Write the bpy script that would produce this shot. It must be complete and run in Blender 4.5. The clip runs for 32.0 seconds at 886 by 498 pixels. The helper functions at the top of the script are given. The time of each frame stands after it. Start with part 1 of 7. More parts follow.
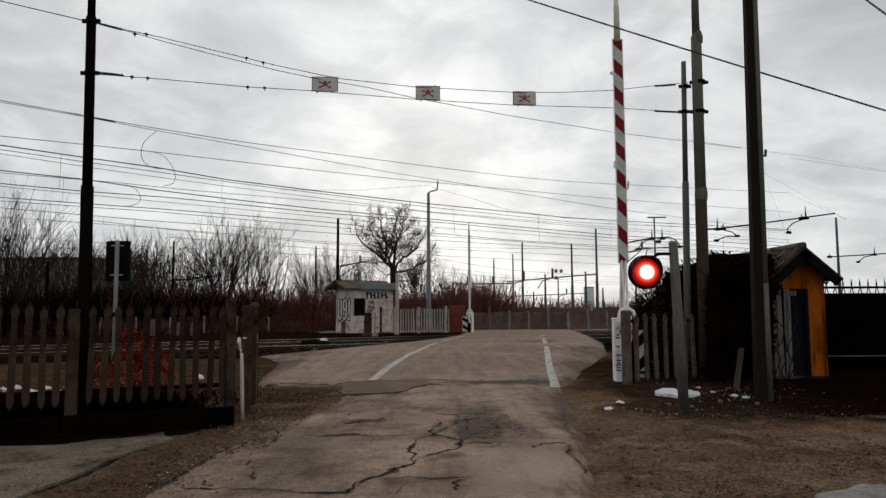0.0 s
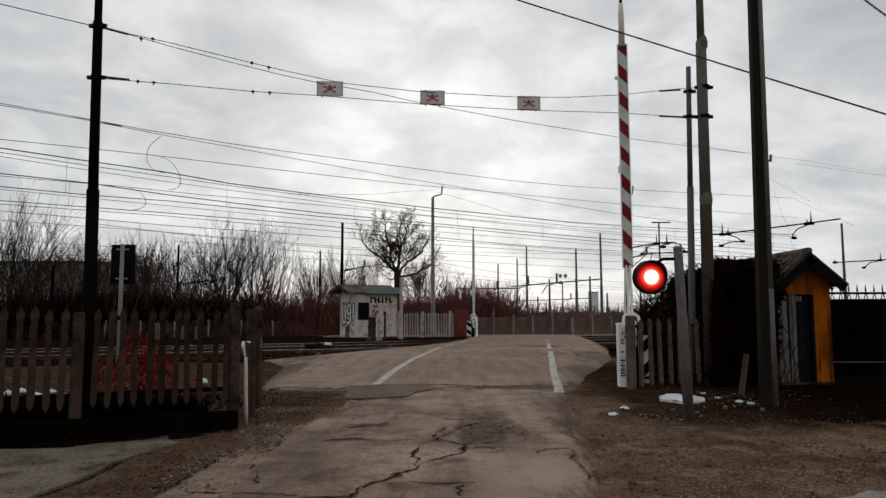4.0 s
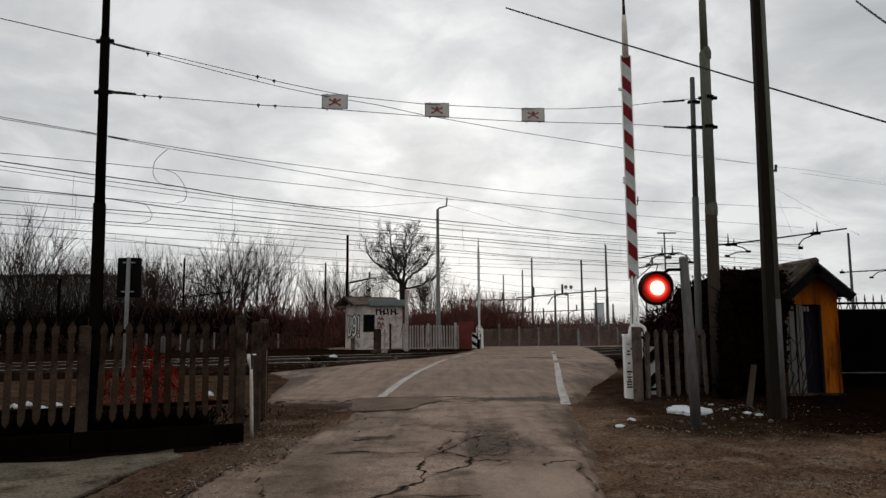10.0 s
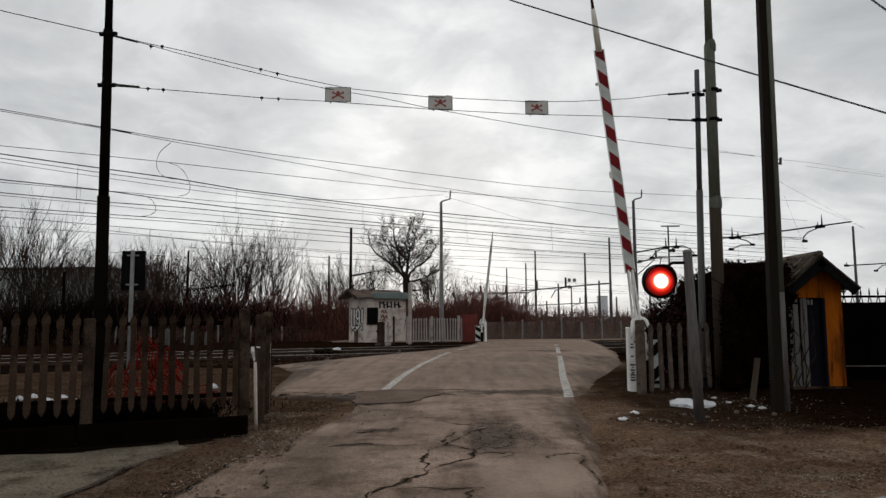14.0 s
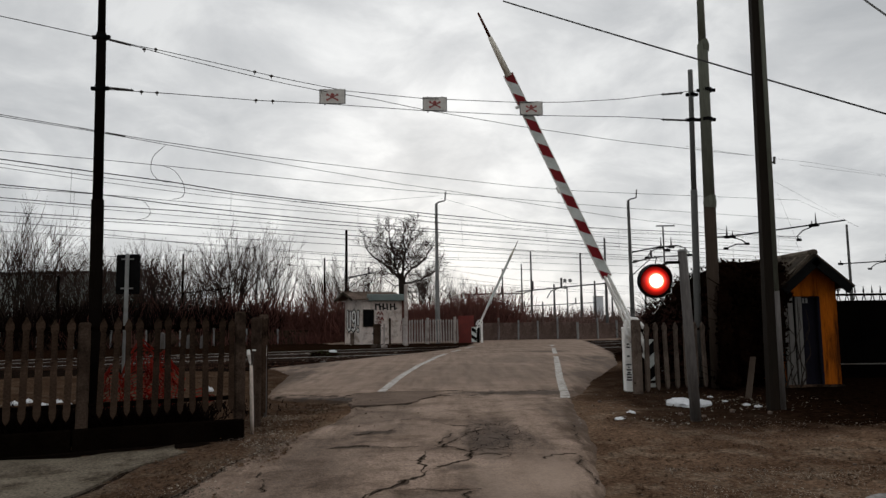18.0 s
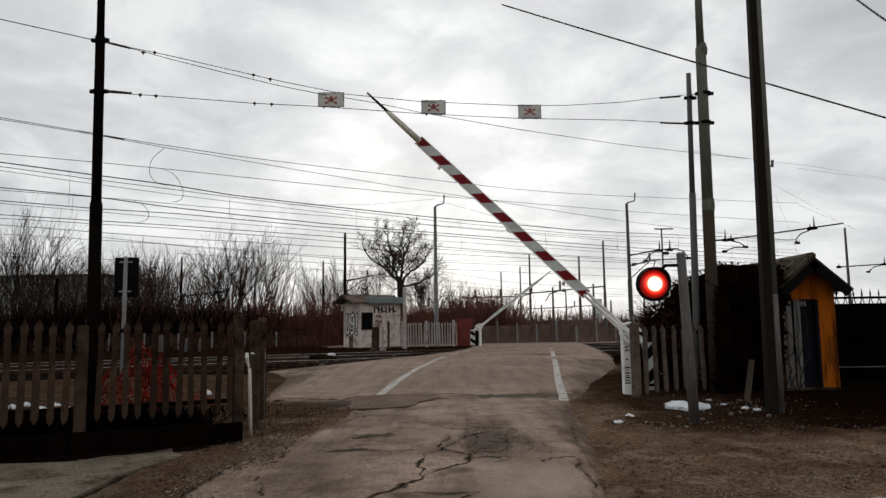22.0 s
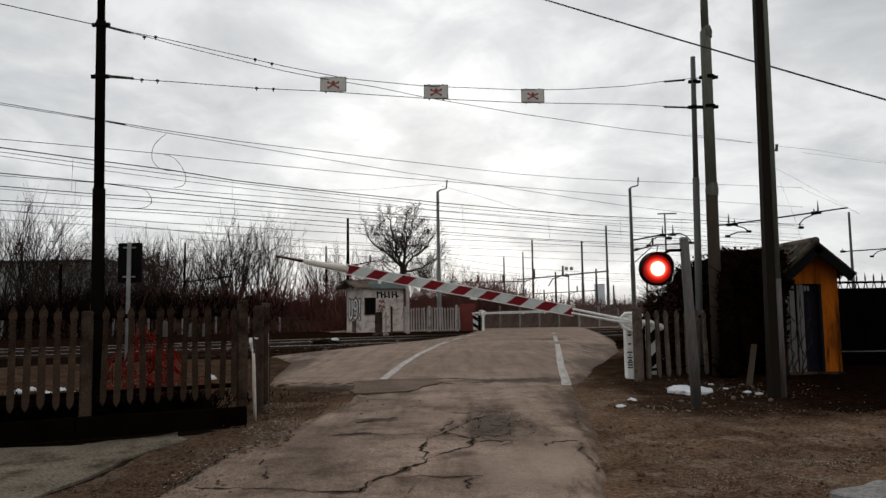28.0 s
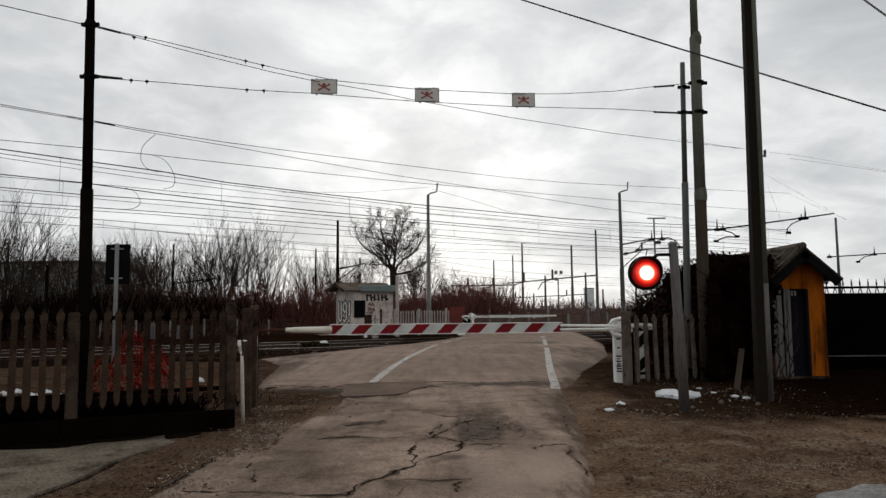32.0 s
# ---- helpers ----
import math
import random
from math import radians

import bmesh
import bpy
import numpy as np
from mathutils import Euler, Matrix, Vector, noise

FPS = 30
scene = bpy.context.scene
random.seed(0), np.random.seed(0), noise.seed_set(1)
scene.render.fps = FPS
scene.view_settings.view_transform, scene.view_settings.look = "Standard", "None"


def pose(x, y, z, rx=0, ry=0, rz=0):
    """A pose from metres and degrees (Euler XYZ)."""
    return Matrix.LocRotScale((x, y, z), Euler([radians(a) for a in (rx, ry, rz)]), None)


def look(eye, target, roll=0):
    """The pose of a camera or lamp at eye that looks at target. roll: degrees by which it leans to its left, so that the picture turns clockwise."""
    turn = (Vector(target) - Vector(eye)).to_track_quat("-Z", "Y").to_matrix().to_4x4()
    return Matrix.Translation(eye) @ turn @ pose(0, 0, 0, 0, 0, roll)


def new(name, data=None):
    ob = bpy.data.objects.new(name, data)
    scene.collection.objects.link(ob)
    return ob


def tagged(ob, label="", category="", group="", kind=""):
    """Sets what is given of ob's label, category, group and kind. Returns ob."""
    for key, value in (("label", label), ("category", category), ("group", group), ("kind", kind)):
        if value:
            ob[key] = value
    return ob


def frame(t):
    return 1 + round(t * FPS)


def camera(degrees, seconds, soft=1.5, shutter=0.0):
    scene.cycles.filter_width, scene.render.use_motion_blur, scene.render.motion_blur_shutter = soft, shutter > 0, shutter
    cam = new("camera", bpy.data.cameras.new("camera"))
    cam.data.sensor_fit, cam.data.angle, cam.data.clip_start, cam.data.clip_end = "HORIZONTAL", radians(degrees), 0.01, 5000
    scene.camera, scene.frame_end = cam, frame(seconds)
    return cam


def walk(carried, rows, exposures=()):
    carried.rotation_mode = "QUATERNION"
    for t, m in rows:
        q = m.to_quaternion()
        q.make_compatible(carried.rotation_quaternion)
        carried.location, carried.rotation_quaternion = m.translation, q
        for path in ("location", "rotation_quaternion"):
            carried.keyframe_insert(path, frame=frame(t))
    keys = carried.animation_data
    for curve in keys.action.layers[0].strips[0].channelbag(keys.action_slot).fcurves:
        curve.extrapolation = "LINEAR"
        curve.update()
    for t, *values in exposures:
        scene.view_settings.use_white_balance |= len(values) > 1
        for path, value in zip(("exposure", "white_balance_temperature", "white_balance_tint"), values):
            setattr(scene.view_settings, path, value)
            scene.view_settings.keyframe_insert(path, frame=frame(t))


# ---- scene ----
cam = camera(65.8, 32.0, soft=1.45)
walk(cam, [
    (0, pose(0, 0, 1.45, 94.90, 0.30, 0.00)),
    (0.5, pose(0, 0, 1.45, 94.95, 0.33, 0.22)),
    (1, pose(0, 0, 1.45, 95.12, 0.25, 0.84)),
    (1.5, pose(0, 0, 1.45, 95.41, -0.01, 0.64)),
    (2, pose(0, 0, 1.45, 95.60, -0.17, 0.50)),
    (2.5, pose(0, 0, 1.45, 95.72, -0.05, 0.53)),
    (3, pose(0, 0, 1.45, 95.52, 0.06, 0.43)),
    (3.5, pose(0, 0, 1.45, 95.37, 0.10, 0.38)),
    (5.5, pose(0, 0, 1.45, 95.15, 0.18, 0.23)),
    (6, pose(0, 0, 1.45, 95.38, 0.28, 0.32)),
    (6.5, pose(0, 0, 1.45, 95.54, 0.45, 0.50)),
    (7, pose(0, 0, 1.45, 95.52, 0.37, 0.42)),
    (7.5, pose(0, 0, 1.45, 95.84, 0.26, 0.45)),
    (8, pose(0, 0, 1.45, 96.01, 0.39, 0.64)),
    (8.5, pose(0, 0, 1.45, 95.84, 0.32, 0.63)),
    (9, pose(0, 0, 1.45, 95.93, 0.44, 0.51)),
    (9.5, pose(0, 0, 1.45, 95.93, 0.47, 0.68)),
    (10, pose(0, 0, 1.45, 96.26, 0.35, 0.79)),
    (10.5, pose(0, 0, 1.45, 96.18, 0.13, 0.71)),
    (11, pose(0, 0, 1.45, 96.06, 0.21, 0.69)),
    (11.5, pose(0, 0, 1.45, 95.88, 0.21, 0.79)),
    (12, pose(0, 0, 1.45, 96.02, 0.35, 0.79)),
    (12.5, pose(0, 0, 1.45, 95.87, 0.31, 0.77)),
    (13, pose(0, 0, 1.45, 95.59, 0.29, 0.78)),
    (13.5, pose(0, 0, 1.45, 95.61, 0.36, 1.01)),
    (14, pose(0, 0, 1.45, 95.68, 0.30, 1.07)),
    (14.5, pose(0, 0, 1.45, 95.64, 0.20, 0.94)),
    (16.5, pose(0, 0, 1.45, 95.50, 0.69, 0.72)),
    (17, pose(0, 0, 1.45, 95.81, 0.62, 0.69)),
    (17.5, pose(0, 0, 1.45, 95.73, 0.68, 0.60)),
    (18, pose(0, 0, 1.45, 95.79, 0.76, 0.74)),
    (18.5, pose(0, 0, 1.45, 95.59, 0.83, 0.51)),
    (19, pose(0, 0, 1.45, 95.65, 0.86, 0.65)),
    (19.5, pose(0, 0, 1.45, 95.59, 0.87, 0.69)),
    (20, pose(0, 0, 1.45, 95.55, 0.88, 0.56)),
    (20.5, pose(0, 0, 1.45, 95.52, 1.02, 0.82)),
    (21, pose(0, 0, 1.45, 95.70, 0.68, 0.95)),
    (21.5, pose(0, 0, 1.45, 95.88, 0.67, 0.70)),
    (22, pose(0, 0, 1.45, 96.04, 0.76, 0.63)),
    (22.5, pose(0, 0, 1.45, 95.80, 0.49, 0.69)),
    (23, pose(0, 0, 1.45, 95.60, 0.61, 0.69)),
    (23.5, pose(0, 0, 1.45, 95.47, 0.74, 0.82)),
    (24, pose(0, 0, 1.45, 95.35, 0.82, 0.85)),
    (24.5, pose(0, 0, 1.45, 95.50, 0.76, 1.05)),
    (25, pose(0, 0, 1.45, 95.36, 0.83, 0.87)),
    (25.5, pose(0, 0, 1.45, 95.39, 0.72, 1.02)),
    (27.5, pose(0, 0, 1.45, 94.85, 0.88, 0.93)),
    (28, pose(0, 0, 1.45, 94.80, 0.82, 0.87)),
    (28.5, pose(0, 0, 1.45, 94.98, 0.83, 0.81)),
    (29, pose(0, 0, 1.45, 95.12, 0.64, 0.49)),
    (29.5, pose(0, 0, 1.45, 94.93, 0.57, 0.27)),
    (30, pose(0, 0, 1.45, 94.96, 0.57, 0.18)),
    (30.5, pose(0, 0, 1.45, 94.95, 0.48, 0.20)),
    (31, pose(0, 0, 1.45, 94.99, 0.57, 0.10)),
    (31.5, pose(0, 0, 1.45, 95.03, 0.50, -0.01)),
    (32, pose(0, 0, 1.45, 95.05, 0.56, 0.01)),
], [(0, 0.04), (6, 0.0), (19, 0.0), (21, 0.1), (25, 0.14), (28, 0.13), (32, 0.11)])

# ---- world and sun: a low sun behind broken winter cloud, ahead ----
SUN_DIR = Vector((-0.04, 0.95, 0.26)).normalized()


def node(nt, kind, **values):
    n = nt.nodes.new(kind)
    for k, v in values.items():
        if k in n.inputs:
            n.inputs[k].default_value = v
    return n


def math_node(nt, op, a, b=None):
    n = nt.nodes.new("ShaderNodeMath")
    n.operation = op
    for i, v in enumerate((a, b)):
        if v is None:
            continue
        if isinstance(v, (int, float)):
            n.inputs[i].default_value = v
        else:
            nt.links.new(v, n.inputs[i])
    return n.outputs[0]


def ramp(nt, source, stops):
    n = nt.nodes.new("ShaderNodeValToRGB")
    while len(n.color_ramp.elements) < len(stops):
        n.color_ramp.elements.new(0.5)
    for e, (p, c) in zip(n.color_ramp.elements, stops):
        e.position = p
        e.color = (*c, 1) if len(c) == 3 else c
    nt.links.new(source, n.inputs[0])
    return n.outputs[0]


def mix(nt, fac, a, b, blend="MIX"):
    n = nt.nodes.new("ShaderNodeMix")
    n.data_type, n.blend_type = "RGBA", blend
    for i, v in ((0, fac), (6, a), (7, b)):
        if isinstance(v, (int, float)):
            n.inputs[i].default_value = v
        elif isinstance(v, tuple):
            n.inputs[i].default_value = (*v, 1)
        else:
            nt.links.new(v, n.inputs[i])
    return n.outputs[2]


def make_world():
    w = bpy.data.worlds.new("overcast_sky")
    scene.world = w
    w.use_nodes = True
    nt = w.node_tree
    bg = nt.nodes["Background"]
    sky = nt.nodes.new("ShaderNodeTexSky")
    sky.sky_type, sky.sun_disc = "NISHITA", False
    sky.sun_elevation, sky.sun_rotation = math.asin(SUN_DIR.z), math.atan2(SUN_DIR.x, SUN_DIR.y)
    co = nt.nodes.new("ShaderNodeTexCoord")
    sep = nt.nodes.new("ShaderNodeSeparateXYZ")
    nt.links.new(co.outputs["Generated"], sep.inputs[0])
    up = math_node(nt, "ADD", math_node(nt, "MAXIMUM", sep.outputs[2], 0.0), 0.30)
    comb = nt.nodes.new("ShaderNodeCombineXYZ")
    nt.links.new(math_node(nt, "DIVIDE", sep.outputs[0], up), comb.inputs[0])
    nt.links.new(math_node(nt, "DIVIDE", sep.outputs[1], up), comb.inputs[1])
    n1 = node(nt, "ShaderNodeTexNoise", Scale=3.0, Detail=8.0, Roughness=0.58)
    n2 = node(nt, "ShaderNodeTexNoise", Scale=0.5, Detail=3.0, Roughness=0.5)
    for n in (n1, n2):
        nt.links.new(comb.outputs[0], n.inputs["Vector"])
    n1.inputs["Distortion"].default_value = 0.35
    cloud = math_node(nt, "ADD", math_node(nt, "MULTIPLY", n1.outputs["Fac"], 0.65), math_node(nt, "MULTIPLY", n2.outputs["Fac"], 0.35))
    tone = ramp(nt, cloud, [(0.37, (0.65, 0.672, 0.695)), (0.47, (0.785, 0.803, 0.82)), (0.57, (0.995, 1.01, 1.015))])
    dot = nt.nodes.new("ShaderNodeVectorMath")
    dot.operation = "DOT_PRODUCT"
    nt.links.new(co.outputs["Generated"], dot.inputs[0])
    dot.inputs[1].default_value = SUN_DIR
    half = math_node(nt, "ADD", math_node(nt, "MULTIPLY", dot.outputs["Value"], 0.5), 0.5)
    wide = math_node(nt, "MULTIPLY", math_node(nt, "POWER", half, 9.0), SKY_WIDE)
    close = math_node(nt, "MULTIPLY", math_node(nt, "POWER", half, 90.0), SKY_CLOSE)
    low = math_node(nt, "MULTIPLY", math_node(nt, "POWER", math_node(nt, "SUBTRACT", 1.0, math_node(nt, "MAXIMUM", sep.outputs[2], 0.0)), 6.0), SKY_LOW)
    level = math_node(nt, "ADD", math_node(nt, "ADD", math_node(nt, "ADD", wide, close), low), SKY_BASE)
    grey = mix(nt, 1.0, tone, level, "MULTIPLY")
    thin = mix(nt, 1.0, sky.outputs[0], (0.10, 0.10, 0.10), "MULTIPLY")
    nt.links.new(mix(nt, 0.03, grey, thin), bg.inputs["Color"])
    bg.inputs["Strength"].default_value = 1.0


SKY_BASE, SKY_WIDE, SKY_CLOSE, SKY_LOW = 0.625, 0.19, 0.15, 0.14
make_world()
sun = new("sun", bpy.data.lights.new("sun", "SUN"))
sun.data.energy, sun.data.angle, sun.data.color = 0.5, radians(25), (1.0, 0.95, 0.88)
sun.matrix_basis = look(SUN_DIR * 50, (0, 0, 0))


# ---- materials ----
def material(name, a, b, scale=2.0, rough=0.85, metal=0.0, bump=0.3, fine=40.0, speck=0.25, stain=None, stain_scale=0.7, stain_amount=0.5, vary=0.0, gloss=0.5, tall=False):
    """Two colours in slow patches, a fine grain over them, stains of their own shape, fine relief."""
    m = bpy.data.materials.new(name)
    m.use_nodes = True
    nt = m.node_tree
    p = nt.nodes["Principled BSDF"]
    co = nt.nodes.new("ShaderNodeTexCoord").outputs["Object"]
    if tall:
        mp = nt.nodes.new("ShaderNodeMapping")
        mp.inputs["Scale"].default_value = (1, 1, 0.12)
        nt.links.new(co, mp.inputs[0])
        co = mp.outputs[0]
    big = node(nt, "ShaderNodeTexNoise", Scale=scale, Detail=5.0, Roughness=0.6)
    small = node(nt, "ShaderNodeTexNoise", Scale=fine, Detail=4.0, Roughness=0.65)
    nt.links.new(co, big.inputs["Vector"])
    nt.links.new(co, small.inputs["Vector"])
    fac = ramp(nt, big.outputs["Fac"], [(0.35, (0, 0, 0)), (0.65, (1, 1, 1))])
    col = mix(nt, fac, a, b)
    if stain:
        sn = node(nt, "ShaderNodeTexNoise", Scale=stain_scale, Detail=6.0, Roughness=0.7)
        nt.links.new(co, sn.inputs["Vector"])
        sf = ramp(nt, sn.outputs["Fac"], [(0.5, (0, 0, 0)), (0.62, (stain_amount,) * 3)])
        col = mix(nt, sf, col, stain)
    g = ramp(nt, small.outputs["Fac"], [(0.3, (1 - speck,) * 3), (0.7, (1 + speck,) * 3)])
    col = mix(nt, 1.0, col, g, "MULTIPLY")
    if vary:
        info = nt.nodes.new("ShaderNodeObjectInfo")
        v = ramp(nt, info.outputs["Random"], [(0.0, (1 - vary,) * 3), (1.0, (1 + vary,) * 3)])
        col = mix(nt, 1.0, col, v, "MULTIPLY")
    nt.links.new(col, p.inputs["Base Color"])
    rr = ramp(nt, small.outputs["Fac"], [(0.2, (max(rough - 0.12, 0.05),) * 3), (0.8, (min(rough + 0.1, 1.0),) * 3)])
    nt.links.new(rr, p.inputs["Roughness"])
    p.inputs["Metallic"].default_value = metal
    p.inputs["Specular IOR Level"].default_value = gloss
    if bump:
        bn = nt.nodes.new("ShaderNodeBump")
        bn.inputs["Strength"].default_value, bn.inputs["Distance"].default_value = bump, 0.02
        nt.links.new(small.outputs["Fac"], bn.inputs["Height"])
        nt.links.new(bn.outputs[0], p.inputs["Normal"])
    return m


M_ROAD = material("worn_asphalt", (0.335, 0.243, 0.188), (0.228, 0.161, 0.121), 0.8, 0.9, 0, 0.6, 48, 0.42, (0.110, 0.073, 0.051), 1.6, 0.55, gloss=0.05)
M_PATCH = material("asphalt_patch", (0.200, 0.150, 0.120), (0.135, 0.100, 0.080), 0.9, 0.9, 0, 0.5, 70, 0.3, gloss=0.0)
M_CONC_MID = material("grey_weathered_concrete", (0.128, 0.098, 0.079), (0.070, 0.052, 0.042), 2.5, 0.95, 0, 0.5, 45, 0.35, (0.022, 0.01504, 0.01164), 3.0, 0.7, vary=0.2, gloss=0.0)
# far darker than the pickets' concrete; for base slabs and rails
M_CONC_BLACK = material("near_black_concrete", (0.006, 0.004, 0.0028), (0.003, 0.002, 0.0014), 2.5, 0.95, 0, 0.5, 45, 0.4, gloss=0.0)
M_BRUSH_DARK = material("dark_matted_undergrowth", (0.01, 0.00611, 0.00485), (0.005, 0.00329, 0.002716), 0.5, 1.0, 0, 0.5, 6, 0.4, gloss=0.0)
M_MARGIN = material("dirt_along_cracks", (0.115, 0.088, 0.069), (0.085, 0.063, 0.049), 3, 0.9, 0, 0.5, 60, 0.4, gloss=0.0)
M_BOARD = material("grey_white_reflective_board", (0.58, 0.61, 0.585), (0.47, 0.50, 0.475), 3, 0.6, 0, 0.1, 50, 0.1, (0.36, 0.35, 0.31), 3, 0.35)
M_POST = material("weathered_grey_post", (0.1366, 0.1257, 0.1196), (0.09272, 0.08418, 0.0793), 2, 0.8, 0, 0.2, 40, 0.25, (0.0549, 0.04148, 0.03294), 1.5, 0.65, tall=True, gloss=0.08)
M_LITTER_DULL = material("dull_paper_scraps", (0.30, 0.27, 0.23), (0.11, 0.09, 0.07), 14, 0.9, 0, 0, 40, 0.2, gloss=0.0)
M_DEADLEAF = material("dead_leaves", (0.085, 0.048, 0.027), (0.035, 0.019, 0.011), 6, 0.95, 0, 0, 40, 0.2, gloss=0.0)
M_CRACK = material("open_crack_with_dirt", (0.014, 0.0105, 0.008), (0.028, 0.020, 0.015), 5, 0.95, 0, 0.2, 50, gloss=0.0)
M_LINE = material("worn_white_road_paint", (0.43, 0.395, 0.36), (0.28, 0.25, 0.22), 4, 0.75, 0, 0.3, 60, 0.3, (0.12, 0.098, 0.08), 5, 0.95)
M_EARTH = material("damp_brown_earth", (0.160, 0.102, 0.067), (0.070, 0.0415, 0.026), 0.7, 0.95, 0, 1.0, 24, 0.7, (0.190, 0.140, 0.100), 1.7, 0.75, gloss=0.0)
M_STONE = material("gravel_stone", (0.21, 0.1598, 0.131), (0.05, 0.03572, 0.02813), 3, 0.9, 0, 0.3, 30, 0.3, gloss=0.1)
M_BALLAST = material("dark_track_ballast", (0.058, 0.031, 0.021), (0.018, 0.0095, 0.0066), 1.5, 0.95, 0, 0.8, 22, 0.5, gloss=0.0)
M_RAIL = material("rusty_rail_steel", (0.022, 0.012, 0.008), (0.035, 0.02, 0.013), 3, 0.85, 0.0, 0.2, 60, gloss=0.1)
M_RAILTOP = material("polished_rail_head", (0.27, 0.245, 0.225), (0.18, 0.162, 0.147), 1, 0.5, 0.6, 0.05, 60, 0.1, gloss=0.4)
M_SLEEPER = material("weathered_sleeper", (0.045, 0.035, 0.028), (0.024, 0.019, 0.015), 2, 0.9, 0, 0.4, 30, vary=0.3)
M_SLAB = material("old_concrete_slab", (0.215, 0.182, 0.140), (0.110, 0.091, 0.069), 0.7, 0.9, 0, 0.6, 34, 0.5, (0.028, 0.020, 0.014), 0.8, 0.85, gloss=0.0)
M_CONC = material("mossy_dark_concrete", (0.062, 0.040, 0.028), (0.025, 0.016, 0.011), 2.5, 0.95, 0, 0.5, 45, 0.4, (0.006, 0.004, 0.003), 3.0, 0.8, vary=0.4, gloss=0.0)
M_CONC_POST = material("weathered_brown_concrete", (0.092, 0.064, 0.048), (0.045, 0.030, 0.022), 2.5, 0.95, 0, 0.5, 45, 0.35, (0.014, 0.0095, 0.007), 3.0, 0.7, vary=0.2, gloss=0.0)
M_CONC_PALE = material("pale_concrete", (0.42, 0.3666, 0.3395), (0.3, 0.2585, 0.2328), 2.5, 0.9, 0, 0.4, 40, 0.25, (0.12, 0.0893, 0.07275), 2.0, 0.6, vary=0.2)
M_POLE_DARK = material("dark_painted_steel_pole", (0.0042, 0.0032, 0.0026), (0.008, 0.0062, 0.005), 2, 0.85, 0.0, 0.2, 40, 0.2, gloss=0.0)
M_POLE_GREEN = material("olive_grey_pole", (0.118, 0.122, 0.096), (0.078, 0.080, 0.062), 1.5, 0.8, 0.0, 0.2, 30, 0.2, (0.056, 0.048, 0.036), 1.0, 0.5, tall=True, gloss=0.12)
M_POLE_BROWN = material("rust_stained_pole", (0.056, 0.04136, 0.03104), (0.0344, 0.02406, 0.01785), 1.5, 0.8, 0.0, 0.2, 30, 0.2, (0.0208, 0.01203, 0.00776), 1.0, 0.6, tall=True, gloss=0.05)
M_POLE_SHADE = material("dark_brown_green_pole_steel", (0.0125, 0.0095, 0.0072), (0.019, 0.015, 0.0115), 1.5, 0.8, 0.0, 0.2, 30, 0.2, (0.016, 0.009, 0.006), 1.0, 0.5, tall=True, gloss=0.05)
M_GALV = material("galvanised_steel", (0.24, 0.24, 0.235), (0.17, 0.17, 0.165), 3, 0.65, 0.0, 0.1, 40, 0.15, (0.09, 0.075, 0.06), 2, 0.4, gloss=0.2)
M_MAST = material("grey_mast_steel", (0.10, 0.10, 0.095), (0.065, 0.065, 0.062), 1, 0.75, 0.1, 0.1, 20, 0.2)
M_WIRE = material("dull_copper_wire", (0.035, 0.034, 0.033), (0.05, 0.048, 0.046), 1, 0.7, 0.0, 0, 10, 0.1, gloss=0.2)
M_INSUL = material("dark_glazed_insulator", (0.03, 0.022, 0.018), (0.02, 0.015, 0.012), 5, 0.3, 0, 0, 20)
M_WHITE = material("weathered_white_paint", (0.87, 0.86, 0.83), (0.77, 0.755, 0.72), 3, 0.55, 0, 0.15, 50, 0.08, (0.42, 0.37, 0.31), 3.5, 0.35)
M_RED = material("red_reflective_paint", (0.20, 0.0035, 0.008), (0.145, 0.003, 0.006), 4, 0.55, 0, 0.1, 50, 0.12, gloss=0.2)
M_CREAM = material("yellowed_white_paint", (0.72, 0.68, 0.58), (0.62, 0.58, 0.49), 3, 0.6, 0, 0.1, 50, 0.1)
M_BLACK = material("matt_black_paint", (0.003, 0.003, 0.003), (0.006, 0.006, 0.006), 3, 0.8, 0, 0.1, 50, 0.1, gloss=0.05)
M_INK = material("black_spray_paint", (0.012, 0.012, 0.012), (0.02, 0.02, 0.02), 5, 0.8, 0, 0, 50, gloss=0.05)
M_BARK = material("dark_bark", (0.032, 0.0235, 0.019), (0.018, 0.0135, 0.0105), 3, 0.95, 0, 0.5, 20, 0.3, gloss=0.05)
M_TWIG = material("bare_twigs", (0.06, 0.03854, 0.03104), (0.03, 0.0188, 0.01503), 0.6, 0.95, 0, 0, 5, 0.2, gloss=0.0)
M_TWIG_RED = material("reddish_bare_shoots", (0.172, 0.074, 0.060), (0.090, 0.041, 0.034), 0.4, 0.95, 0, 0, 5, 0.2, gloss=0.0)
M_BRUSH = material("dead_brown_undergrowth", (0.135, 0.058, 0.047), (0.062, 0.028, 0.0225), 0.5, 1.0, 0, 0.5, 6, 0.4, gloss=0.0)
# distance haze is put into this paler scrub colour
M_SCRUB_FAR = material("haze_paled_scrub", (0.190, 0.118, 0.100), (0.105, 0.066, 0.056), 0.3, 1.0, 0, 0, 5, 0.3, gloss=0.0)
M_BRUSH_GREY = material("grey_brown_undergrowth", (0.050, 0.036, 0.030), (0.020, 0.0145, 0.012), 0.5, 1.0, 0, 0.5, 6, 0.4, gloss=0.0)
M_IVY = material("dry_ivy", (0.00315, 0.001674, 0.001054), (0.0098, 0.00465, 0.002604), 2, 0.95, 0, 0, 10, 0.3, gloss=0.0)
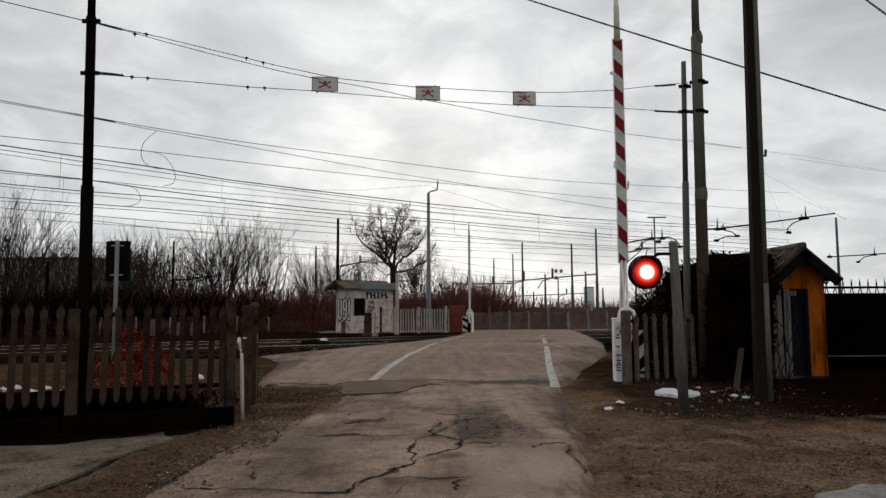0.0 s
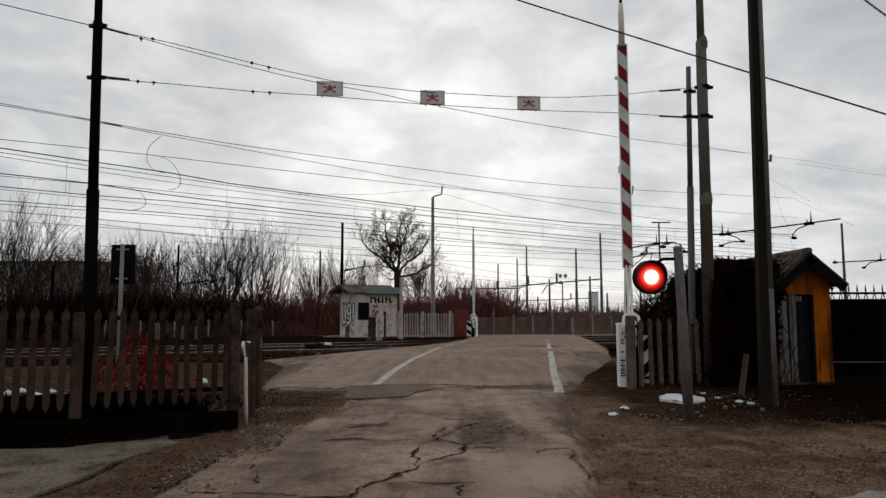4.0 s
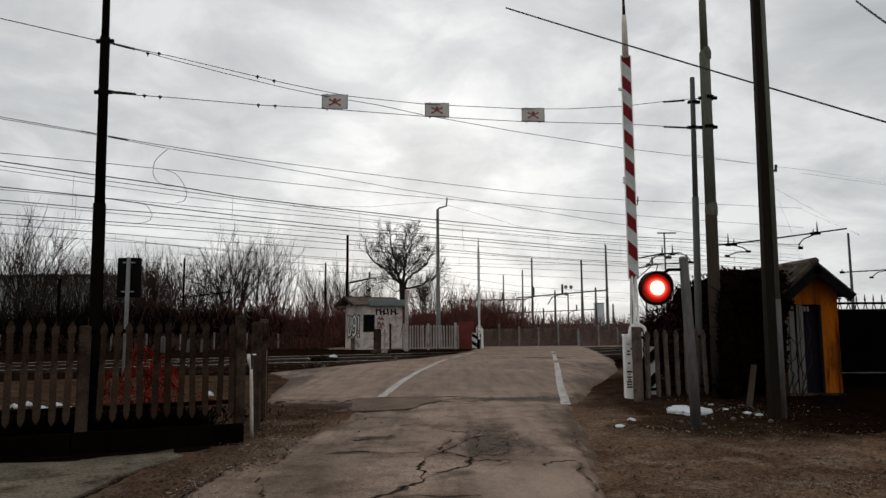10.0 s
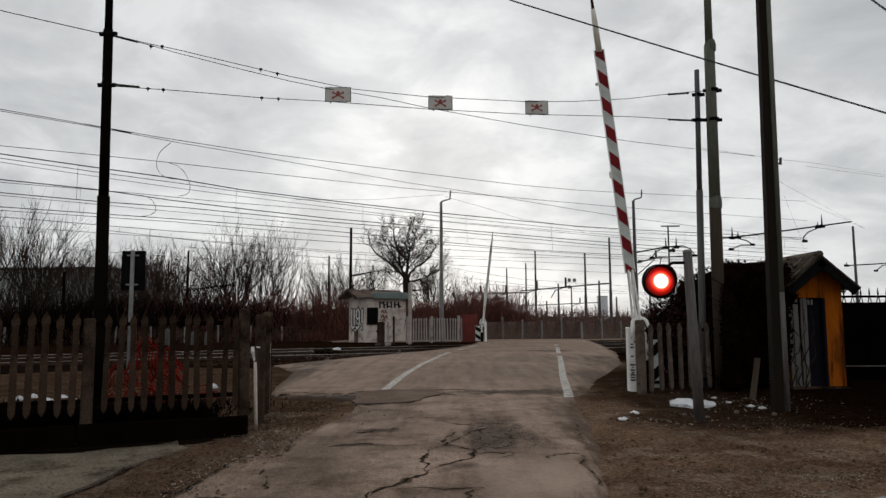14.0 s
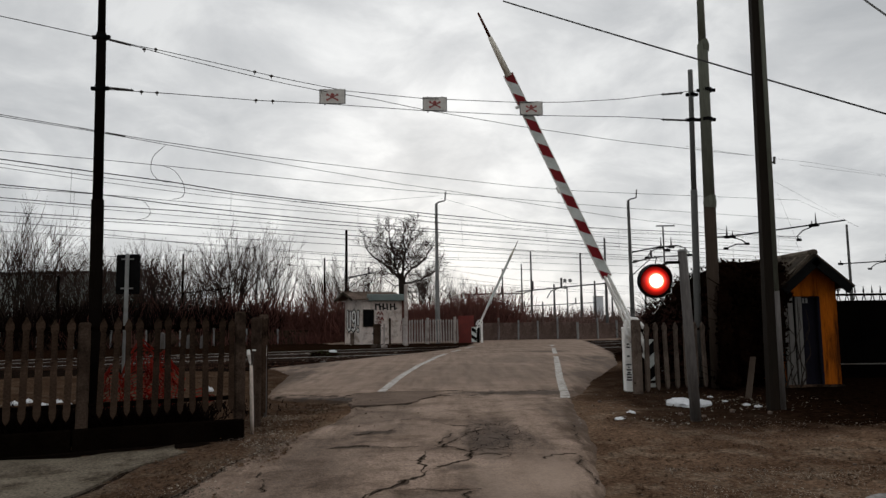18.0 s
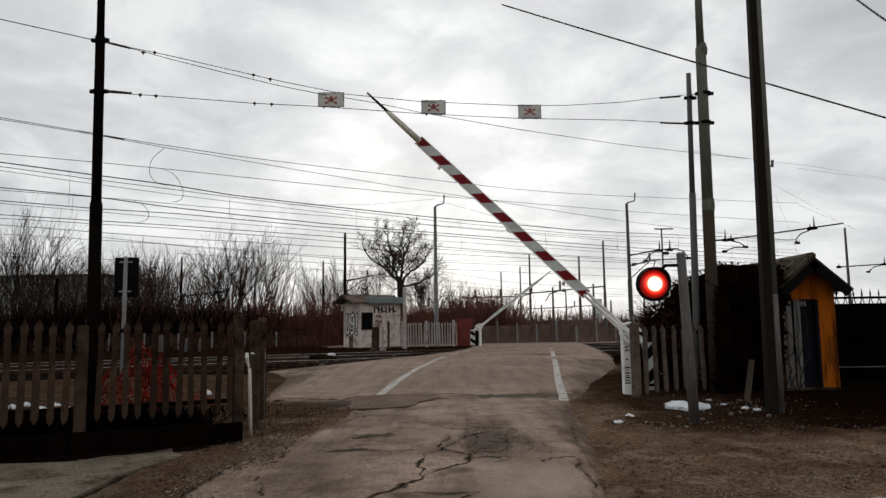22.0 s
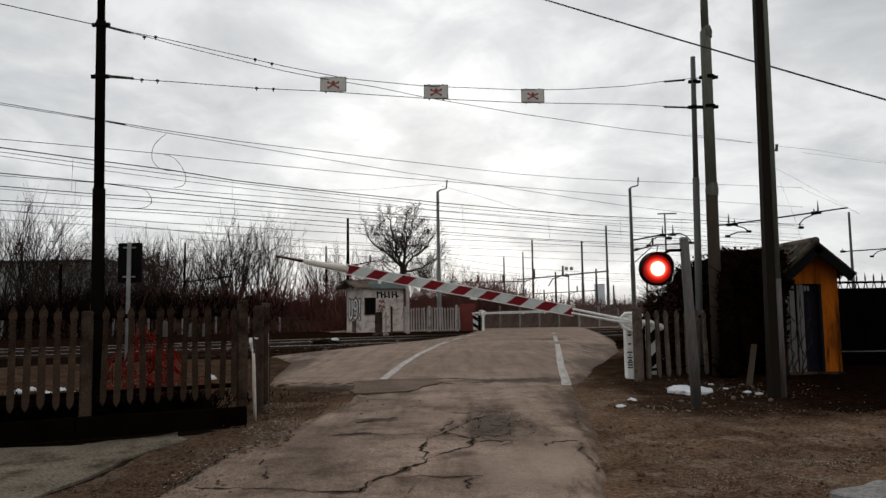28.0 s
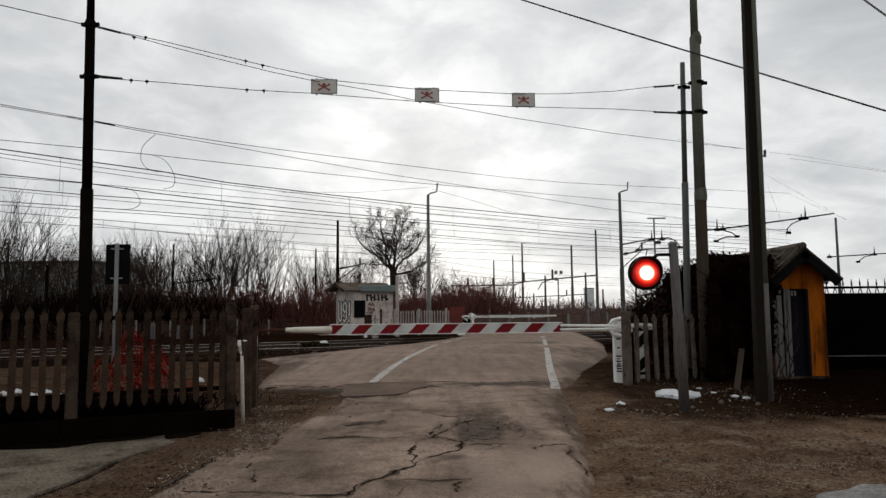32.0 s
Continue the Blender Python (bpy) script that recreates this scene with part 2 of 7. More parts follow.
M_WEED = material("dull_weed_leaves", (0.040, 0.042, 0.020), (0.022, 0.024, 0.012), 3, 0.9, 0, 0, 20, 0.3, gloss=0.0)
M_GRIT_PALE = material("pale_fine_grit", (0.36, 0.31, 0.25), (0.13, 0.105, 0.082), 3, 0.9, 0, 0.2, 30, 0.3, gloss=0.05)
M_SLAB_PALE = material("pale_worn_slab", (0.30, 0.29, 0.275), (0.21, 0.20, 0.19), 0.9, 0.9, 0, 0.5, 34, 0.4, (0.10, 0.09, 0.08), 1.7, 0.6, gloss=0.0)
M_YELLOW = material("stained_ochre_render", (0.40, 0.104, 0.006), (0.23, 0.055, 0.004), 1.8, 0.9, 0, 0.4, 40, 0.22, (0.030, 0.010, 0.003), 3.0, 0.9, tall=True, gloss=0.05)
M_DOOR_GREY = material("faded_grey_door_boards", (0.16, 0.148, 0.135), (0.105, 0.096, 0.087), 3, 0.8, 0, 0.2, 40, 0.2, (0.04, 0.032, 0.026), 3, 0.7, tall=True)
M_DOOR_BLUE = material("dark_blue_door_paint", (0.011, 0.010, 0.016), (0.006, 0.0055, 0.009), 2, 0.8, 0, 0.1, 40, 0.2, gloss=0.05)
M_ROOF = material("mossy_roof_sheet", (0.075, 0.058, 0.043), (0.032, 0.025, 0.019), 2.5, 0.95, 0, 0.5, 30, 0.3, (0.010, 0.009, 0.006), 1.5, 0.6, gloss=0.05)
M_ROOF_PALE = material("lichen_pale_roof_joint", (0.20, 0.17, 0.135), (0.10, 0.082, 0.064), 4, 0.95, 0, 0.4, 30, 0.3, (0.03, 0.024, 0.018), 2.0, 0.6, gloss=0.0)
M_ROOF_BROWN = material("brown_weathered_roof", (0.17, 0.125, 0.10), (0.10, 0.07, 0.055), 2.5, 0.95, 0, 0.5, 30, 0.3, (0.04, 0.03, 0.022), 1.5, 0.6, gloss=0.05)
M_PLASTER = material("dirty_white_plaster", (0.70, 0.61, 0.55), (0.52, 0.445, 0.40), 1.5, 0.9, 0, 0.3, 30, 0.2, (0.20, 0.135, 0.10), 1.9, 0.7)
M_FENCE_FAR = material("brownish_old_concrete", (0.15, 0.1053, 0.08924), (0.085, 0.05828, 0.0485), 1.2, 0.95, 0, 0.3, 12, 0.3, (0.04, 0.02538, 0.0194), 0.9, 0.6, gloss=0.0)
M_TEAL = material("blue_green_canopy_paint", (0.17, 0.215, 0.20), (0.13, 0.165, 0.155), 2, 0.6, 0, 0.1, 30, 0.15)
M_RUST = material("rust_red_paint", (0.17, 0.022, 0.014), (0.11, 0.016, 0.011), 2, 0.8, 0, 0.2, 30, 0.2)
M_ORANGE = material("faded_orange_mesh_plastic", (0.205, 0.012, 0.006), (0.10, 0.006, 0.003), 3, 0.7, 0, 0.1, 30, 0.2, gloss=0.05)
M_LITTER = material("grubby_white_plastic", (0.72, 0.73, 0.75), (0.55, 0.56, 0.57), 6, 0.5, 0, 0.2, 40, 0.1)
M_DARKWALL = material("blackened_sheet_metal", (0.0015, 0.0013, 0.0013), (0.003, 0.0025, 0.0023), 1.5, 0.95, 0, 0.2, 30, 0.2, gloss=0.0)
# pale base colour stands for haze on the backlit far tower
M_GREYFAR = material("haze_paled_concrete", (0.72, 0.73, 0.74), (0.64, 0.65, 0.66), 0.1, 0.9, 0, 0, 1, 0.05)
M_SIGN_WHITE = material("sign_enamel", (0.62, 0.60, 0.56), (0.52, 0.50, 0.46), 4, 0.5, 0, 0.05, 30, 0.1)
M_BROWN_ROD = material("red_brown_rod", (0.085, 0.030, 0.020), (0.045, 0.018, 0.012), 6, 0.85, 0, 0.2, 40, 0.25, gloss=0.1)
M_BRAMBLE = material("red_brown_bramble_leaves", (0.034, 0.0125, 0.0085), (0.012, 0.0048, 0.0034), 3, 0.9, 0, 0, 10, 0.3, gloss=0.1)
M_SIGN_RED = material("faded_sign_red_enamel", (0.34, 0.05, 0.042), (0.22, 0.05, 0.042), 14, 0.5, 0, 0, 30, 0.1)
M_BLACK_GROUND = material("near_black_ground", (0.006, 0.0042, 0.0032), (0.012, 0.008, 0.006), 1.2, 0.95, 0, 0.6, 18, 0.5, gloss=0.0)
M_EVERGREEN = material("dull_evergreen_leaves", (0.016, 0.019, 0.013), (0.007, 0.009, 0.006), 1.5, 0.9, 0, 0, 10, 0.3, gloss=0.05)
# wall colour lightened to carry the haze over the far shed
M_FAR_WALL = material("grey_green_sheet_wall", (0.3770, 0.3987, 0.3697), (0.2755, 0.2900, 0.2682), 0.2, 0.9, 0, 0.1, 4, 0.15, (0.1450, 0.1450, 0.1305), 0.3, 0.5, gloss=0.05)


def lit_lens(name):
    """A lit signal lens: overbright at the bulb, deep red towards its rim."""
    m = bpy.data.materials.new(name)
    m.use_nodes = True
    nt = m.node_tree
    p = nt.nodes["Principled BSDF"]
    off = nt.nodes.new("ShaderNodeVectorMath")
    off.operation = "SUBTRACT"
    nt.links.new(nt.nodes.new("ShaderNodeTexCoord").outputs["Generated"], off.inputs[0])
    off.inputs[1].default_value = (0.5, 0.5, 0.5)
    flat = nt.nodes.new("ShaderNodeVectorMath")
    flat.operation = "MULTIPLY"
    nt.links.new(off.outputs[0], flat.inputs[0])
    flat.inputs[1].default_value = (2, 0, 2)
    far = nt.nodes.new("ShaderNodeVectorMath")
    far.operation = "LENGTH"
    nt.links.new(flat.outputs[0], far.inputs[0])
    rings = ramp(nt, far.outputs["Value"], [(0.0, (1.0, 0.82, 0.72)), (0.42, (1.0, 0.66, 0.52)), (0.50, (0.65, 0.07, 0.03)), (0.62, (0.27, 0.006, 0.003)), (0.80, (0.075, 0.0015, 0.001)), (1.0, (0.006, 0.0003, 0.0002))])
    nt.links.new(rings, p.inputs["Emission Color"])
    p.inputs["Emission Strength"].default_value = 4.0
    p.inputs["Base Color"].default_value = (0.12, 0.004, 0.003, 1)
    p.inputs["Roughness"].default_value = 0.25
    return m


M_LENS = lit_lens("lit_red_signal_lens")



def soil_and_shade_zones(m):
    """Trodden grit in front, dark damp soil behind it, away from the road, with a ragged border; shade put into its
    colour by the shed.
    """
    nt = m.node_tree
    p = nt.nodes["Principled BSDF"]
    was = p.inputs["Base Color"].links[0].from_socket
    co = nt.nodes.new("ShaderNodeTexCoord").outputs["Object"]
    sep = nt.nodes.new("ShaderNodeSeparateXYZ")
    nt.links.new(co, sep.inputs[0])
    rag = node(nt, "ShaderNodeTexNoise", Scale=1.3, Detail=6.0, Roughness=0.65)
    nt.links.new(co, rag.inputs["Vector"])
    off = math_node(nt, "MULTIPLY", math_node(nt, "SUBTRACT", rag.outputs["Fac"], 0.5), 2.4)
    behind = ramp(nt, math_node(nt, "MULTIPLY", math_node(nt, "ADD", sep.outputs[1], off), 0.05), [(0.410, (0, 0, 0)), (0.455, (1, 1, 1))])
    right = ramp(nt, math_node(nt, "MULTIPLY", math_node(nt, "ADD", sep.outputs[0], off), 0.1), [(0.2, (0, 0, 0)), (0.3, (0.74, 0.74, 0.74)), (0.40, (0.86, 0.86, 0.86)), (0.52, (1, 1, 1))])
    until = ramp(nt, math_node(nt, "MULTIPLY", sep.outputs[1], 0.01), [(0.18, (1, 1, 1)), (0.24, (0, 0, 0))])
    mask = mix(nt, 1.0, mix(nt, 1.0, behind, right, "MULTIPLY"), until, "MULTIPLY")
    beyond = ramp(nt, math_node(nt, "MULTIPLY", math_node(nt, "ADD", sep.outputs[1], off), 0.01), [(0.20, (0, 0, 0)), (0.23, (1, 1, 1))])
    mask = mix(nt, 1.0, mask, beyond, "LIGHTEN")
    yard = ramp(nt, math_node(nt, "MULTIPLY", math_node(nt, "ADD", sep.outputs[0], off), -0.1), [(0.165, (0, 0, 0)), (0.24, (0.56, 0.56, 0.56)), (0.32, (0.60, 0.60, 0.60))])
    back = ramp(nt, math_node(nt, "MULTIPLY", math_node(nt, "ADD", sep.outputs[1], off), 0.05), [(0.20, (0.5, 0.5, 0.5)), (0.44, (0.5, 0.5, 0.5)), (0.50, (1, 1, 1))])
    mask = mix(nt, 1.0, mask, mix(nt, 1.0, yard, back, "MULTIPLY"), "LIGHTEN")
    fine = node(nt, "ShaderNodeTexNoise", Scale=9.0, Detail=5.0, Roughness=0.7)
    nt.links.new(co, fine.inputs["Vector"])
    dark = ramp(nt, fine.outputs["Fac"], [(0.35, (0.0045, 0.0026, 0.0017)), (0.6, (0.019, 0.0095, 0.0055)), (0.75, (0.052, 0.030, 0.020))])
    # shade by the shed and gate, multiplied into the soil colour
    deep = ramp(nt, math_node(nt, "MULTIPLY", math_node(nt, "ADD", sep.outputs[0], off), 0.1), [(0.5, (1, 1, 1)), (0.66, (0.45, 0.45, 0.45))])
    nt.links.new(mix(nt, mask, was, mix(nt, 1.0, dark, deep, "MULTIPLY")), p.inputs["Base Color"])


soil_and_shade_zones(M_EARTH)


def dirty_edges(m):
    """Earth trodden over the road's edges, thinning inwards in ragged tongues, and soft dark blots further in."""
    nt = m.node_tree
    p = nt.nodes["Principled BSDF"]
    was = p.inputs["Base Color"].links[0].from_socket
    tc = nt.nodes.new("ShaderNodeTexCoord")
    sep = nt.nodes.new("ShaderNodeSeparateXYZ")
    nt.links.new(tc.outputs["UV"], sep.inputs[0])
    rag = node(nt, "ShaderNodeTexNoise", Scale=2.3, Detail=8.0, Roughness=0.7)
    long = nt.nodes.new("ShaderNodeMapping")
    long.inputs["Scale"].default_value = (1, 0.22, 1)
    nt.links.new(tc.outputs["Object"], long.inputs[0])
    nt.links.new(long.outputs[0], rag.inputs["Vector"])
    reach = math_node(nt, "SUBTRACT", math_node(nt, "MULTIPLY", rag.outputs["Fac"], 2.4), 0.90)
    mask = ramp(nt, math_node(nt, "SUBTRACT", reach, sep.outputs[0]), [(0.0, (0, 0, 0)), (0.38, (0.9, 0.9, 0.9))])
    blot = node(nt, "ShaderNodeTexNoise", Scale=0.55, Detail=7.0, Roughness=0.62)
    nt.links.new(tc.outputs["Object"], blot.inputs["Vector"])
    blots = ramp(nt, blot.outputs["Fac"], [(0.36, (0.70, 0.68, 0.66)), (0.5, (1.0, 1.0, 1.0)), (0.64, (1.12, 1.12, 1.12))])
    toned = mix(nt, 1.0, was, blots, "MULTIPLY")
    # drag marks and worn aggregate along the way of travel
    drag = node(nt, "ShaderNodeTexNoise", Scale=4.0, Detail=6.0, Roughness=0.6)
    way = nt.nodes.new("ShaderNodeMapping")
    way.inputs["Scale"].default_value = (1, 0.09, 1)
    nt.links.new(tc.outputs["Object"], way.inputs[0])
    nt.links.new(way.outputs[0], drag.inputs["Vector"])
    toned = mix(nt, 1.0, toned, ramp(nt, drag.outputs["Fac"], [(0.34, (0.80, 0.78, 0.76)), (0.5, (1.0, 1.0, 1.0)), (0.66, (1.10, 1.10, 1.11))]), "MULTIPLY")
    pits = node(nt, "ShaderNodeTexNoise", Scale=17.0, Detail=6.0, Roughness=0.7)
    nt.links.new(tc.outputs["Object"], pits.inputs["Vector"])
    toned = mix(nt, 1.0, toned, ramp(nt, pits.outputs["Fac"], [(0.33, (0.62, 0.60, 0.58)), (0.47, (1.0, 1.0, 1.0))]), "MULTIPLY")
    # the crossing itself was laid later and is smoother
    place = nt.nodes.new("ShaderNodeSeparateXYZ")
    nt.links.new(tc.outputs["Object"], place.inputs[0])
    later = ramp(nt, math_node(nt, "MULTIPLY", math_node(nt, "ADD", place.outputs[1], rag.outputs["Fac"]), 0.05), [(0.69, (0, 0, 0)), (0.78, (0.68, 0.68, 0.68))])
    newer = mix(nt, 1.0, (0.262, 0.189, 0.146), ramp(nt, drag.outputs["Fac"], [(0.34, (0.82, 0.81, 0.80)), (0.66, (1.14, 1.14, 1.14))]), "MULTIPLY")
    toned = mix(nt, later, toned, newer)
    for x, y, rx, ry, depth in ((0.5, 8.3, 0.62, 1.6, 0.72), (-0.98, 8.85, 0.34, 0.2, 0.85), (-1.1, 7.85, 0.42, 0.14, 0.6), (0.06, 6.75, 0.2, 0.22, 0.6), (0.25, 6.2, 0.35, 0.6, 0.35), (1.3, 13.3, 1.9, 0.5, 0.8), (3.1, 12.4, 1.2, 0.8, 0.85), (-2.4, 12.4, 1.9, 0.7, 0.95), (3.9, 29, 1.3, 1.2, 0.6), (0.2, 5.6, 1.4, 0.4, 0.35), (-1.5, 6.6, 0.8, 2.6, 0.42), (-1.1, 10.4, 0.7, 2.2, 0.30), (1.7, 9.6, 0.35, 3.0, 0.5), (0.6, 18.5, 4.2, 4.5, 0.22), (2.6, 24.0, 3.0, 3.0, 0.25), (-4.3, 17.0, 1.0, 4.5, 0.75), (4.9, 21.5, 1.3, 5.0, 0.6), (3.4, 16.5, 0.8, 3.5, 0.55), (-4.6, 22.0, 1.2, 2.0, 0.6)):
        mp = nt.nodes.new("ShaderNodeMapping")
        mp.vector_type = "TEXTURE"
        mp.inputs["Location"].default_value, mp.inputs["Scale"].default_value = (x, y, 0), (rx, ry, 5)
        nt.links.new(tc.outputs["Object"], mp.inputs[0])
        ln = nt.nodes.new("ShaderNodeVectorMath")
        ln.operation = "LENGTH"
        nt.links.new(mp.outputs[0], ln.inputs[0])
        away = math_node(nt, "ADD", ln.outputs["Value"], math_node(nt, "MULTIPLY", math_node(nt, "SUBTRACT", rag.outputs["Fac"], 0.5), 2.6))
        spot = ramp(nt, away, [(0.35, (depth,) * 3), (1.0, (0, 0, 0))])
        toned = mix(nt, spot, toned, (0.04, 0.029, 0.023))
    mp = nt.nodes.new("ShaderNodeMapping")
    mp.vector_type = "TEXTURE"
    mp.inputs["Location"].default_value, mp.inputs["Scale"].default_value = (0.75, 6.2, 0), (0.75, 1.5, 5)
    nt.links.new(tc.outputs["Object"], mp.inputs[0])
    ln = nt.nodes.new("ShaderNodeVectorMath")
    ln.operation = "LENGTH"
    nt.links.new(mp.outputs[0], ln.inputs[0])
    away = math_node(nt, "ADD", ln.outputs["Value"], math_node(nt, "MULTIPLY", math_node(nt, "SUBTRACT", rag.outputs["Fac"], 0.5), 2.0))
    toned = mix(nt, ramp(nt, away, [(0.2, (0.6, 0.6, 0.6)), (1.0, (0, 0, 0))]), toned, (0.40, 0.30, 0.235))
    nt.links.new(mix(nt, mask, toned, (0.075, 0.048, 0.032)), p.inputs["Base Color"])


dirty_edges(M_ROAD)


# ---- mesh building ----
class Shape:
    def __init__(self):
        self.v, self.f = [], []

    def add(self, verts, faces):
        k = len(self.v)
        self.v += [tuple(p) for p in verts]
        self.f += [tuple(i + k for i in q) for q in faces]
        return self

    def box(self, c, s, m=None, bev=0.0):
        """A box with its edges chamfered by bev."""
        hx, hy, hz = (q / 2 for q in s)
        b = min(bev, hx * 0.9, hy * 0.9, hz * 0.9)
        if b <= 0:
            pts = [Vector((x * hx, y * hy, z * hz)) for x in (-1, 1) for y in (-1, 1) for z in (-1, 1)]
            faces = [(0, 1, 3, 2), (4, 6, 7, 5), (0, 4, 5, 1), (2, 3, 7, 6), (0, 2, 6, 4), (1, 5, 7, 3)]
        else:
            pts, faces, idx = [], [], {}
            for x in (-1, 1):
                for y in (-1, 1):
                    for z in (-1, 1):
                        for ax in range(3):
                            q = [x * (hx - b), y * (hy - b), z * (hz - b)]
                            q[ax] = (x * hx, y * hy, z * hz)[ax]
                            idx[x, y, z, ax] = len(pts)
                            pts.append(Vector(q))
                        faces.append(tuple(idx[x, y, z, a] for a in ((0, 1, 2) if x * y * z > 0 else (0, 2, 1))))
            for ax in range(3):
                o1, o2 = (ax + 1) % 3, (ax + 2) % 3
                for sgn in (-1, 1):
                    quad = []
                    for a, d in ((-1, -1), (1, -1), (1, 1), (-1, 1)):
                        k = [0, 0, 0]
                        k[ax], k[o1], k[o2] = sgn, a, d
                        quad.append(idx[k[0], k[1], k[2], ax])
                    faces.append(tuple(quad if sgn > 0 else quad[::-1]))
                for a in (-1, 1):
                    for d in (-1, 1):
                        k = [[0, 0, 0], [0, 0, 0]]
                        for e, sgn in zip(k, (-1, 1)):
                            e[ax], e[o1], e[o2] = sgn, a, d
                        q = [idx[(*k[0], o1)], idx[(*k[1], o1)], idx[(*k[1], o2)], idx[(*k[0], o2)]]
                        faces.append(tuple(q if a * d < 0 else q[::-1]))
        m = m or Matrix.Identity(4)
        mm = Matrix.Translation(c) @ m
        return self.add([mm @ p for p in pts], faces)

    def tube(self, pts, radii, n=6, cap=True):
        pts = [Vector(p) for p in pts]
        if isinstance(radii, (int, float)):
            radii = [radii] * len(pts)
        verts, faces = [], []
        t0 = (pts[1] - pts[0]).normalized()
        side = t0.orthogonal().normalized()
        for i, p in enumerate(pts):
            t = (pts[min(i + 1, len(pts) - 1)] - pts[max(i - 1, 0)]).normalized()
            side = (side - t * side.dot(t))
            side = side.normalized() if side.length > 1e-6 else t.orthogonal().normalized()
            other = t.cross(side)
            for k in range(n):
                a = 2 * math.pi * k / n
                verts.append(p + (side * math.cos(a) + other * math.sin(a)) * radii[i])
            if i:
                for k in range(n):
                    a, b = (i - 1) * n + k, (i - 1) * n + (k + 1) % n
                    faces.append((a, b, b + n, a + n))
        if cap:
            faces.append(tuple(range(n - 1, -1, -1)))
            faces.append(tuple(range((len(pts) - 1) * n, len(pts) * n)))
        return self.add(verts, faces)

    def slab(self, outline, o, eu, ev, thick):
        """A flat outline (u, v) at o along eu and ev, thick along their cross product, centred."""
        eu, ev, o = Vector(eu).normalized(), Vector(ev).normalized(), Vector(o)
        en = eu.cross(ev).normalized()
        n = len(outline)
        verts = [o + eu * u + ev * v + en * (s * thick / 2) for s in (1, -1) for u, v in outline]
        faces = [tuple(range(n)), tuple(range(2 * n - 1, n - 1, -1))]
        faces += [(i, i + n, (i + 1) % n + n, (i + 1) % n) for i in range(n)]
        return self.add(verts, faces)

    def mesh(self, name, mat, smooth=False, inv=None):
        me = bpy.data.meshes.new(name)
        v = self.v if inv is None else [tuple(inv @ Vector(p)) for p in self.v]
        me.from_pydata(v, [], self.f)
        me.materials.append(mat)
        if smooth:
            me.shade_smooth()
        me.update()
        return me


def thing(name, at, label, category, group="", kind="", rz=0):
    ob = new(name)
    ob.empty_display_size = 0.2
    ob.matrix_basis = pose(*at, 0, 0, rz)
    return tagged(ob, label, category, group, kind)


def chain(ob):
    m = Matrix.Identity(4)
    while ob:
        m = ob.matrix_basis @ m
        ob = ob.parent
    return m


def part(name, s, mat, parent, label="", smooth=False, local=False):
    ob = new(name, s.mesh(name, mat, smooth, None if local else chain(parent).inverted()))
    ob.parent = parent
    return tagged(ob, label) if label else ob


def piece(name, me, parent, m):
    ob = new(name, me)
    ob.parent, ob.matrix_basis = parent, m
    return ob


def whole(name, s, mat, label, category, group="", kind="", smooth=False):
    """A thing of one mesh, with its origin at its own base."""
    lo = [min(p[i] for p in s.v) for i in range(3)]
    hi = [max(p[i] for p in s.v) for i in range(3)]
    at = Vector(((lo[0] + hi[0]) / 2, (lo[1] + hi[1]) / 2, lo[2]))
    ob = new(name, s.mesh(name, mat, smooth, Matrix.Translation(-at)))
    ob.location = at
    return tagged(ob, label, category, group, kind)


def lerp(a, b, t):
    return Vector(a).lerp(Vector(b), t)


def sag(a, b, drop, n=12):
    """A hanging line from a to b with its middle drop lower."""
    a, b = Vector(a), Vector(b)
    return [a.lerp(b, i / n) - Vector((0, 0, drop * 4 * (i / n) * (1 - i / n))) for i in range(n + 1)]


def eased(pts, n=5):
    """A smooth line through the points."""
    p = [Vector(pts[0])] + [Vector(q) for q in pts] + [Vector(pts[-1])]
    out = []
    for a, b, c, d in zip(p, p[1:], p[2:], p[3:]):
        for i in range(n):
            t = i / n
            out.append(0.5 * (2 * b + (c - a) * t + (2 * a - 5 * b + 4 * c - d) * t * t + (3 * b - a - 3 * c + d) * t ** 3))
    return out + [p[-1]]


# ---- plan: the road runs ahead, three tracks cross it at a slant ----
ALONG = Vector((0.927, 0.375, 0))
ACROSS = Vector((-0.375, 0.927, 0))


def on_track(n, s, z=0.0):
    p = ACROSS * n + ALONG * s
    return Vector((p.x, p.y, z))


def smooth(a, b, x):
    t = min(max((x - a) / (b - a), 0), 1)
    return t * t * (3 - 2 * t)


def level(x, y):
    """Height of the made ground: flat as far as the tracks, then a little lower."""
    return -0.09 * smooth(24, 38, -0.574 * x + 0.819 * y)


ROAD = [(-8, -2.6, 0.3), (0, -2.5, 0.9), (5.2, -2.36, 1.16), (6.1, -2.38, 1.32), (7.1, -2.34, 1.48), (8.0, -2.2, 1.62), (8.8, -2.02, 1.74), (9.7, -1.74, 1.86), (11.0, -1.68, 1.98), (12.1, -1.8, 2.1), (12.7, -3.3, 2.25), (13.2, -3.6, 2.5),
        (16.0, -4.1, 3.3), (18.5, -4.45, 4.2), (21.4, -5.7, 5.2), (26, -3.3, 6.1), (30.3, -1.1, 6.8), (36, 0.6, 7.5), (42, 1.2, 8.2), (43.5, 1.3, 8.6), (44, -8, 30), (47.2, -9, 40), (47.4, -9, 40)]


def road_edges(y):
    for (y0, l0, r0), (y1, l1, r1) in zip(ROAD, ROAD[1:]):
        if y <= y1:
            t = max((y - y0) / (y1 - y0), 0)
            return l0 + (l1 - l0) * t, r0 + (r1 - r0) * t
    return 0, 0


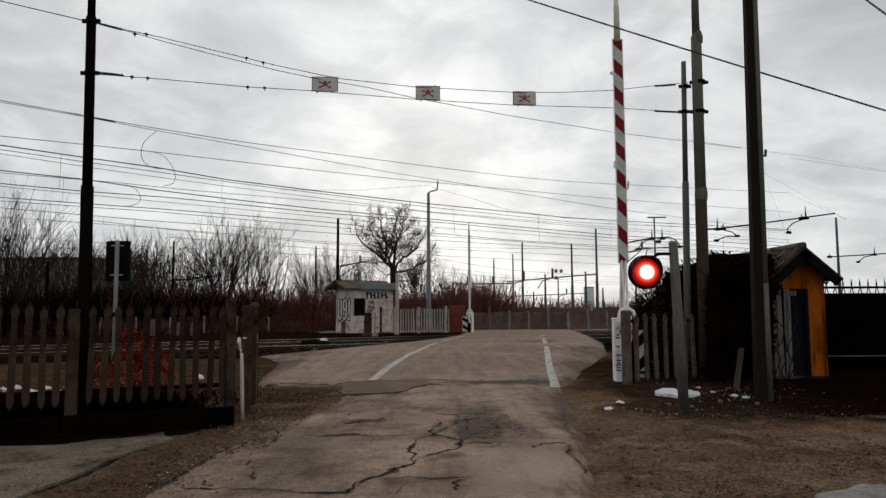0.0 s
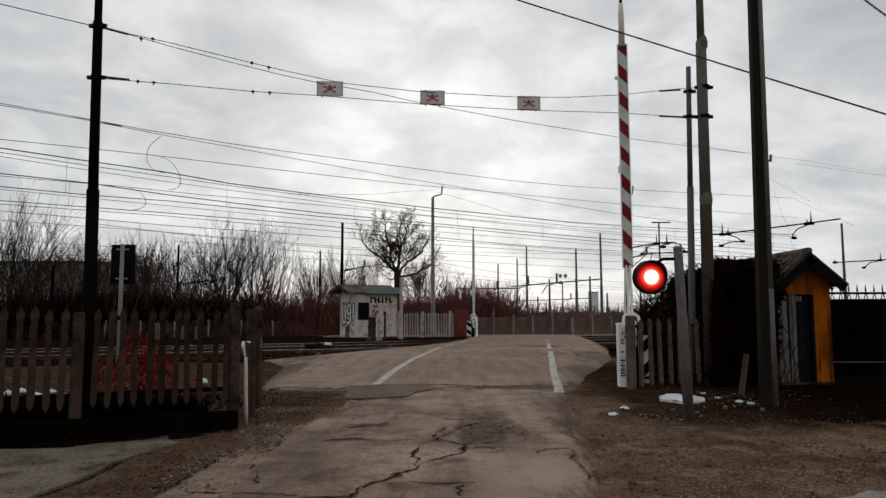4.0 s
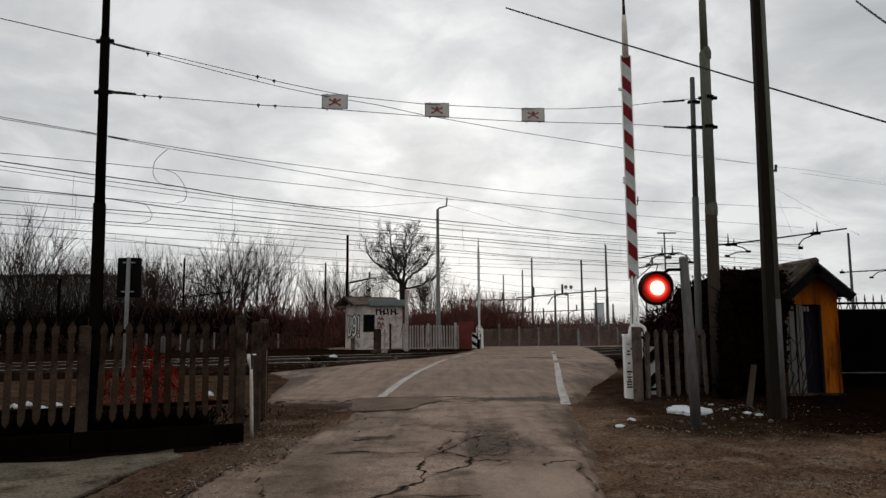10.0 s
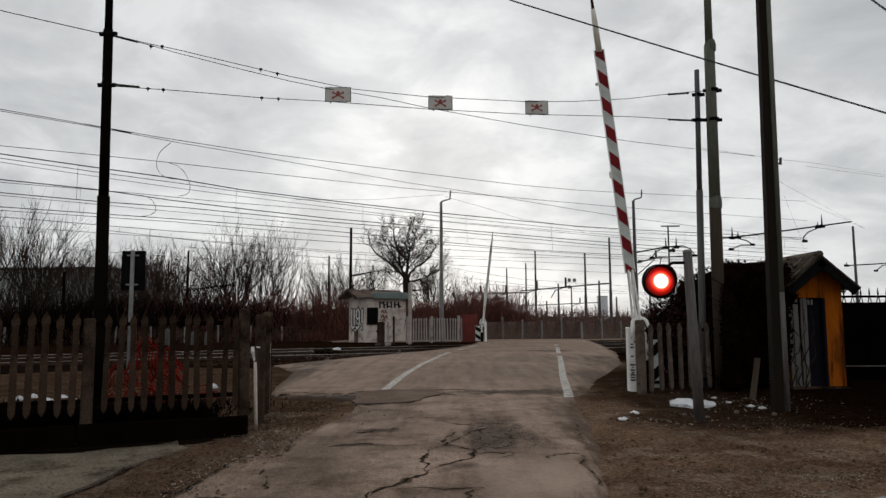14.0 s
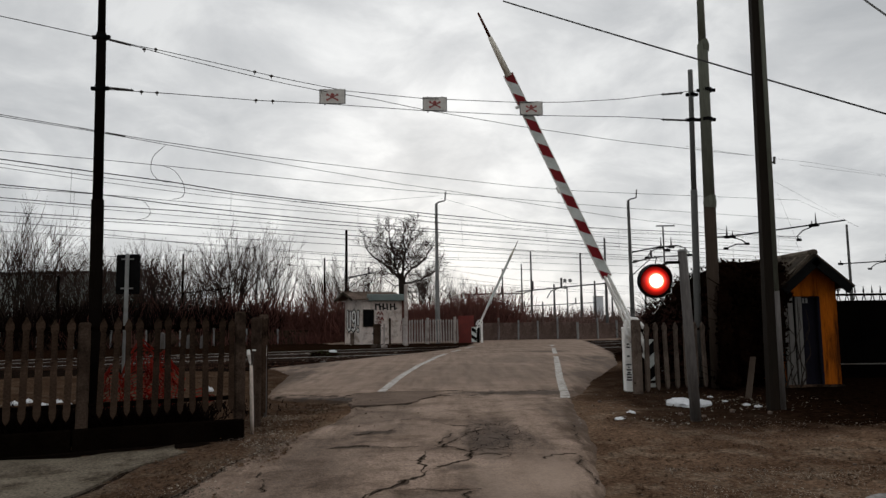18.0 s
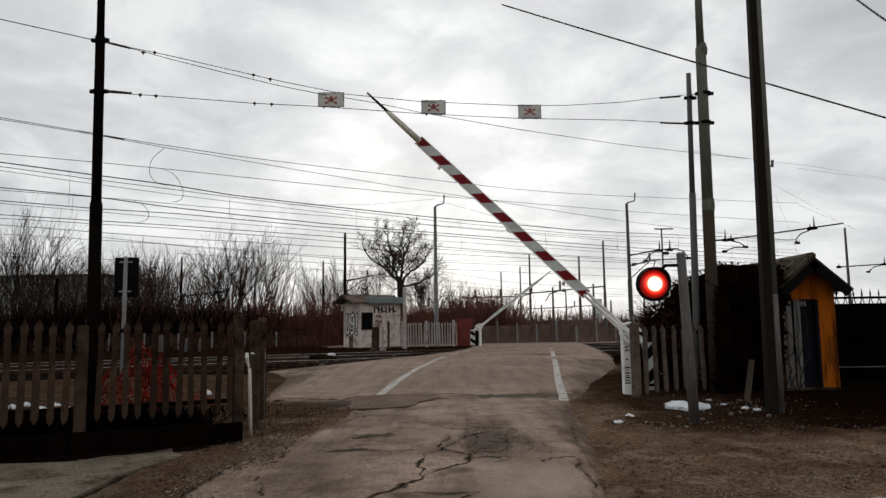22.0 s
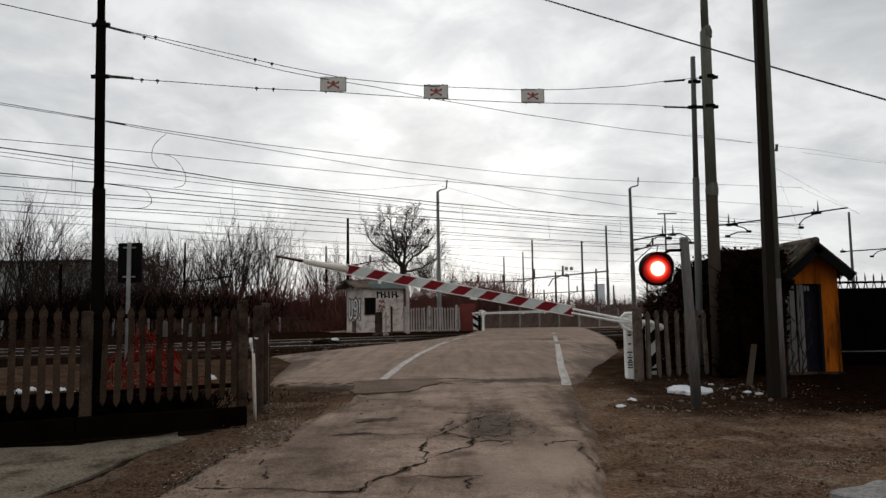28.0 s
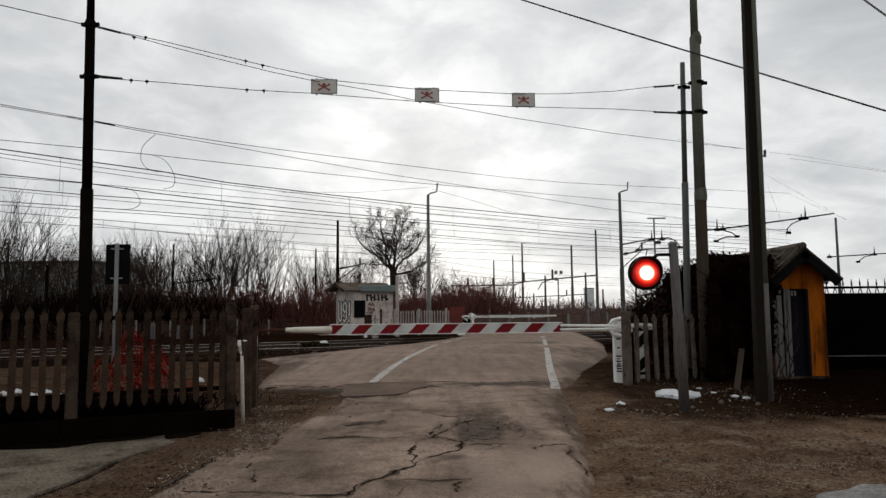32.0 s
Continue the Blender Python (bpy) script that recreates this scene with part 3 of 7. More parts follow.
def spread_coords(fine_from, fine_to, step, far_to):
    c = [fine_from + step * i for i in range(int((fine_to - fine_from) / step) + 1)]
    d = step
    while c[-1] < far_to:
        d *= 1.28
        c.append(c[-1] + d)
    d = step
    while c[0] > -far_to:
        d *= 1.28
        c.insert(0, c[0] - d)
    return c


def make_ground():
    xs, ys = spread_coords(-14, 13, 0.24, 2400), spread_coords(2.5, 38, 0.24, 2400)
    verts = []
    for y in ys:
        l, r = road_edges(y) if -8 < y < 47.4 else (0, 0)
        for x in xs:
            z = level(x, y)
            inside = min(x - l, r - x)
            near = 1 - smooth(20, 40, math.hypot(x, y))
            if inside > 0:
                z -= 0.06 * smooth(0.0, 0.5, inside)
            elif near > 0:
                rough = noise.noise((x * 0.7, y * 0.7, 3)) * 0.05 + noise.noise((x * 2.7, y * 2.7, 7)) * 0.022
                z += (rough + 0.012) * near * smooth(0.0, 0.6, -inside)
            n_off = ACROSS.x * x + ACROSS.y * y
            z -= 0.16 * smooth(21.3, 22.0, n_off) * (1 - smooth(34.6, 35.3, n_off))
            verts.append((x, y, z))
    n = len(xs)
    faces = [(j * n + i, j * n + i + 1, (j + 1) * n + i + 1, (j + 1) * n + i) for j in range(len(ys) - 1) for i in range(n - 1)]
    s = Shape().add(verts, faces)
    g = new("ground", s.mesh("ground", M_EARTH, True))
    tagged(g, "damp brown earth verge with grit and litter", "ground", kind="structure")
    return g


def make_road():
    verts, faces, cols, inner = [], [], 26, []
    ys = []
    y = -8.0
    while y < 47.4:
        ys.append(y)
        y += 0.2 if y < 24 else 0.6
    for y in ys:
        l, r = road_edges(y)
        l += noise.noise((y * 0.7, 0, 1)) * 0.07 + noise.noise((y * 2.1, 0, 5)) * 0.06
        r += noise.noise((y * 0.7, 9, 1)) * 0.07 + noise.noise((y * 2.1, 9, 5)) * 0.06
        for i in range(cols + 1):
            x = l + (r - l) * i / cols
            edge = min(i, cols - i)
            z = level(x, y) + 0.028 + noise.noise((x * 0.5, y * 0.5, 4)) * 0.012 - (0.05 if edge == 0 else 0.0)
            verts.append((x, y, z))
            inner.append(min(x - l, r - x))
    n = cols + 1
    faces = [(j * n + i, j * n + i + 1, (j + 1) * n + i + 1, (j + 1) * n + i) for j in range(len(ys) - 1) for i in range(cols)]
    ob = new("road", Shape().add(verts, faces).mesh("road", M_ROAD, True))
    uv = ob.data.uv_layers.new(name="across")
    for loop in ob.data.loops:
        uv.data[loop.index].uv = (inner[loop.vertex_index], 0.0)
    return tagged(ob, "cracked worn grey asphalt road over the crossing", "road", kind="structure")


ground = make_ground()
road = make_road()


def surface(x, y):
    return level(x, y) + 0.028 + noise.noise((x * 0.5, y * 0.5, 4)) * 0.012


def ribbon(points, width, rag=0.4, lift=0.006, seed=0, step=0.06, crook=0.0):
    """A ragged strip on the road along points (x, y)."""
    s, rows, k = Shape(), [], 0.0
    pts = [Vector(p) for p in points]
    for a, b in zip(pts, pts[1:]):
        m = max(int((b - a).length / step), 1)
        for i in range(m):
            rows.append(a.lerp(b, i / m))
    rows.append(pts[-1])
    verts = []
    for i, p in enumerate(rows):
        t = (rows[min(i + 1, len(rows) - 1)] - rows[max(i - 1, 0)]).normalized()
        nrm = Vector((-t.y, t.x))
        w = width * (1 + rag * 2 * noise.noise((p.x * 5 + seed, p.y * 5, 2))) / 2
        jog = nrm * (rag * width * 0.6 * noise.noise((p.x * 3, p.y * 3, seed + 8)) + crook * (noise.noise((p.x * 4, p.y * 4, seed + 3)) + 0.6 * noise.noise((p.x * 13, p.y * 13, seed + 4))))
        for sgn in (-1, 1):
            q = p + jog + nrm * sgn * w
            verts.append((q.x, q.y, surface(q.x, q.y) + lift))
    s.add(verts, [(2 * i, 2 * i + 1, 2 * i + 3, 2 * i + 2) for i in range(len(rows) - 1)])
    return s


LINES = [
    [(-1.41, 13.7), (-1.31, 16.8), (-1.04, 21.1), (-0.54, 26.1), (-0.25, 28.0)],
    [(-0.01, 29.5), (0.34, 31.1)],
    [(0.66, 33.1), (1.07, 34.9)],
    [(1.98, 12.3), (2.08, 13.0), (2.53, 16.5), (3.2, 21.2), (3.74, 25.1)],
    [(3.98, 26.9), (4.67, 32.0)],
    [(4.9, 33.9), (5.12, 35.5)],
]
for i, pts in enumerate(LINES):
    part("edge_line", ribbon(pts, 0.17, 0.09, 0.006, i * 3), M_LINE, road, "worn white painted edge line")
def crack(i, pts, w):
    c = part("crack", ribbon(pts, w * 0.62, 1.5, 0.0045, i * 5 + 1, 0.025, 0.07), M_CRACK, road)
    part("dirt_margin", ribbon(pts, w * 1.3 + 0.008, 1.8, 0.002, i * 5 + 1, 0.025, 0.07), M_MARGIN, c)


for w, line in (
        (0.020, [(-2.1, 5.62), (-1.36, 5.53), (-1.13, 5.48), (-0.77, 5.43), (-0.72, 5.56), (-0.64, 5.79)]), (0.026, [(-0.72, 5.56), (-0.64, 5.79), (-0.58, 5.96), (-0.47, 6.12), (-0.43, 6.24)]),
        (0.017, [(-0.43, 6.24), (-0.27, 6.5), (-0.22, 6.62), (-0.14, 6.77)]), (0.016, [(-0.27, 6.5), (-0.33, 6.7), (-0.36, 7.01), (-0.34, 7.24), (-0.28, 7.54), (-0.19, 7.7)]),
        (0.014, [(-0.23, 7.87), (-0.14, 8.11), (-0.04, 8.7)]), (0.016, [(-0.13, 7.83), (-0.04, 8.11), (0.1, 8.4), (0.16, 8.77), (0.24, 8.77), (0.4, 8.95)]),
        (0.019, [(-0.19, 7.8), (0.0, 7.79), (0.09, 7.62), (0.16, 7.49), (0.17, 7.13), (0.11, 6.99), (-0.01, 6.84), (-0.14, 6.72)]),
        (0.013, [(0.16, 7.49), (0.3, 7.7), (0.42, 7.62), (0.6, 7.75)]), (0.012, [(0.17, 7.3), (0.32, 7.35), (0.5, 7.3)]),
        (0.010, [(-0.5, 5.88), (-0.17, 5.89), (0.16, 5.89), (0.22, 5.87)]), (0.010, [(0.12, 5.82), (0.1, 5.64), (0.06, 5.5)]), (0.012, [(-0.37, 5.39), (-0.36, 5.48), (-0.34, 5.6)]),
        (0.011, [(0.91, 7.07), (1.02, 7.24), (1.14, 7.29), (1.27, 7.31)]), (0.05, [(-1.23, 8.64), (-1.04, 8.79), (-0.88, 8.96), (-0.77, 9.0)]), (0.02, [(-1.41, 7.72), (-1.24, 7.85), (-1.06, 7.91), (-0.86, 7.79)]),
        (0.008, [(-1.06, 7.91), (-0.7, 7.8), (-0.4, 7.82)]), (0.008, [(-0.3, 9.6), (0.05, 9.3), (0.2, 9.2)]), (0.008, [(-0.75, 9.9), (-0.55, 10.0), (-0.35, 9.95)]),
        (0.08, [(-3.3, 12.75), (-2.95, 13.17), (-2.37, 12.94), (-1.96, 13.0), (-1.8, 13.38)]), (0.045, [(-1.8, 13.38), (-1.38, 13.54), (-0.94, 13.61), (-0.5, 13.68), (0.2, 13.72)]),
        (0.06, [(-1.67, 11.41), (-1.35, 11.46), (-0.81, 11.64), (-0.63, 11.94), (-0.46, 12.52), (-0.26, 12.87)]), (0.04, [(-0.26, 12.87), (0.32, 12.91), (0.7, 13.17), (1.26, 13.43), (1.95, 13.69), (2.33, 13.9)]),
        (0.011, [(1.56, 9.24), (1.47, 8.31), (1.40, 7.78)]), (0.008, [(1.30, 7.2), (1.22, 6.7), (1.26, 6.3), (1.14, 6.0)]), (0.010, [(-1.83, 6.6), (-1.69, 6.2), (-1.6, 5.85)]), (0.024, [(-2.30, 5.5), (-2.27, 5.84), (-2.25, 6.33), (-2.2, 7.28), (-2.08, 7.9)])):
    crack(int(line[0][1] * 7), line, w)


def crazed_area():
    """A patch of crazed asphalt: a net of crooked cells with edges missing."""
    rnd, s = random.Random(4), Shape()
    nodes = {}
    for j in range(26):
        for i in range(14):
            nodes[i, j] = Vector((-0.15 + (i + 0.5 * (j % 2)) * 0.095 + rnd.uniform(-0.06, 0.06), 6.7 + j * 0.13 + rnd.uniform(-0.075, 0.075)))
    for (i, j), a in nodes.items():
        for q in ((i + 1, j), (i, j + 1), (i + (1 if j % 2 else -1), j + 1)):
            if q not in nodes:
                continue
            b = nodes[q]
            mid = (a + b) / 2
            inside = 1 - (((mid.x - 0.5) / 0.5) ** 2 + ((mid.y - 8.4) / 1.3) ** 2)
            if rnd.random() > 0.48 * smooth(-0.1, 0.6, inside):
                continue
            k = mid + Vector((rnd.gauss(0, 0.018), rnd.gauss(0, 0.022)))
            r = ribbon([a, k, b], rnd.uniform(0.002, 0.0085), 1.6, 0.0035, i + j, 0.03, 0.03)
            s.add(r.v, r.f)
    ob = part("crazing", s, M_CRACK, road, "net of fine dark crazing in the asphalt")
    tagged(ob, kind="stuff")


crazed_area()


def flat_patch(name, outline, mat, lift, parent, label, rag=0.04, seed=0):
    """A ragged flat patch on the ground with a thin edge."""
    pts = []
    o = [Vector(p) for p in outline]
    for a, b in zip(o, o[1:] + o[:1]):
        m = max(int((b - a).length / 0.12), 1)
        for i in range(m):
            p = a.lerp(b, i / m)
            pts.append(p + Vector((noise.noise((p.x * 3, p.y * 3, seed)), noise.noise((p.x * 3, p.y * 3, seed + 5)))) * rag * 2)
    s = Shape()
    n = len(pts)
    top = [(p.x, p.y, level(p.x, p.y) + lift) for p in pts]
    low = [(p.x, p.y, level(p.x, p.y) - 0.08) for p in pts]
    s.add(top + low, [tuple(range(n))] + [(i, i + n, (i + 1) % n + n, (i + 1) % n) for i in range(n)])
    return part(name, s, mat, parent, label)


flat_patch("asphalt_patch", [(-1.88, 13.18), (-1.38, 13.54), (-0.94, 13.61), (-0.44, 13.68), (-0.24, 12.96), (-0.46, 12.52), (-0.63, 11.94), (-0.81, 11.64), (-1.35, 11.46), (-1.69, 11.41)], M_PATCH, 0.046, road, "darker asphalt repair patch")
# the fence's shade on the earth, laid down as a black strip
flat_patch("fence_foot_shade", [(-9.5, 5.9), (-4.74, 7.2), (-4.1, 7.2), (-3.6, 7.6), (-3.1, 8.0), (-2.6, 8.35), (-2.6, 8.62), (-4.86, 7.62), (-9.5, 5.6)], M_BLACK_GROUND, 0.022, ground, "black strip put in for the shade along the foot of the fence", 0.06, 9)
flat_patch("open_joint", [(-3.2, 7.91), (-2.94, 7.58), (-3.08, 6.93), (-3.125, 6.01), (-3.125, 5.34), (-3.85, 4.4), (-5, 4.4)], M_CRACK, 0.012, ground, "dark broken joint along the slab's edge", 0.05)
flat_patch("concrete_slab", [(-9, 6.1), (-4.74, 7.3), (-4.13, 7.3), (-3.71, 7.66), (-3.2, 8.05), (-2.95, 7.64), (-3.11, 7.01), (-3.17, 6.09), (-3.17, 5.44), (-3.9, 4.4), (-9, 4.4)], M_SLAB, 0.035, ground, "broken edge of an old grey concrete slab", 0.05)
flat_patch("concrete_slab", [(2.7, 5.17), (3.08, 5.47), (3.35, 5.57), (3.58, 5.46), (6, 4.3), (3.4, 4.3)], M_SLAB_PALE, 0.045, ground, "worn grey concrete slab", 0.05, 3)


# ---- tracks ----
def rail_run(n, s0, s1, worn):
    t = thing("rail", on_track(n, s0, level(*on_track(n, s0).xy)), "rusty steel rail with a bright worn head", "rail", "rails of the crossing tracks")
    body, head = Shape(), Shape()
    m = 40
    for a, b, prof in ((body, 0, [(-0.07, -0.16), (0.07, -0.16), (0.07, -0.145), (0.012, -0.12), (0.012, -0.045), (0.035, -0.03), (0.035, 0.0), (-0.035, 0.0), (-0.035, -0.03), (-0.012, -0.045), (-0.012, -0.12), (-0.07, -0.145)]), (head, 0, [(-0.037, -0.002), (0.037, -0.002), (0.026, 0.012), (-0.026, 0.012)])):
        verts, k = [], len(prof)
        for i in range(m + 1):
            p = on_track(n, s0 + (s1 - s0) * i / m)
            z = level(p.x, p.y) + 0.002
            verts += [(p.x + ACROSS.x * u, p.y + ACROSS.y * u, z + v) for u, v in prof]
        a.add(verts, [(i * k + j, i * k + (j + 1) % k, (i + 1) * k + (j + 1) % k, (i + 1) * k + j) for i in range(m) for j in range(k)])
    part("web", body, M_RAIL, t)
    part("head", head, M_RAILTOP if worn else M_RAIL, t, "bright worn rail head" if worn else "rusted rail head")


TRACKS = (25.77, 29.17, 32.37)
for n in TRACKS:
    for k, worn in ((0.0, False), (1.435, True)):
        rail_run(n + k, -90, 150, worn)
        a, b = (on_track(n + k, (x - ACROSS.x * (n + k)) / ALONG.x) for x in (-2.0, 6.6))
        part("flange_groove", ribbon([a.xy, b.xy], 0.16, 0.3, 0.004, int(n), 0.2), M_MARGIN, road, "dark rail groove let into the asphalt")


def ballast_bed():
    s = Shape()
    for n0, n1 in ((24.6, 28.4), (28.0, 31.7), (31.3, 35.1)):
        verts, m = [], 60
        for i in range(m + 1):
            for n, z in ((n0, -0.14), (n0 + 0.7, -0.045), (n1 - 0.7, -0.045), (n1, -0.14)):
                p = on_track(n, -90 + 240 * i / m)
                l, r = road_edges(p.y)
                under = -0.12 if l - 0.6 < p.x < r + 0.6 and p.y < 47 else 0
                verts.append((p.x, p.y, level(p.x, p.y) + z - 0.045 + under))
        s.add(verts, [(i * 4 + j, i * 4 + j + 1, i * 4 + j + 5, i * 4 + j + 4) for i in range(m) for j in range(3)])
    ob = new("ballast", s.mesh("ballast", M_BALLAST))
    return tagged(ob, "dark oily ballast under the tracks", "ballast", kind="structure")


ballast = ballast_bed()


def cess():
    """The near-black walkway sunk along the near track, as far as the road."""
    verts, m = [], 40
    for i in range(m + 1):
        for n, z in ((21.5, -0.05), (22.0, -0.11), (25.2, -0.11), (25.7, -0.09)):
            p = on_track(n, -46 + 51 * i / m)
            verts.append((p.x, p.y, level(p.x, p.y) + z + 0.03 + 0.03 * noise.noise((p.x, p.y, 2))))
    part("cess", Shape().add(verts, [(i * 4 + j, i * 4 + j + 1, i * 4 + j + 5, i * 4 + j + 4) for i in range(m) for j in range(3)]), M_BLACK_GROUND, ballast, "near-black sunken walkway beside the track")


cess()


# ---- wires ----
def wire(pts, r, label="thin dark overhead line wire", group="overhead line wires", name="overhead_wire"):
    return whole(name, Shape().tube(pts, r, 4), M_WIRE, label, "wire", group)


def at_height(path, s):
    """The point of a polyline at distance s along the track direction."""
    for a, b in zip(path, path[1:]):
        a, b = Vector(a), Vector(b)
        sa, sb = a.dot(ALONG), b.dot(ALONG)
        if sa <= s <= sb:
            return a.lerp(b, (s - sa) / (sb - sa))
    return None


def catenary(messenger, contact, r, first, gap):
    """A messenger wire over a contact wire, tied by droppers."""
    t = thing("catenary", messenger[0], "sagging messenger wire with droppers and contact wire", "catenary", "catenary over the tracks")
    part("messenger_wire", Shape().tube(messenger, r, 4), M_WIRE, t)
    part("contact_wire", Shape().tube(contact, r * 0.8, 4), M_WIRE, t)
    s = first
    while s < 60:
        a, b = at_height(messenger, s), at_height(contact, s)
        if a and b:
            part("dropper", Shape().tube([a, b], 0.006, 3), M_WIRE, t)
        s += gap


catenary([(-16.27, 20.54, 6.89), (-14.34, 21.84, 6.78), (-12.31, 23.23, 6.67), (-10.34, 24.58, 6.58), (-8.31, 25.98, 6.4), (-5.23, 28.11, 6.31), (-0.86, 31.13, 6.23), (6.54, 36.28, 6.22), (10.62, 39.12, 6.35), (25.25, 49.31, 6.95)], [(-16.18, 20.54, 5.55), (-14.28, 21.84, 5.52), (-12.26, 23.23, 5.49), (-9.99, 24.8, 5.52), (-5.22, 28.11, 5.41), (0.45, 32.04, 5.4), (6.87, 36.52, 5.31), (25.17, 49.31, 5.35)], 0.021, -14, 5.3)
catenary([(-18.7, 23.69, 6.69), (-16.5, 25.2, 6.64), (-14.17, 26.8, 6.59), (-11.9, 28.36, 6.41), (-9.15, 30.26, 6.29), (-6.02, 32.43, 6.19), (-0.7, 36.13, 6.15), (7.93, 42.14, 6.11), (12.23, 45.14, 6.12), (29.06, 56.9, 6.39)], [(-18.64, 23.69, 5.61), (-16.45, 25.2, 5.62), (-11.88, 28.36, 5.63), (-6.02, 32.43, 5.59), (-0.7, 36.13, 5.42), (3.8, 39.26, 5.32), (7.91, 42.14, 5.34), (12.21, 45.14, 5.41), (29.04, 56.9, 5.82)], 0.022, -16, 6.1)
catenary([(-23.58, 30.01, 6.32), (-20.81, 31.92, 6.24), (-15.02, 35.93, 6.08), (-7.61, 41.08, 6.04), (-0.89, 45.76, 5.99), (10.01, 53.37, 6.02), (36.75, 72.07, 6.38)], [(-23.56, 30.01, 5.86), (-20.79, 31.92, 5.81), (-15.01, 35.93, 5.72), (-7.61, 41.08, 5.49), (-0.89, 45.76, 5.42), (10, 53.37, 5.49), (36.73, 72.07, 5.88)], 0.018, -10, 7)
wire([(-17.3, 21.72, 8.78), (-15.25, 23.1, 8.66), (-13.08, 24.57, 8.53), (-11.49, 25.65, 8.43), (-10.64, 26.23, 8.4), (-8.82, 27.48, 8.34), (-6.84, 28.84, 8.33), (-4.64, 30.35, 8.34), (-2.22, 32.02, 8.35), (0.49, 33.89, 8.37), (3.53, 35.99, 8.41), (6.96, 38.37, 8.56), (10.05, 40.51, 8.78), (26.84, 52.16, 10.1)], 0.0138)
wire([(-17.93, 22.51, 8.97), (-15.8, 23.94, 8.86), (-13.56, 25.46, 8.74), (-11.38, 26.94, 8.57), (-9.14, 28.48, 8.45), (-7.08, 29.89, 8.32), (-4.81, 31.45, 8.19), (-2.3, 33.19, 8.04), (-0.65, 34.32, 7.99), (2.34, 36.4, 7.88), (3.64, 37.3, 7.81), (7.19, 39.77, 7.65), (10.38, 41.99, 7.52), (27.67, 54.06, 7.31)], 0.01288)
wire([(-18.15, 22.9, 7.69), (-16.01, 24.36, 7.73), (-13.75, 25.91, 7.78), (-11.55, 27.42, 7.81), (-9.28, 28.97, 7.81), (-5.84, 31.35, 7.83), (-2.34, 33.77, 7.87), (3.71, 37.96, 8.05), (10.58, 42.72, 8.24), (28.23, 55, 9)], 0.0138)
wire([(-21.26, 26.85, 8.38), (-18.74, 28.56, 8.23), (-16.09, 30.38, 8.07), (-13.51, 32.14, 7.95), (-10.86, 33.97, 7.81), (-6.83, 36.75, 7.68), (-0.79, 40.95, 7.5), (9, 47.76, 7.41), (13.89, 51.16, 7.6), (33.01, 64.49, 8.49)], 0.01656)
wire([(-20.63, 26.06, 8.04), (-18.19, 27.72, 7.86), (-15.61, 29.48, 7.67), (-13.11, 31.2, 7.52), (-10.54, 32.97, 7.4), (-6.63, 35.67, 7.26), (-0.76, 39.74, 7.05), (13.47, 49.65, 7.13), (32, 62.59, 7.49)], 0.01288)
wire([(-19.32, 24.48, 6.71), (-17.05, 26.04, 6.72), (-13.77, 28.29, 6.75), (-11.13, 30.12, 6.71), (-6.23, 33.51, 6.74), (0.54, 38.2, 6.67), (12.65, 46.64, 6.63), (30.05, 58.8, 6.84)], 0.01288)
wire([(-21.74, 27.64, 6.15), (-19.18, 29.4, 6.16), (-13.85, 33.09, 6.18), (-7.02, 37.83, 6.02), (0.6, 43.13, 5.9), (14.24, 52.66, 5.89), (33.85, 66.38, 6.1)], 0.01564)
wire([(-19.91, 25.27, 6.4), (-17.57, 26.88, 6.35), (-12.68, 30.25, 6.24), (-6.42, 34.59, 6.12), (-0.74, 38.54, 6.01), (13.03, 48.15, 5.99), (30.98, 60.69, 6.19)], 0.01196)
wire([(-19.52, 37.68, 6.39), (-15.28, 40.62, 6.06), (-8.41, 45.4, 5.8), (-0.15, 51.16, 5.62)], 0.01656)
wire([(-17.59, 43.88, 6.07), (-9.2, 49.72, 5.8), (-1.08, 55.4, 5.7), (16.6, 67.77, 5.65), (44.41, 87.25, 5.82)], 0.01656)
wire([(-30.92, 39.49, 6.11), (-27.3, 42.01, 6), (-19.71, 47.27, 5.76), (-10, 54.05, 5.64), (-0.18, 60.91, 5.61)], 0.01656)
wire([(-8.91, 37.76, 8.05), (-4.84, 40.58, 8.49), (-3.23, 41.69, 8.81), (-0.76, 43.4, 9.28)], 0.0092)
wire([(-0.6, 42.29, 8.94), (1.72, 43.9, 8.55), (4.46, 45.81, 7.99), (8.8, 48.84, 7.83), (16.52, 54.21, 7.95), (33.97, 66.38, 8.46)], 0.0092)
wire([(-1.12, 57.81, 6.6), (6.06, 62.82, 6.86), (19.53, 72.22, 7.54), (35.72, 83.54, 8.08), (46.46, 91.04, 8.47)], 0.01472)
wire([(-1.08, 55.4, 5.56), (1.73, 57.36, 5.17), (5.79, 60.2, 4.73), (12.07, 64.61, 4.52), (44.31, 87.25, 3.81)], 0.0138)
wire([(-1.17, 60.21, 5.17), (6.28, 65.44, 4.48), (13.11, 70.23, 4.2), (48.13, 94.83, 3.24)], 0.0138)
wire([(-1.22, 62.62, 4.8), (10.28, 70.69, 4.18), (17.21, 75.55, 3.96), (50.05, 98.63, 3.26)], 0.0138)
wire([(13.53, 38.59, 11.06), (20.83, 43.64, 11.44), (24.76, 46.35, 11.73), (39.7, 56.73, 12.25), (23.54, 45.52, 11.38)], 0.00828)
wire([(25.17, 53.99, 12.34), (30.78, 57.94, 10.91), (37.25, 62.52, 9.27), (29.28, 56.9, 10.75)], 0.00736)
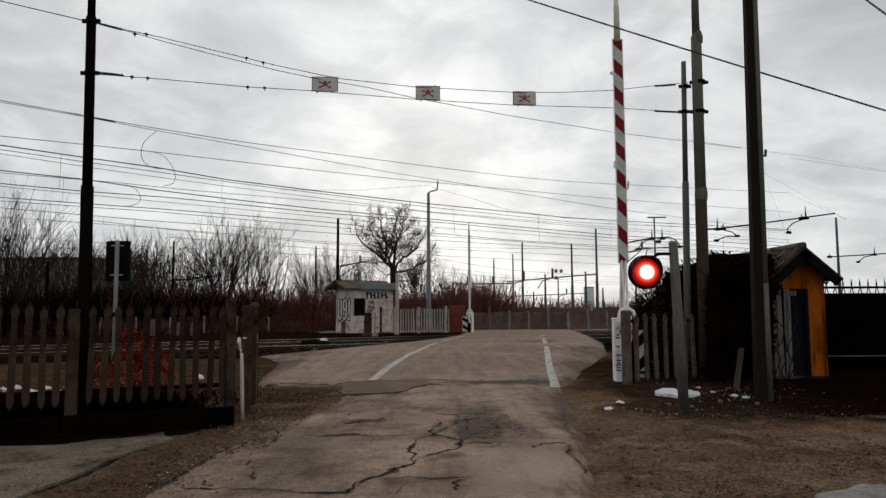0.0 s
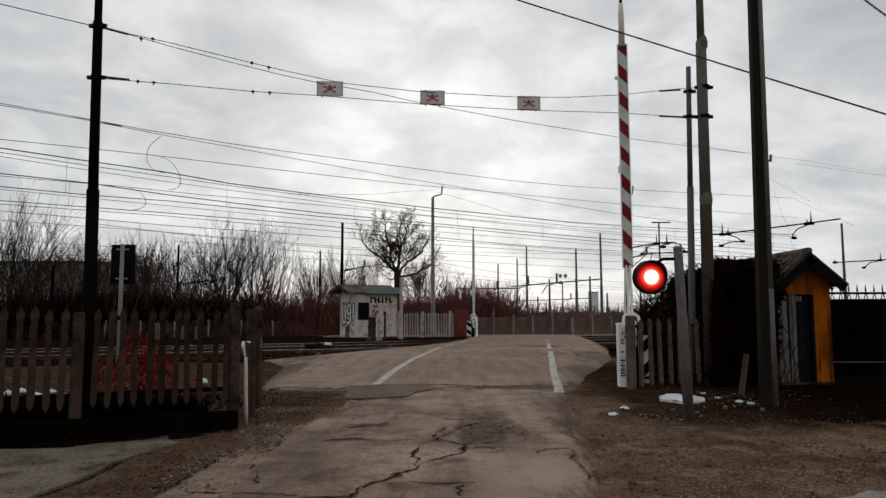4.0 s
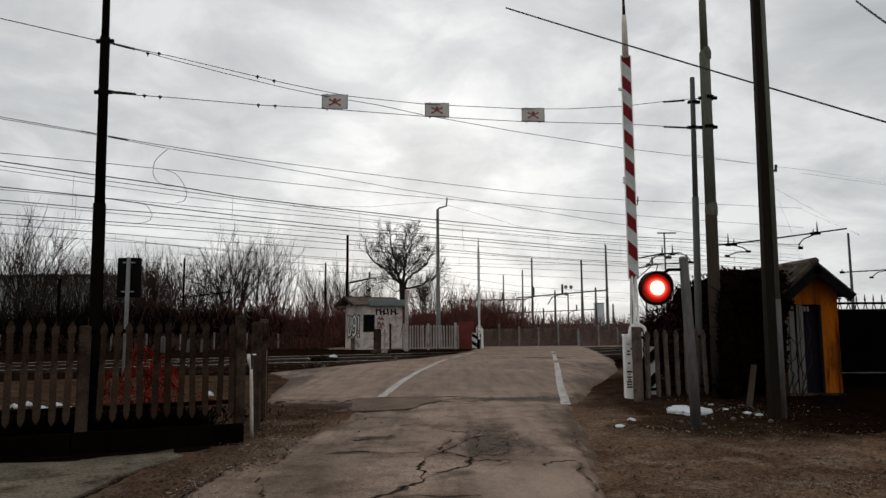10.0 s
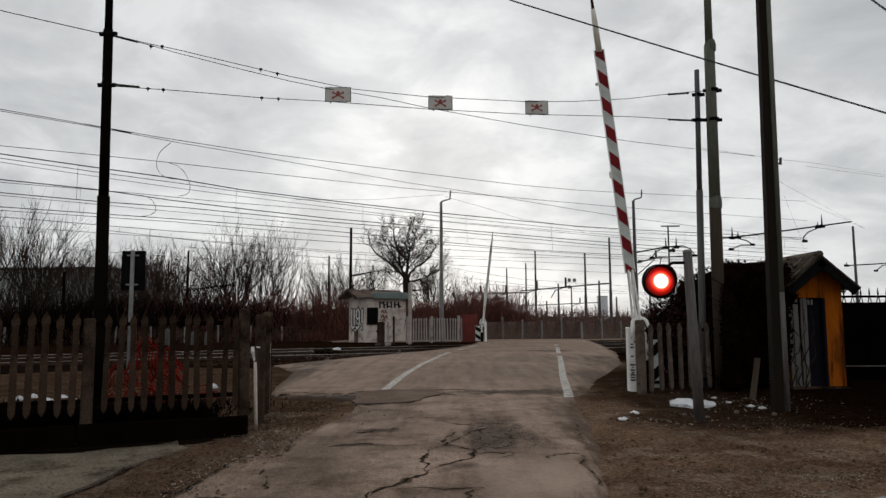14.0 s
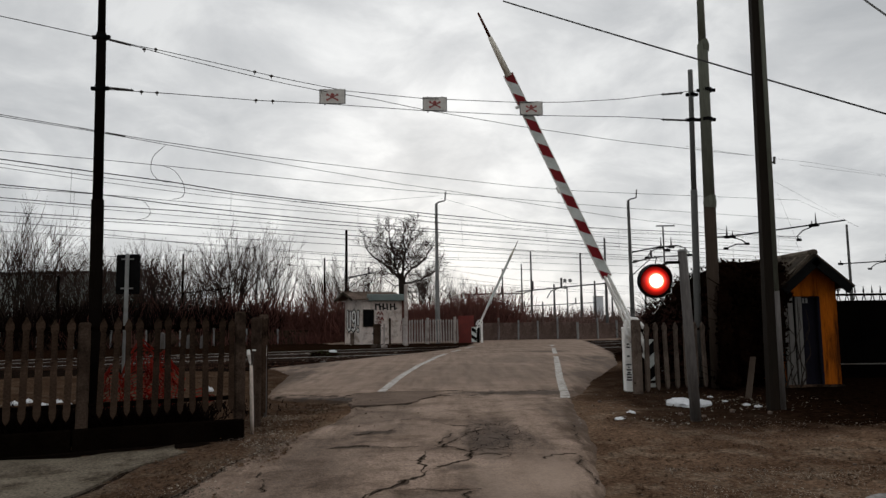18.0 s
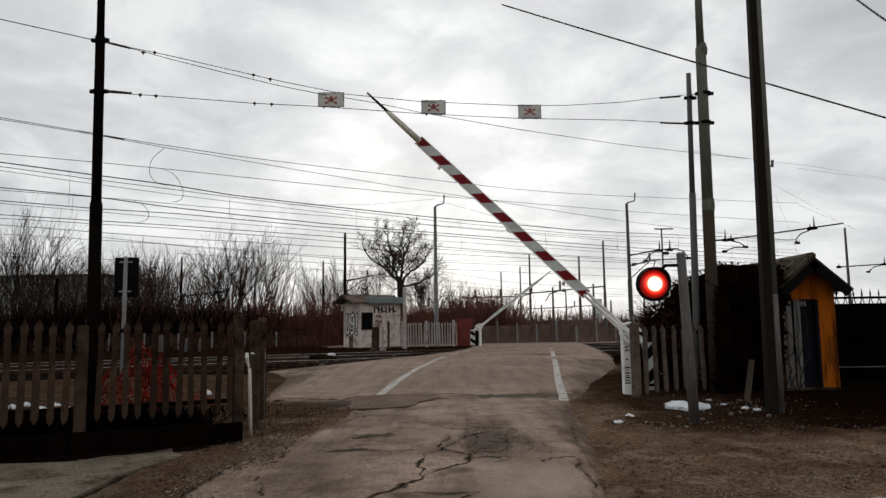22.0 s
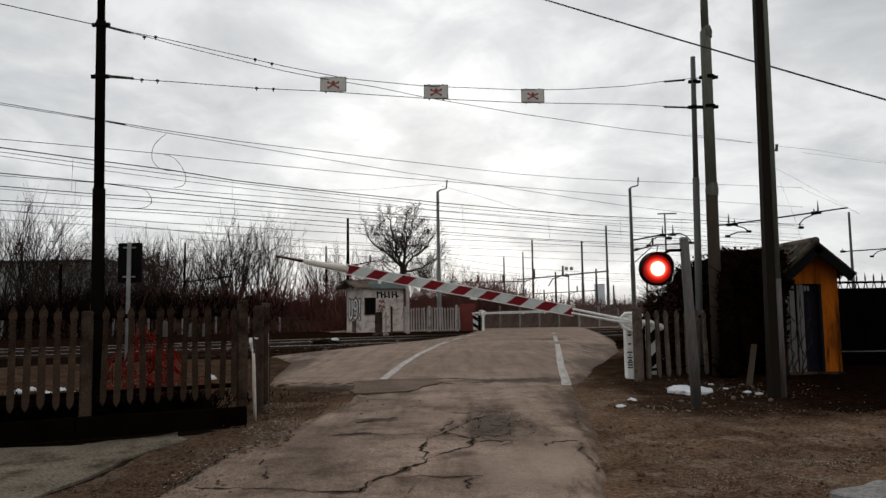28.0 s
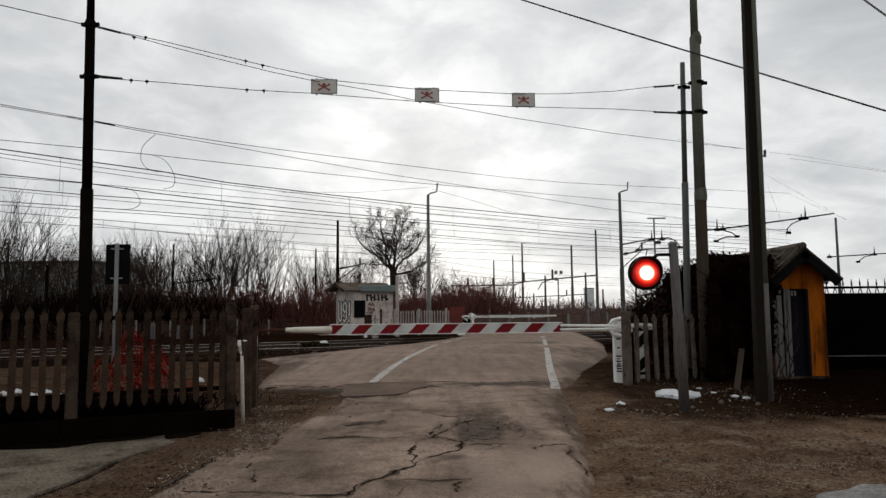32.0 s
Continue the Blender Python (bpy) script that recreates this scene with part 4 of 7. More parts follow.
wire([(26.46, 54.93, 11.13), (28.07, 56.14, 8.27), (28.71, 56.65, 6.67), (29.05, 56.9, 6.03)], 0.00736)
wire(sag((1.19, 14, 8.16), (7.76, 11, 4.48), 0.02), 0.016, "single heavy service cable slung between poles", "service cables", "service_cable")
wire(sag((7.39, 12, 7.25), (7.14, 10, 5.51), 0.02), 0.016, "single heavy service cable slung between poles", "service cables", "service_cable")
for pts in ([(-10.22, 24, 7.77), (-10.63, 24, 7.38), (-10.71, 24, 6.91), (-10.54, 24, 6.61), (-10.26, 24, 6.46), (-9.93, 24, 6.42)],
            [(-10.7, 25, 7.25), (-10.32, 25, 7.1), (-10.04, 25, 6.78), (-9.88, 25, 6.39), (-9.95, 25, 6.08), (-10.29, 25, 5.99)],
            [(-12.64, 27, 6.41), (-12.23, 27, 6.23), (-12.02, 27, 5.84), (-12.21, 27, 5.61), (-12.7, 27, 5.52)]):
    wire(eased(pts), 0.011, "slack curled jumper wire between overhead lines", "jumper wires", "jumper_wire")

# ---- pole and its span wires with warning plates across the road ----
def pole(name, base, top, radii, mat, label, category="pole", group="", n=10, low=None):
    """A round pole in telescoped sections: radii is a list of (fraction, radius)."""
    t = thing(name, (base[0], base[1], level(base[0], base[1])), label, category, group)
    base = (base[0], base[1], level(base[0], base[1]) - 0.15)
    for (f0, r0, r1), f1 in zip(radii, [q[0] for q in radii[1:]] + [1.0]):
        part("shaft", Shape().tube([lerp(base, top, f0), lerp(base, top, (f0 + f1) / 2), lerp(base, top, f1)], [r0, (r0 + r1) / 2, r1], n), low if low and f0 == 0 else mat, t, smooth=True)
    return t


def clamp_ring(t, at, r, mat=None, arm=None):
    s = Shape().tube([Vector(at) - Vector((0, 0, 0.035)), Vector(at) + Vector((0, 0, 0.035))], r, 10)
    for sgn in (-1, 1):
        s.box(Vector(at) + Vector((sgn * (r + 0.025), 0, 0)), (0.07, 0.05, 0.06))
    part("clamp", s, mat or M_BLACK, t)


left_pole = pole("span_pole", (-5.87, 11.3, -0.05), (-5.99, 11.3, 7.63), [(0, 0.105, 0.103), (0.47, 0.085, 0.08), (0.845, 0.066, 0.062)], M_POLE_DARK, "tall dark steel pole carrying span wires, behind the fence", "pole", "poles by the crossing")
for p in ((-5.97, 11.3, 6.35), (-5.96, 11.3, 5.44)):
    clamp_ring(left_pole, p, 0.09)
thin_pole = pole("span_pole", (4.95, 14, -0.11), (5.08, 14, 6.57), [(0, 0.07, 0.068), (0.62, 0.055, 0.05)], M_MAST, "slim dark steel pole holding the span wires", "pole", "poles by the crossing")
for p in ((5.09, 14, 6.04), (5.06, 14, 5.5)):
    clamp_ring(thin_pole, p, 0.065)
mid_pole = pole("tubular_pole", (5.23, 13.8, 0.11), (5.3, 13.8, 9.06), [(0, 0.122, 0.118), (0.41, 0.112, 0.106), (0.78, 0.080, 0.066)], M_POLE_GREEN, "tall stepped grey-green tubular steel pole", "pole", "poles by the crossing", 14, M_POLE_BROWN)
part("collar", Shape().tube([(5.307, 13.8, 7.14), (5.306, 13.8, 7.02), (5.305, 13.8, 6.90)], [0.084, 0.117, 0.110], 14), M_POLE_GREEN, mid_pole)
part("collar", Shape().tube([(5.270, 13.8, 3.86), (5.268, 13.8, 3.72), (5.267, 13.8, 3.60)], [0.115, 0.130, 0.122], 14), M_POLE_GREEN, mid_pole)
for p in ((5.31, 13.8, 6.06), (5.29, 13.8, 5.44)):
    clamp_ring(mid_pole, p, 0.126)


def right_pole():
    b, t = Vector((4.86, 10.65, -0.02)), Vector((4.94, 10.65, 6.94))
    th = thing("square_pole", (b.x, b.y, 0), "tall dark green square steel pole with a pale conduit", "pole", "poles by the crossing")
    s = Shape()
    b.z = -0.1
    prof = [(-1, -1), (1, -1), (1, 1), (-1, 1)]
    verts = [tuple(p + Vector((u * w, v * w, 0))) for p, w in ((b, 0.074), (t, 0.056)) for u, v in prof]
    s.add(verts, [(0, 1, 5, 4), (1, 2, 6, 5), (2, 3, 7, 6), (3, 0, 4, 7), (4, 5, 6, 7)])
    part("shaft", s, M_POLE_SHADE, th)
    o0, o1 = Vector((0.118, -0.06, 0)), Vector((0.092, -0.05, 0))
    part("conduit", Shape().tube([b + o0, lerp(b, t, 0.27) + o0 * 0.9], [0.048, 0.046], 8), M_POST, th, "pale grey conduit pipe", True)
    part("conduit", Shape().tube([lerp(b, t, 0.27) + o0 * 0.9, t + o1], [0.044, 0.04], 8), M_POLE_GREEN, th, "grey-green conduit pipe", True)
    br = Shape().tube([(4.95, 10.6, 3.81), (5.09, 10.6, 3.81)], 0.012, 6)
    br.tube([(5.03, 10.6, 3.79), (5.03, 10.6, 3.88)], 0.014, 6).tube([(5.08, 10.6, 3.79), (5.09, 10.6, 3.9)], 0.02, 6)
    part("insulator_bracket", br, M_INSUL, th)


right_pole()

A_UP, A_LO = (-5.97, 11.3, 6.33), (-5.96, 11.3, 5.43)
SPAN = [  # the upper and the lower line across the road
    ([A_UP, (-4.85, 11.51, 6.14), (-3.95, 11.81, 6.0), (-3.01, 12.1, 5.85), (-1.94, 12.42, 5.71), (-0.51, 12.82, 5.67), (1.42, 13.33, 5.72), (2.4, 13.58, 5.79), (3.57, 13.75, 5.89), (4.44, 13.9, 6.03), (5.02, 14, 6.11)], 0.007),
    ([A_LO, (-4.82, 11.51, 5.40), (-3.47, 11.95, 5.40), (-2.41, 12.3, 5.44), (-0.51, 12.82, 5.43), (1.41, 13.33, 5.46), (3.56, 13.7, 5.5), (4.43, 13.9, 5.5), (5, 14, 5.5)], 0.007),
    ([A_UP, (-5.28, 11.36, 6.17), (-4.85, 11.51, 6.08), (-3.95, 11.81, 5.92), (-3.01, 12.1, 5.76), (-2.39, 12.29, 5.68), (-1.4, 12.65, 5.61), (-0.52, 13.2, 5.57), (1.39, 14, 5.44), (4.14, 16, 5.58), (8.85, 20, 6.13)], 0.007),
    ([(-7.77, 10.8, 6.62), A_UP], 0.0085),
    ([(5.02, 14, 6.11), (5.31, 13.8, 6.06)], 0.0085),
    ([(5, 14, 5.5), (5.29, 13.8, 5.44)], 0.0085),
]
for pts, r in SPAN:
    wire(pts, r, "span wire of the height warning line across the road", "span wires", "span_wire")


def insulator(a, b, name="strain_insulator"):
    a, b = Vector(a), Vector(b)
    t = thing(name, (a + b) / 2, "small dark strain insulator on a span wire", "insulator", "insulators on the span wires")
    d = (b - a)
    part("rod", Shape().tube([a, lerp(a, b, 0.2), lerp(a, b, 0.8), b], [0.010, 0.02, 0.02, 0.010], 6), M_INSUL, t)
    for f in (0.08, 0.92):
        part("disc", Shape().tube([a + d * (f - 0.05), a + d * f, a + d * (f + 0.05)], [0.012, 0.029, 0.012], 8), M_INSUL, t)


for a, b in (((-5.80, 11.21, 6.27), (-5.45, 11.33, 6.21)), ((-5.78, 11.22, 5.42), (-5.40, 11.34, 5.41)), ((4.42, 13.9, 6.02), (4.9, 14, 6.08)), ((4.4, 13.9, 5.49), (4.98, 14, 5.49)),
             ((-13.57, 24.24, 8.56), (-13.14, 24.53, 8.53)), ((-12.8, 24.76, 8.5), (-12.22, 25.15, 8.44))):
    insulator(a, b)


for p in ((-5.25, 11.37, 6.15), (-5.08, 11.43, 6.17), (-3.5, 11.95, 5.93), (-3.22, 12.04, 5.88), (-5.3, 11.42, 5.412), (-5.05, 11.468, 5.406), (-3.47, 11.95, 5.40), (-3.19, 12.04, 5.41)):
    t = thing("wire_clamp", p, "small dark clamp on a span wire", "clamp", "clamps on the span wires")
    part("jaw", Shape().tube([Vector(p) - Vector((0.03, 0, 0)), Vector(p), Vector(p) + Vector((0.03, 0, 0))], [0.012, 0.03, 0.012], 8), M_INSUL, t)
    part("bolt", Shape().tube([Vector(p) - Vector((0, 0, 0.05)), Vector(p)], 0.009, 6), M_INSUL, t)


def warning_plate(c, w, h, turn):
    c = Vector(c)
    t = thing("warning_plate", c, "white enamel plate with a faded red warning emblem", "sign", "warning plates over the road", rz=turn)
    part("plate", Shape().box((0, 0, 0), (w, 0.012, h), None, 0.004), M_SIGN_WHITE, t, local=True)
    part("rim", Shape().box((0, 0.004, h / 2 - 0.008), (w + 0.012, 0.02, 0.016)).box((0, 0.004, -h / 2 + 0.008), (w + 0.012, 0.02, 0.016)).box((-w / 2, 0.004, 0), (0.016, 0.02, h)).box((w / 2, 0.004, 0), (0.016, 0.02, h)), M_GALV, t, local=True)
    for a in (28, -28):
        part("emblem_bar", Shape().box((0, -0.009, -0.015), (0.19, 0.004, 0.026), pose(0, 0, 0, 0, a, 0)).box((0.105 * math.cos(math.radians(a)), -0.009, -0.015 - 0.105 * math.sin(math.radians(a))), (0.035, 0.004, 0.04)).box((-0.105 * math.cos(math.radians(a)), -0.009, -0.015 + 0.105 * math.sin(math.radians(a))), (0.035, 0.004, 0.04)), M_SIGN_RED, t, local=True)
    part("emblem_disc", Shape().tube([(0, -0.014, 0.03), (0, -0.010, 0.03)], 0.034, 10), M_SIGN_RED, t, local=True)
    for sx in (-0.6, 0.6):
        part("hanger", Shape().box((sx * w / 2, 0.01, h / 2 + 0.0), (0.02, 0.012, 0.03)).box((sx * w / 2, 0.01, -h / 2 - 0.0), (0.03, 0.012, 0.05)), M_GALV, t, local=True)


warning_plate((-2.16, 12.35, 5.58), 0.465, 0.275, 3)
warning_plate((-0.27, 12.9, 5.58), 0.455, 0.275, 3)
warning_plate((1.65, 13.4, 5.62), 0.445, 0.275, 3)


# ---- concrete picket fences ----
def picket_mesh(name, h, w, mat, pointed_foot=True):
    """A cast concrete picket: slim body, spade head with a point, point at the foot."""
    k = w / 2
    o = [(-k * 0.85, 0.06), (0, 0.0), (k * 0.85, 0.06), (k, 0.12), (k * 0.82, h - 0.24), (k * 0.82, h - 0.17), (k * 1.15, h - 0.13), (k * 1.1, h - 0.08), (0, h), (-k * 1.1, h - 0.08), (-k * 1.15, h - 0.13), (-k * 0.82, h - 0.17), (-k * 0.82, h - 0.24), (-k, 0.12)]
    return Shape().slab(o, (0, 0, 0), (1, 0, 0), (0, 0, 1), 0.045).mesh(name, mat)


def picket_fence(a, b, top, foot, pitch, w, posts, mat, label, group="", slab_h=0.0, post_w=0.15, jitter=1.5, seed=0, lead=1.0, post_mat=None):
    """Pickets on two rails between posts (place, height), from a to b (x, y), behind a base slab; lead: first gap after a post, in pitches."""
    rnd = random.Random(seed)
    a, b = Vector(a), Vector(b)
    d = b - a
    t = thing("picket_fence", (a.x, a.y, level(a.x, a.y)), label, "fence", group, rz=math.degrees(math.atan2(d.y, d.x)))
    length = d.length
    shapes = [picket_mesh("picket", top - foot - cut, w * k, mat) for cut, k in ((0.0, 1.0), (0.012, 1.06), (0.035, 0.94), (0.02, 1.0))]
    for (q, _), end in zip(posts, [r[0] for r in posts[1:]] + [length]):
        x = q + pitch * lead
        while x < end - w * 0.9:
            piece("picket", rnd.choice(shapes), t, pose(x + rnd.uniform(-0.008, 0.008), -0.055, foot + rnd.uniform(-0.018, 0.012), rnd.uniform(-1, 1), rnd.uniform(-jitter, jitter), rnd.uniform(-3, 3)))
            x += pitch
    for zz in (foot + 0.16, top - 0.15):
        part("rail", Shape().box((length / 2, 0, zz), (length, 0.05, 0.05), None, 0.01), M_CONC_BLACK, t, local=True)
    for q, h in posts:
        part("post", Shape().box((q, 0.0, h / 2 - 0.05), (post_w, 0.14, h + 0.1), pose(0, 0, 0, 0, rnd.uniform(-0.6, 0.6), 0), 0.02), post_mat or mat, t, local=True)
    if slab_h:
        n = int(length / 1.87)
        for i in range(n):
            part("base_slab", Shape().box(((i + 0.5) * length / n, -0.125 + rnd.uniform(-0.012, 0.012), slab_h / 2 - 0.05), (length / n - 0.012, 0.08, slab_h + 0.1), pose(0, 0, 0, 0, rnd.uniform(-0.5, 0.5), 0), 0.012), M_CONC_BLACK, t, "near-black concrete base slab", local=True)
    return t


F_R = Vector((-2.62, 8.67))
F_L = Vector((-4.86, 7.66))
F_DIR = (F_L - F_R).normalized()
F_END = F_R + F_DIR * 7.5


picket_fence(F_END, F_R, 1.54, 0.35, 0.146, 0.072, [(0.1, 1.46), (2.05, 1.46), (3.925, 1.46), (5.71, 1.46), (7.45, 1.57)], M_CONC, "old grey concrete picket fence with pointed tops and pointed feet", "fences by the crossing", 0.26, 0.125, 1.5, 1, 1.2, M_CONC_POST)
picket_fence(F_R + Vector((-0.07, 0.79)), F_R + Vector((-0.33, 2.1)), 1.50, 0.1, 0.4, 0.06, [(0.0, 1.50), (1.3, 1.55)], M_CONC, "short return of concrete picket fence beside the road", "fences by the crossing", 0.0, 0.09, 2, 2, 1.0, M_CONC_POST)
picket_fence((3.34, 12.79), (5.2, 13.85), 1.33, 0.06, 0.258, 0.088, [(0.075, 1.38)], M_CONC_MID, "short run of grey concrete pickets beside the barrier", "fences by the crossing", 0.0, 0.15, 1.5, 3, 0.74)


def marker_post():
    b, t = Vector((-2.57, 8.92, 0)), Vector((-2.47, 8.45, 1.1))
    th = thing("marker_post", b, "slim white marker post with a forked head", "post")
    b.z -= 0.1
    neck = lerp(b, t, 0.84)
    part("shaft", Shape().tube([b, lerp(b, t, 0.3), lerp(b, t, 0.75), neck], [0.018, 0.024, 0.022, 0.018], 8), M_PLASTER, th, smooth=True)
    part("prong", Shape().tube([neck, neck + Vector((-0.016, 0, 0.05)), t + Vector((-0.028, 0, -0.05)), t + Vector((-0.030, 0, 0))], [0.012, 0.016, 0.023, 0.021], 8), M_WHITE, th, "bright white prong of the forked head")
    part("prong", Shape().tube([neck, neck + Vector((0.020, 0, 0.06)), t + Vector((0.030, 0, -0.01))], [0.014, 0.013, 0.012], 8), M_POST, th, "dull grey prong of the forked head")
    part("tab", Shape().tube([t + Vector((0.018, 0, -0.005)), t + Vector((0.06, 0, -0.008))], 0.008, 6), M_WHITE, th)


marker_post()


def roadside_post():
    x, y = -2.83, 10.44
    t = thing("roadside_post", (x, y, level(x, y)), "slim pale concrete post with a white tip at the verge", "post")
    part("shaft", Shape().tube([(x, y, -0.1), (x - 0.01, y, 0.92)], [0.032, 0.028], 8), M_POST, t, smooth=True)
    part("tip", Shape().tube([(x - 0.01, y, 0.92), (x - 0.01, y, 1.08)], [0.029, 0.027], 8), M_WHITE, t, "white painted tip", True)


roadside_post()


# ---- barriers ----
def barrier(at, z0, side, length, s0, s1, label, far=False):
    """A half barrier: cabinet, pivot, keyed arm. side -1 reaches to -x, +1 to +x."""
    x, y = at
    t = thing("crossing_barrier", (x, y, z0), label, "barrier", "barriers of the crossing", rz=0 if side < 0 else 180)
    h = 1.1
    # the cabinet stands under the arm's root, towards the road
    part("cabinet", Shape().box((-0.17, 0.0, 0.59), (0.14, 0.2, 1.26), None, 0.02), M_WHITE, t, "tall white painted drive cabinet", local=True)
    part("cabinet_cap", Shape().box((-0.17, 0.0, 1.235), (0.155, 0.22, 0.035), None, 0.012), M_WHITE, t, local=True)
    for k, (zz, w) in enumerate(((1.06, 0.03), (0.93, 0.05), (0.87, 0.07), (0.70, 0.05), (0.54, 0.1), (0.49, 0.03), (0.44, 0.09), (0.39, 0.06), (0.35, 0.1), (0.30, 0.09), (0.25, 0.1))):
        part("lettering_bar", Shape().box((-0.17, -0.102, zz), (w, 0.004, 0.028)), M_INK, t, local=True)
    part("lock", Shape().box((-0.12, -0.104, 0.98), (0.03, 0.012, 0.05), None, 0.004), M_GALV, t, local=True)
    part("stand", Shape().box((0.05, 0.02, 0.5), (0.16, 0.16, 1.05), None, 0.01), M_POLE_DARK, t, "dark inner stand", local=True)
    fy = 0.2 if far else -0.2
    bx, bw = (0.3, 0.30) if far else (0.21, 0.20)
    # grey board instead of white: its shade is put into the base colour
    b = part("striped_board", Shape().box((bx, fy, 0.57), (bw, 0.02, 0.9), None, 0.004), M_BOARD, t, "board with black diagonal stripes", local=True)
    for k in range(2):
        zz = 0.36 + k * 0.45
        part("stripe", Shape().slab([(-bw * 0.48, -0.2), (bw * 0.48, -0.02), (bw * 0.48, 0.2), (-bw * 0.48, 0.02)], (bx, fy * 1.07, zz), (1, 0, 0), (0, 0, 1), 0.006), M_BLACK, b, local=True)
    part("pivot_pin", Shape().tube([(0, -0.2, h), (0, 0.2, h)], 0.06, 12), M_GALV, t, local=True)
    root = Shape()
    for yy in (-0.15, 0.15):
        root.tube([(0.0, yy, 0), (-0.35, yy, 0.02), (-s0 - 0.05, yy * 0.25, 0.04)], [0.042, 0.026, 0.020], 8)
        root.tube([(0.0, yy, 0), (-0.35, yy, -0.04), (-s0 - 0.05, yy * 0.25, -0.04)], [0.042, 0.024, 0.018], 8)
        root.box((-0.05, yy, 0), (0.3, 0.035, 0.2), None, 0.03)
    me = root.mesh("arm", M_WHITE)
    arm_ob = new("arm", me)
    arm_ob.parent = t
    arm_ob.matrix_basis = pose(0, 0, h)
    hh = 0.102 if not far else 0.075
    part("board", Shape().box((-(s0 + s1) / 2, 0, 0), (s1 - s0, 0.045, 2 * hh), None, 0.008), M_BOARD, arm_ob, "white board with red slanted stripes", local=True)
    for zz in (hh - 0.006, -hh + 0.006):
        part("rim", Shape().box((-(s0 + s1) / 2, -0.004, zz), (s1 - s0 + 0.01, 0.05, 0.014), None, 0.003), M_WHITE, arm_ob, "bright white edge strip", local=True)
    period = (s1 - s0) / 8.08
    for k in range(9):
        b0 = s1 + 0.16 - k * period
        o = []
        for uu, v in ((b0, -hh + 0.014), (b0 - 0.27, -hh + 0.014), (b0 - 0.44, hh - 0.014), (b0 - 0.17, hh - 0.014)):
            o.append((-min(max(uu, s0 + 0.02), s1 - 0.02), v))
        part("red_stripe", Shape().slab(o, (0, -0.0245, 0), (1, 0, 0), (0, 0, 1), 0.007), M_RED, arm_ob, local=True)
    part("tip_tube", Shape().tube([(-s1 + 0.05, 0, 0), (-s1 - 0.45 * (length - s1), 0, 0.0), (-s1 - 0.6 * (length - s1), 0, 0)], [0.068, 0.056, 0.044], 8), M_CREAM, arm_ob, "yellowed white tip tube", True, True)
    part("whip", Shape().tube([(-s1 - 0.58 * (length - s1), 0, 0), (-length, 0, 0.0)], [0.033, 0.02], 6), M_BROWN_ROD, arm_ob, "thin red-brown tip rod", True, True)
    yoke = Shape().tube([(0.05, -0.17, 0.15), (-0.12, -0.17, 0.17), (-0.28, -0.15, 0.13), (-0.37, -0.13, 0.0), (-0.28, -0.15, -0.13), (-0.12, -0.17, -0.17), (0.05, -0.17, -0.15)], 0.034, 8)
    part("yoke", yoke, M_WHITE, arm_ob, "curved white yoke round the pivot", True, True)
    cw = Shape()
    for yy in (-0.15, 0.15):
        cw.tube([(0, yy, 0), (0.22, yy, 0.05), (0.42, yy, 0.0)], [0.055, 0.05, 0.045], 8)
    cw.tube([(0.42, -0.17, 0), (0.42, 0.17, 0)], 0.07, 10)
    part("counterweight", cw, M_WHITE, arm_ob, "white painted counterweight yoke", True, True)
    part("middle_clip", Shape().box((-(s0 + s1) / 2 + 0.3, 0, -hh - 0.01), (0.14, 0.06, 0.05), None, 0.01), M_WHITE, arm_ob, local=True)
    part("middle_clip", Shape().box((-(s1 - 0.7), 0, -hh - 0.02), (0.06, 0.05, 0.08), None, 0.01), M_WHITE, arm_ob, local=True)
    return arm_ob


near_arm = barrier((3.555, 13.46), -0.02, -1, 7.2, 1.23, 5.77, "red and white crossing barrier with white drive cabinet at the roadside")
far_arm = barrier((1.62, 41.8), -0.1, 1, 5.7, 1.2, 4.6, "distant red and white barrier across the tracks, beside a rust-red panel", True)


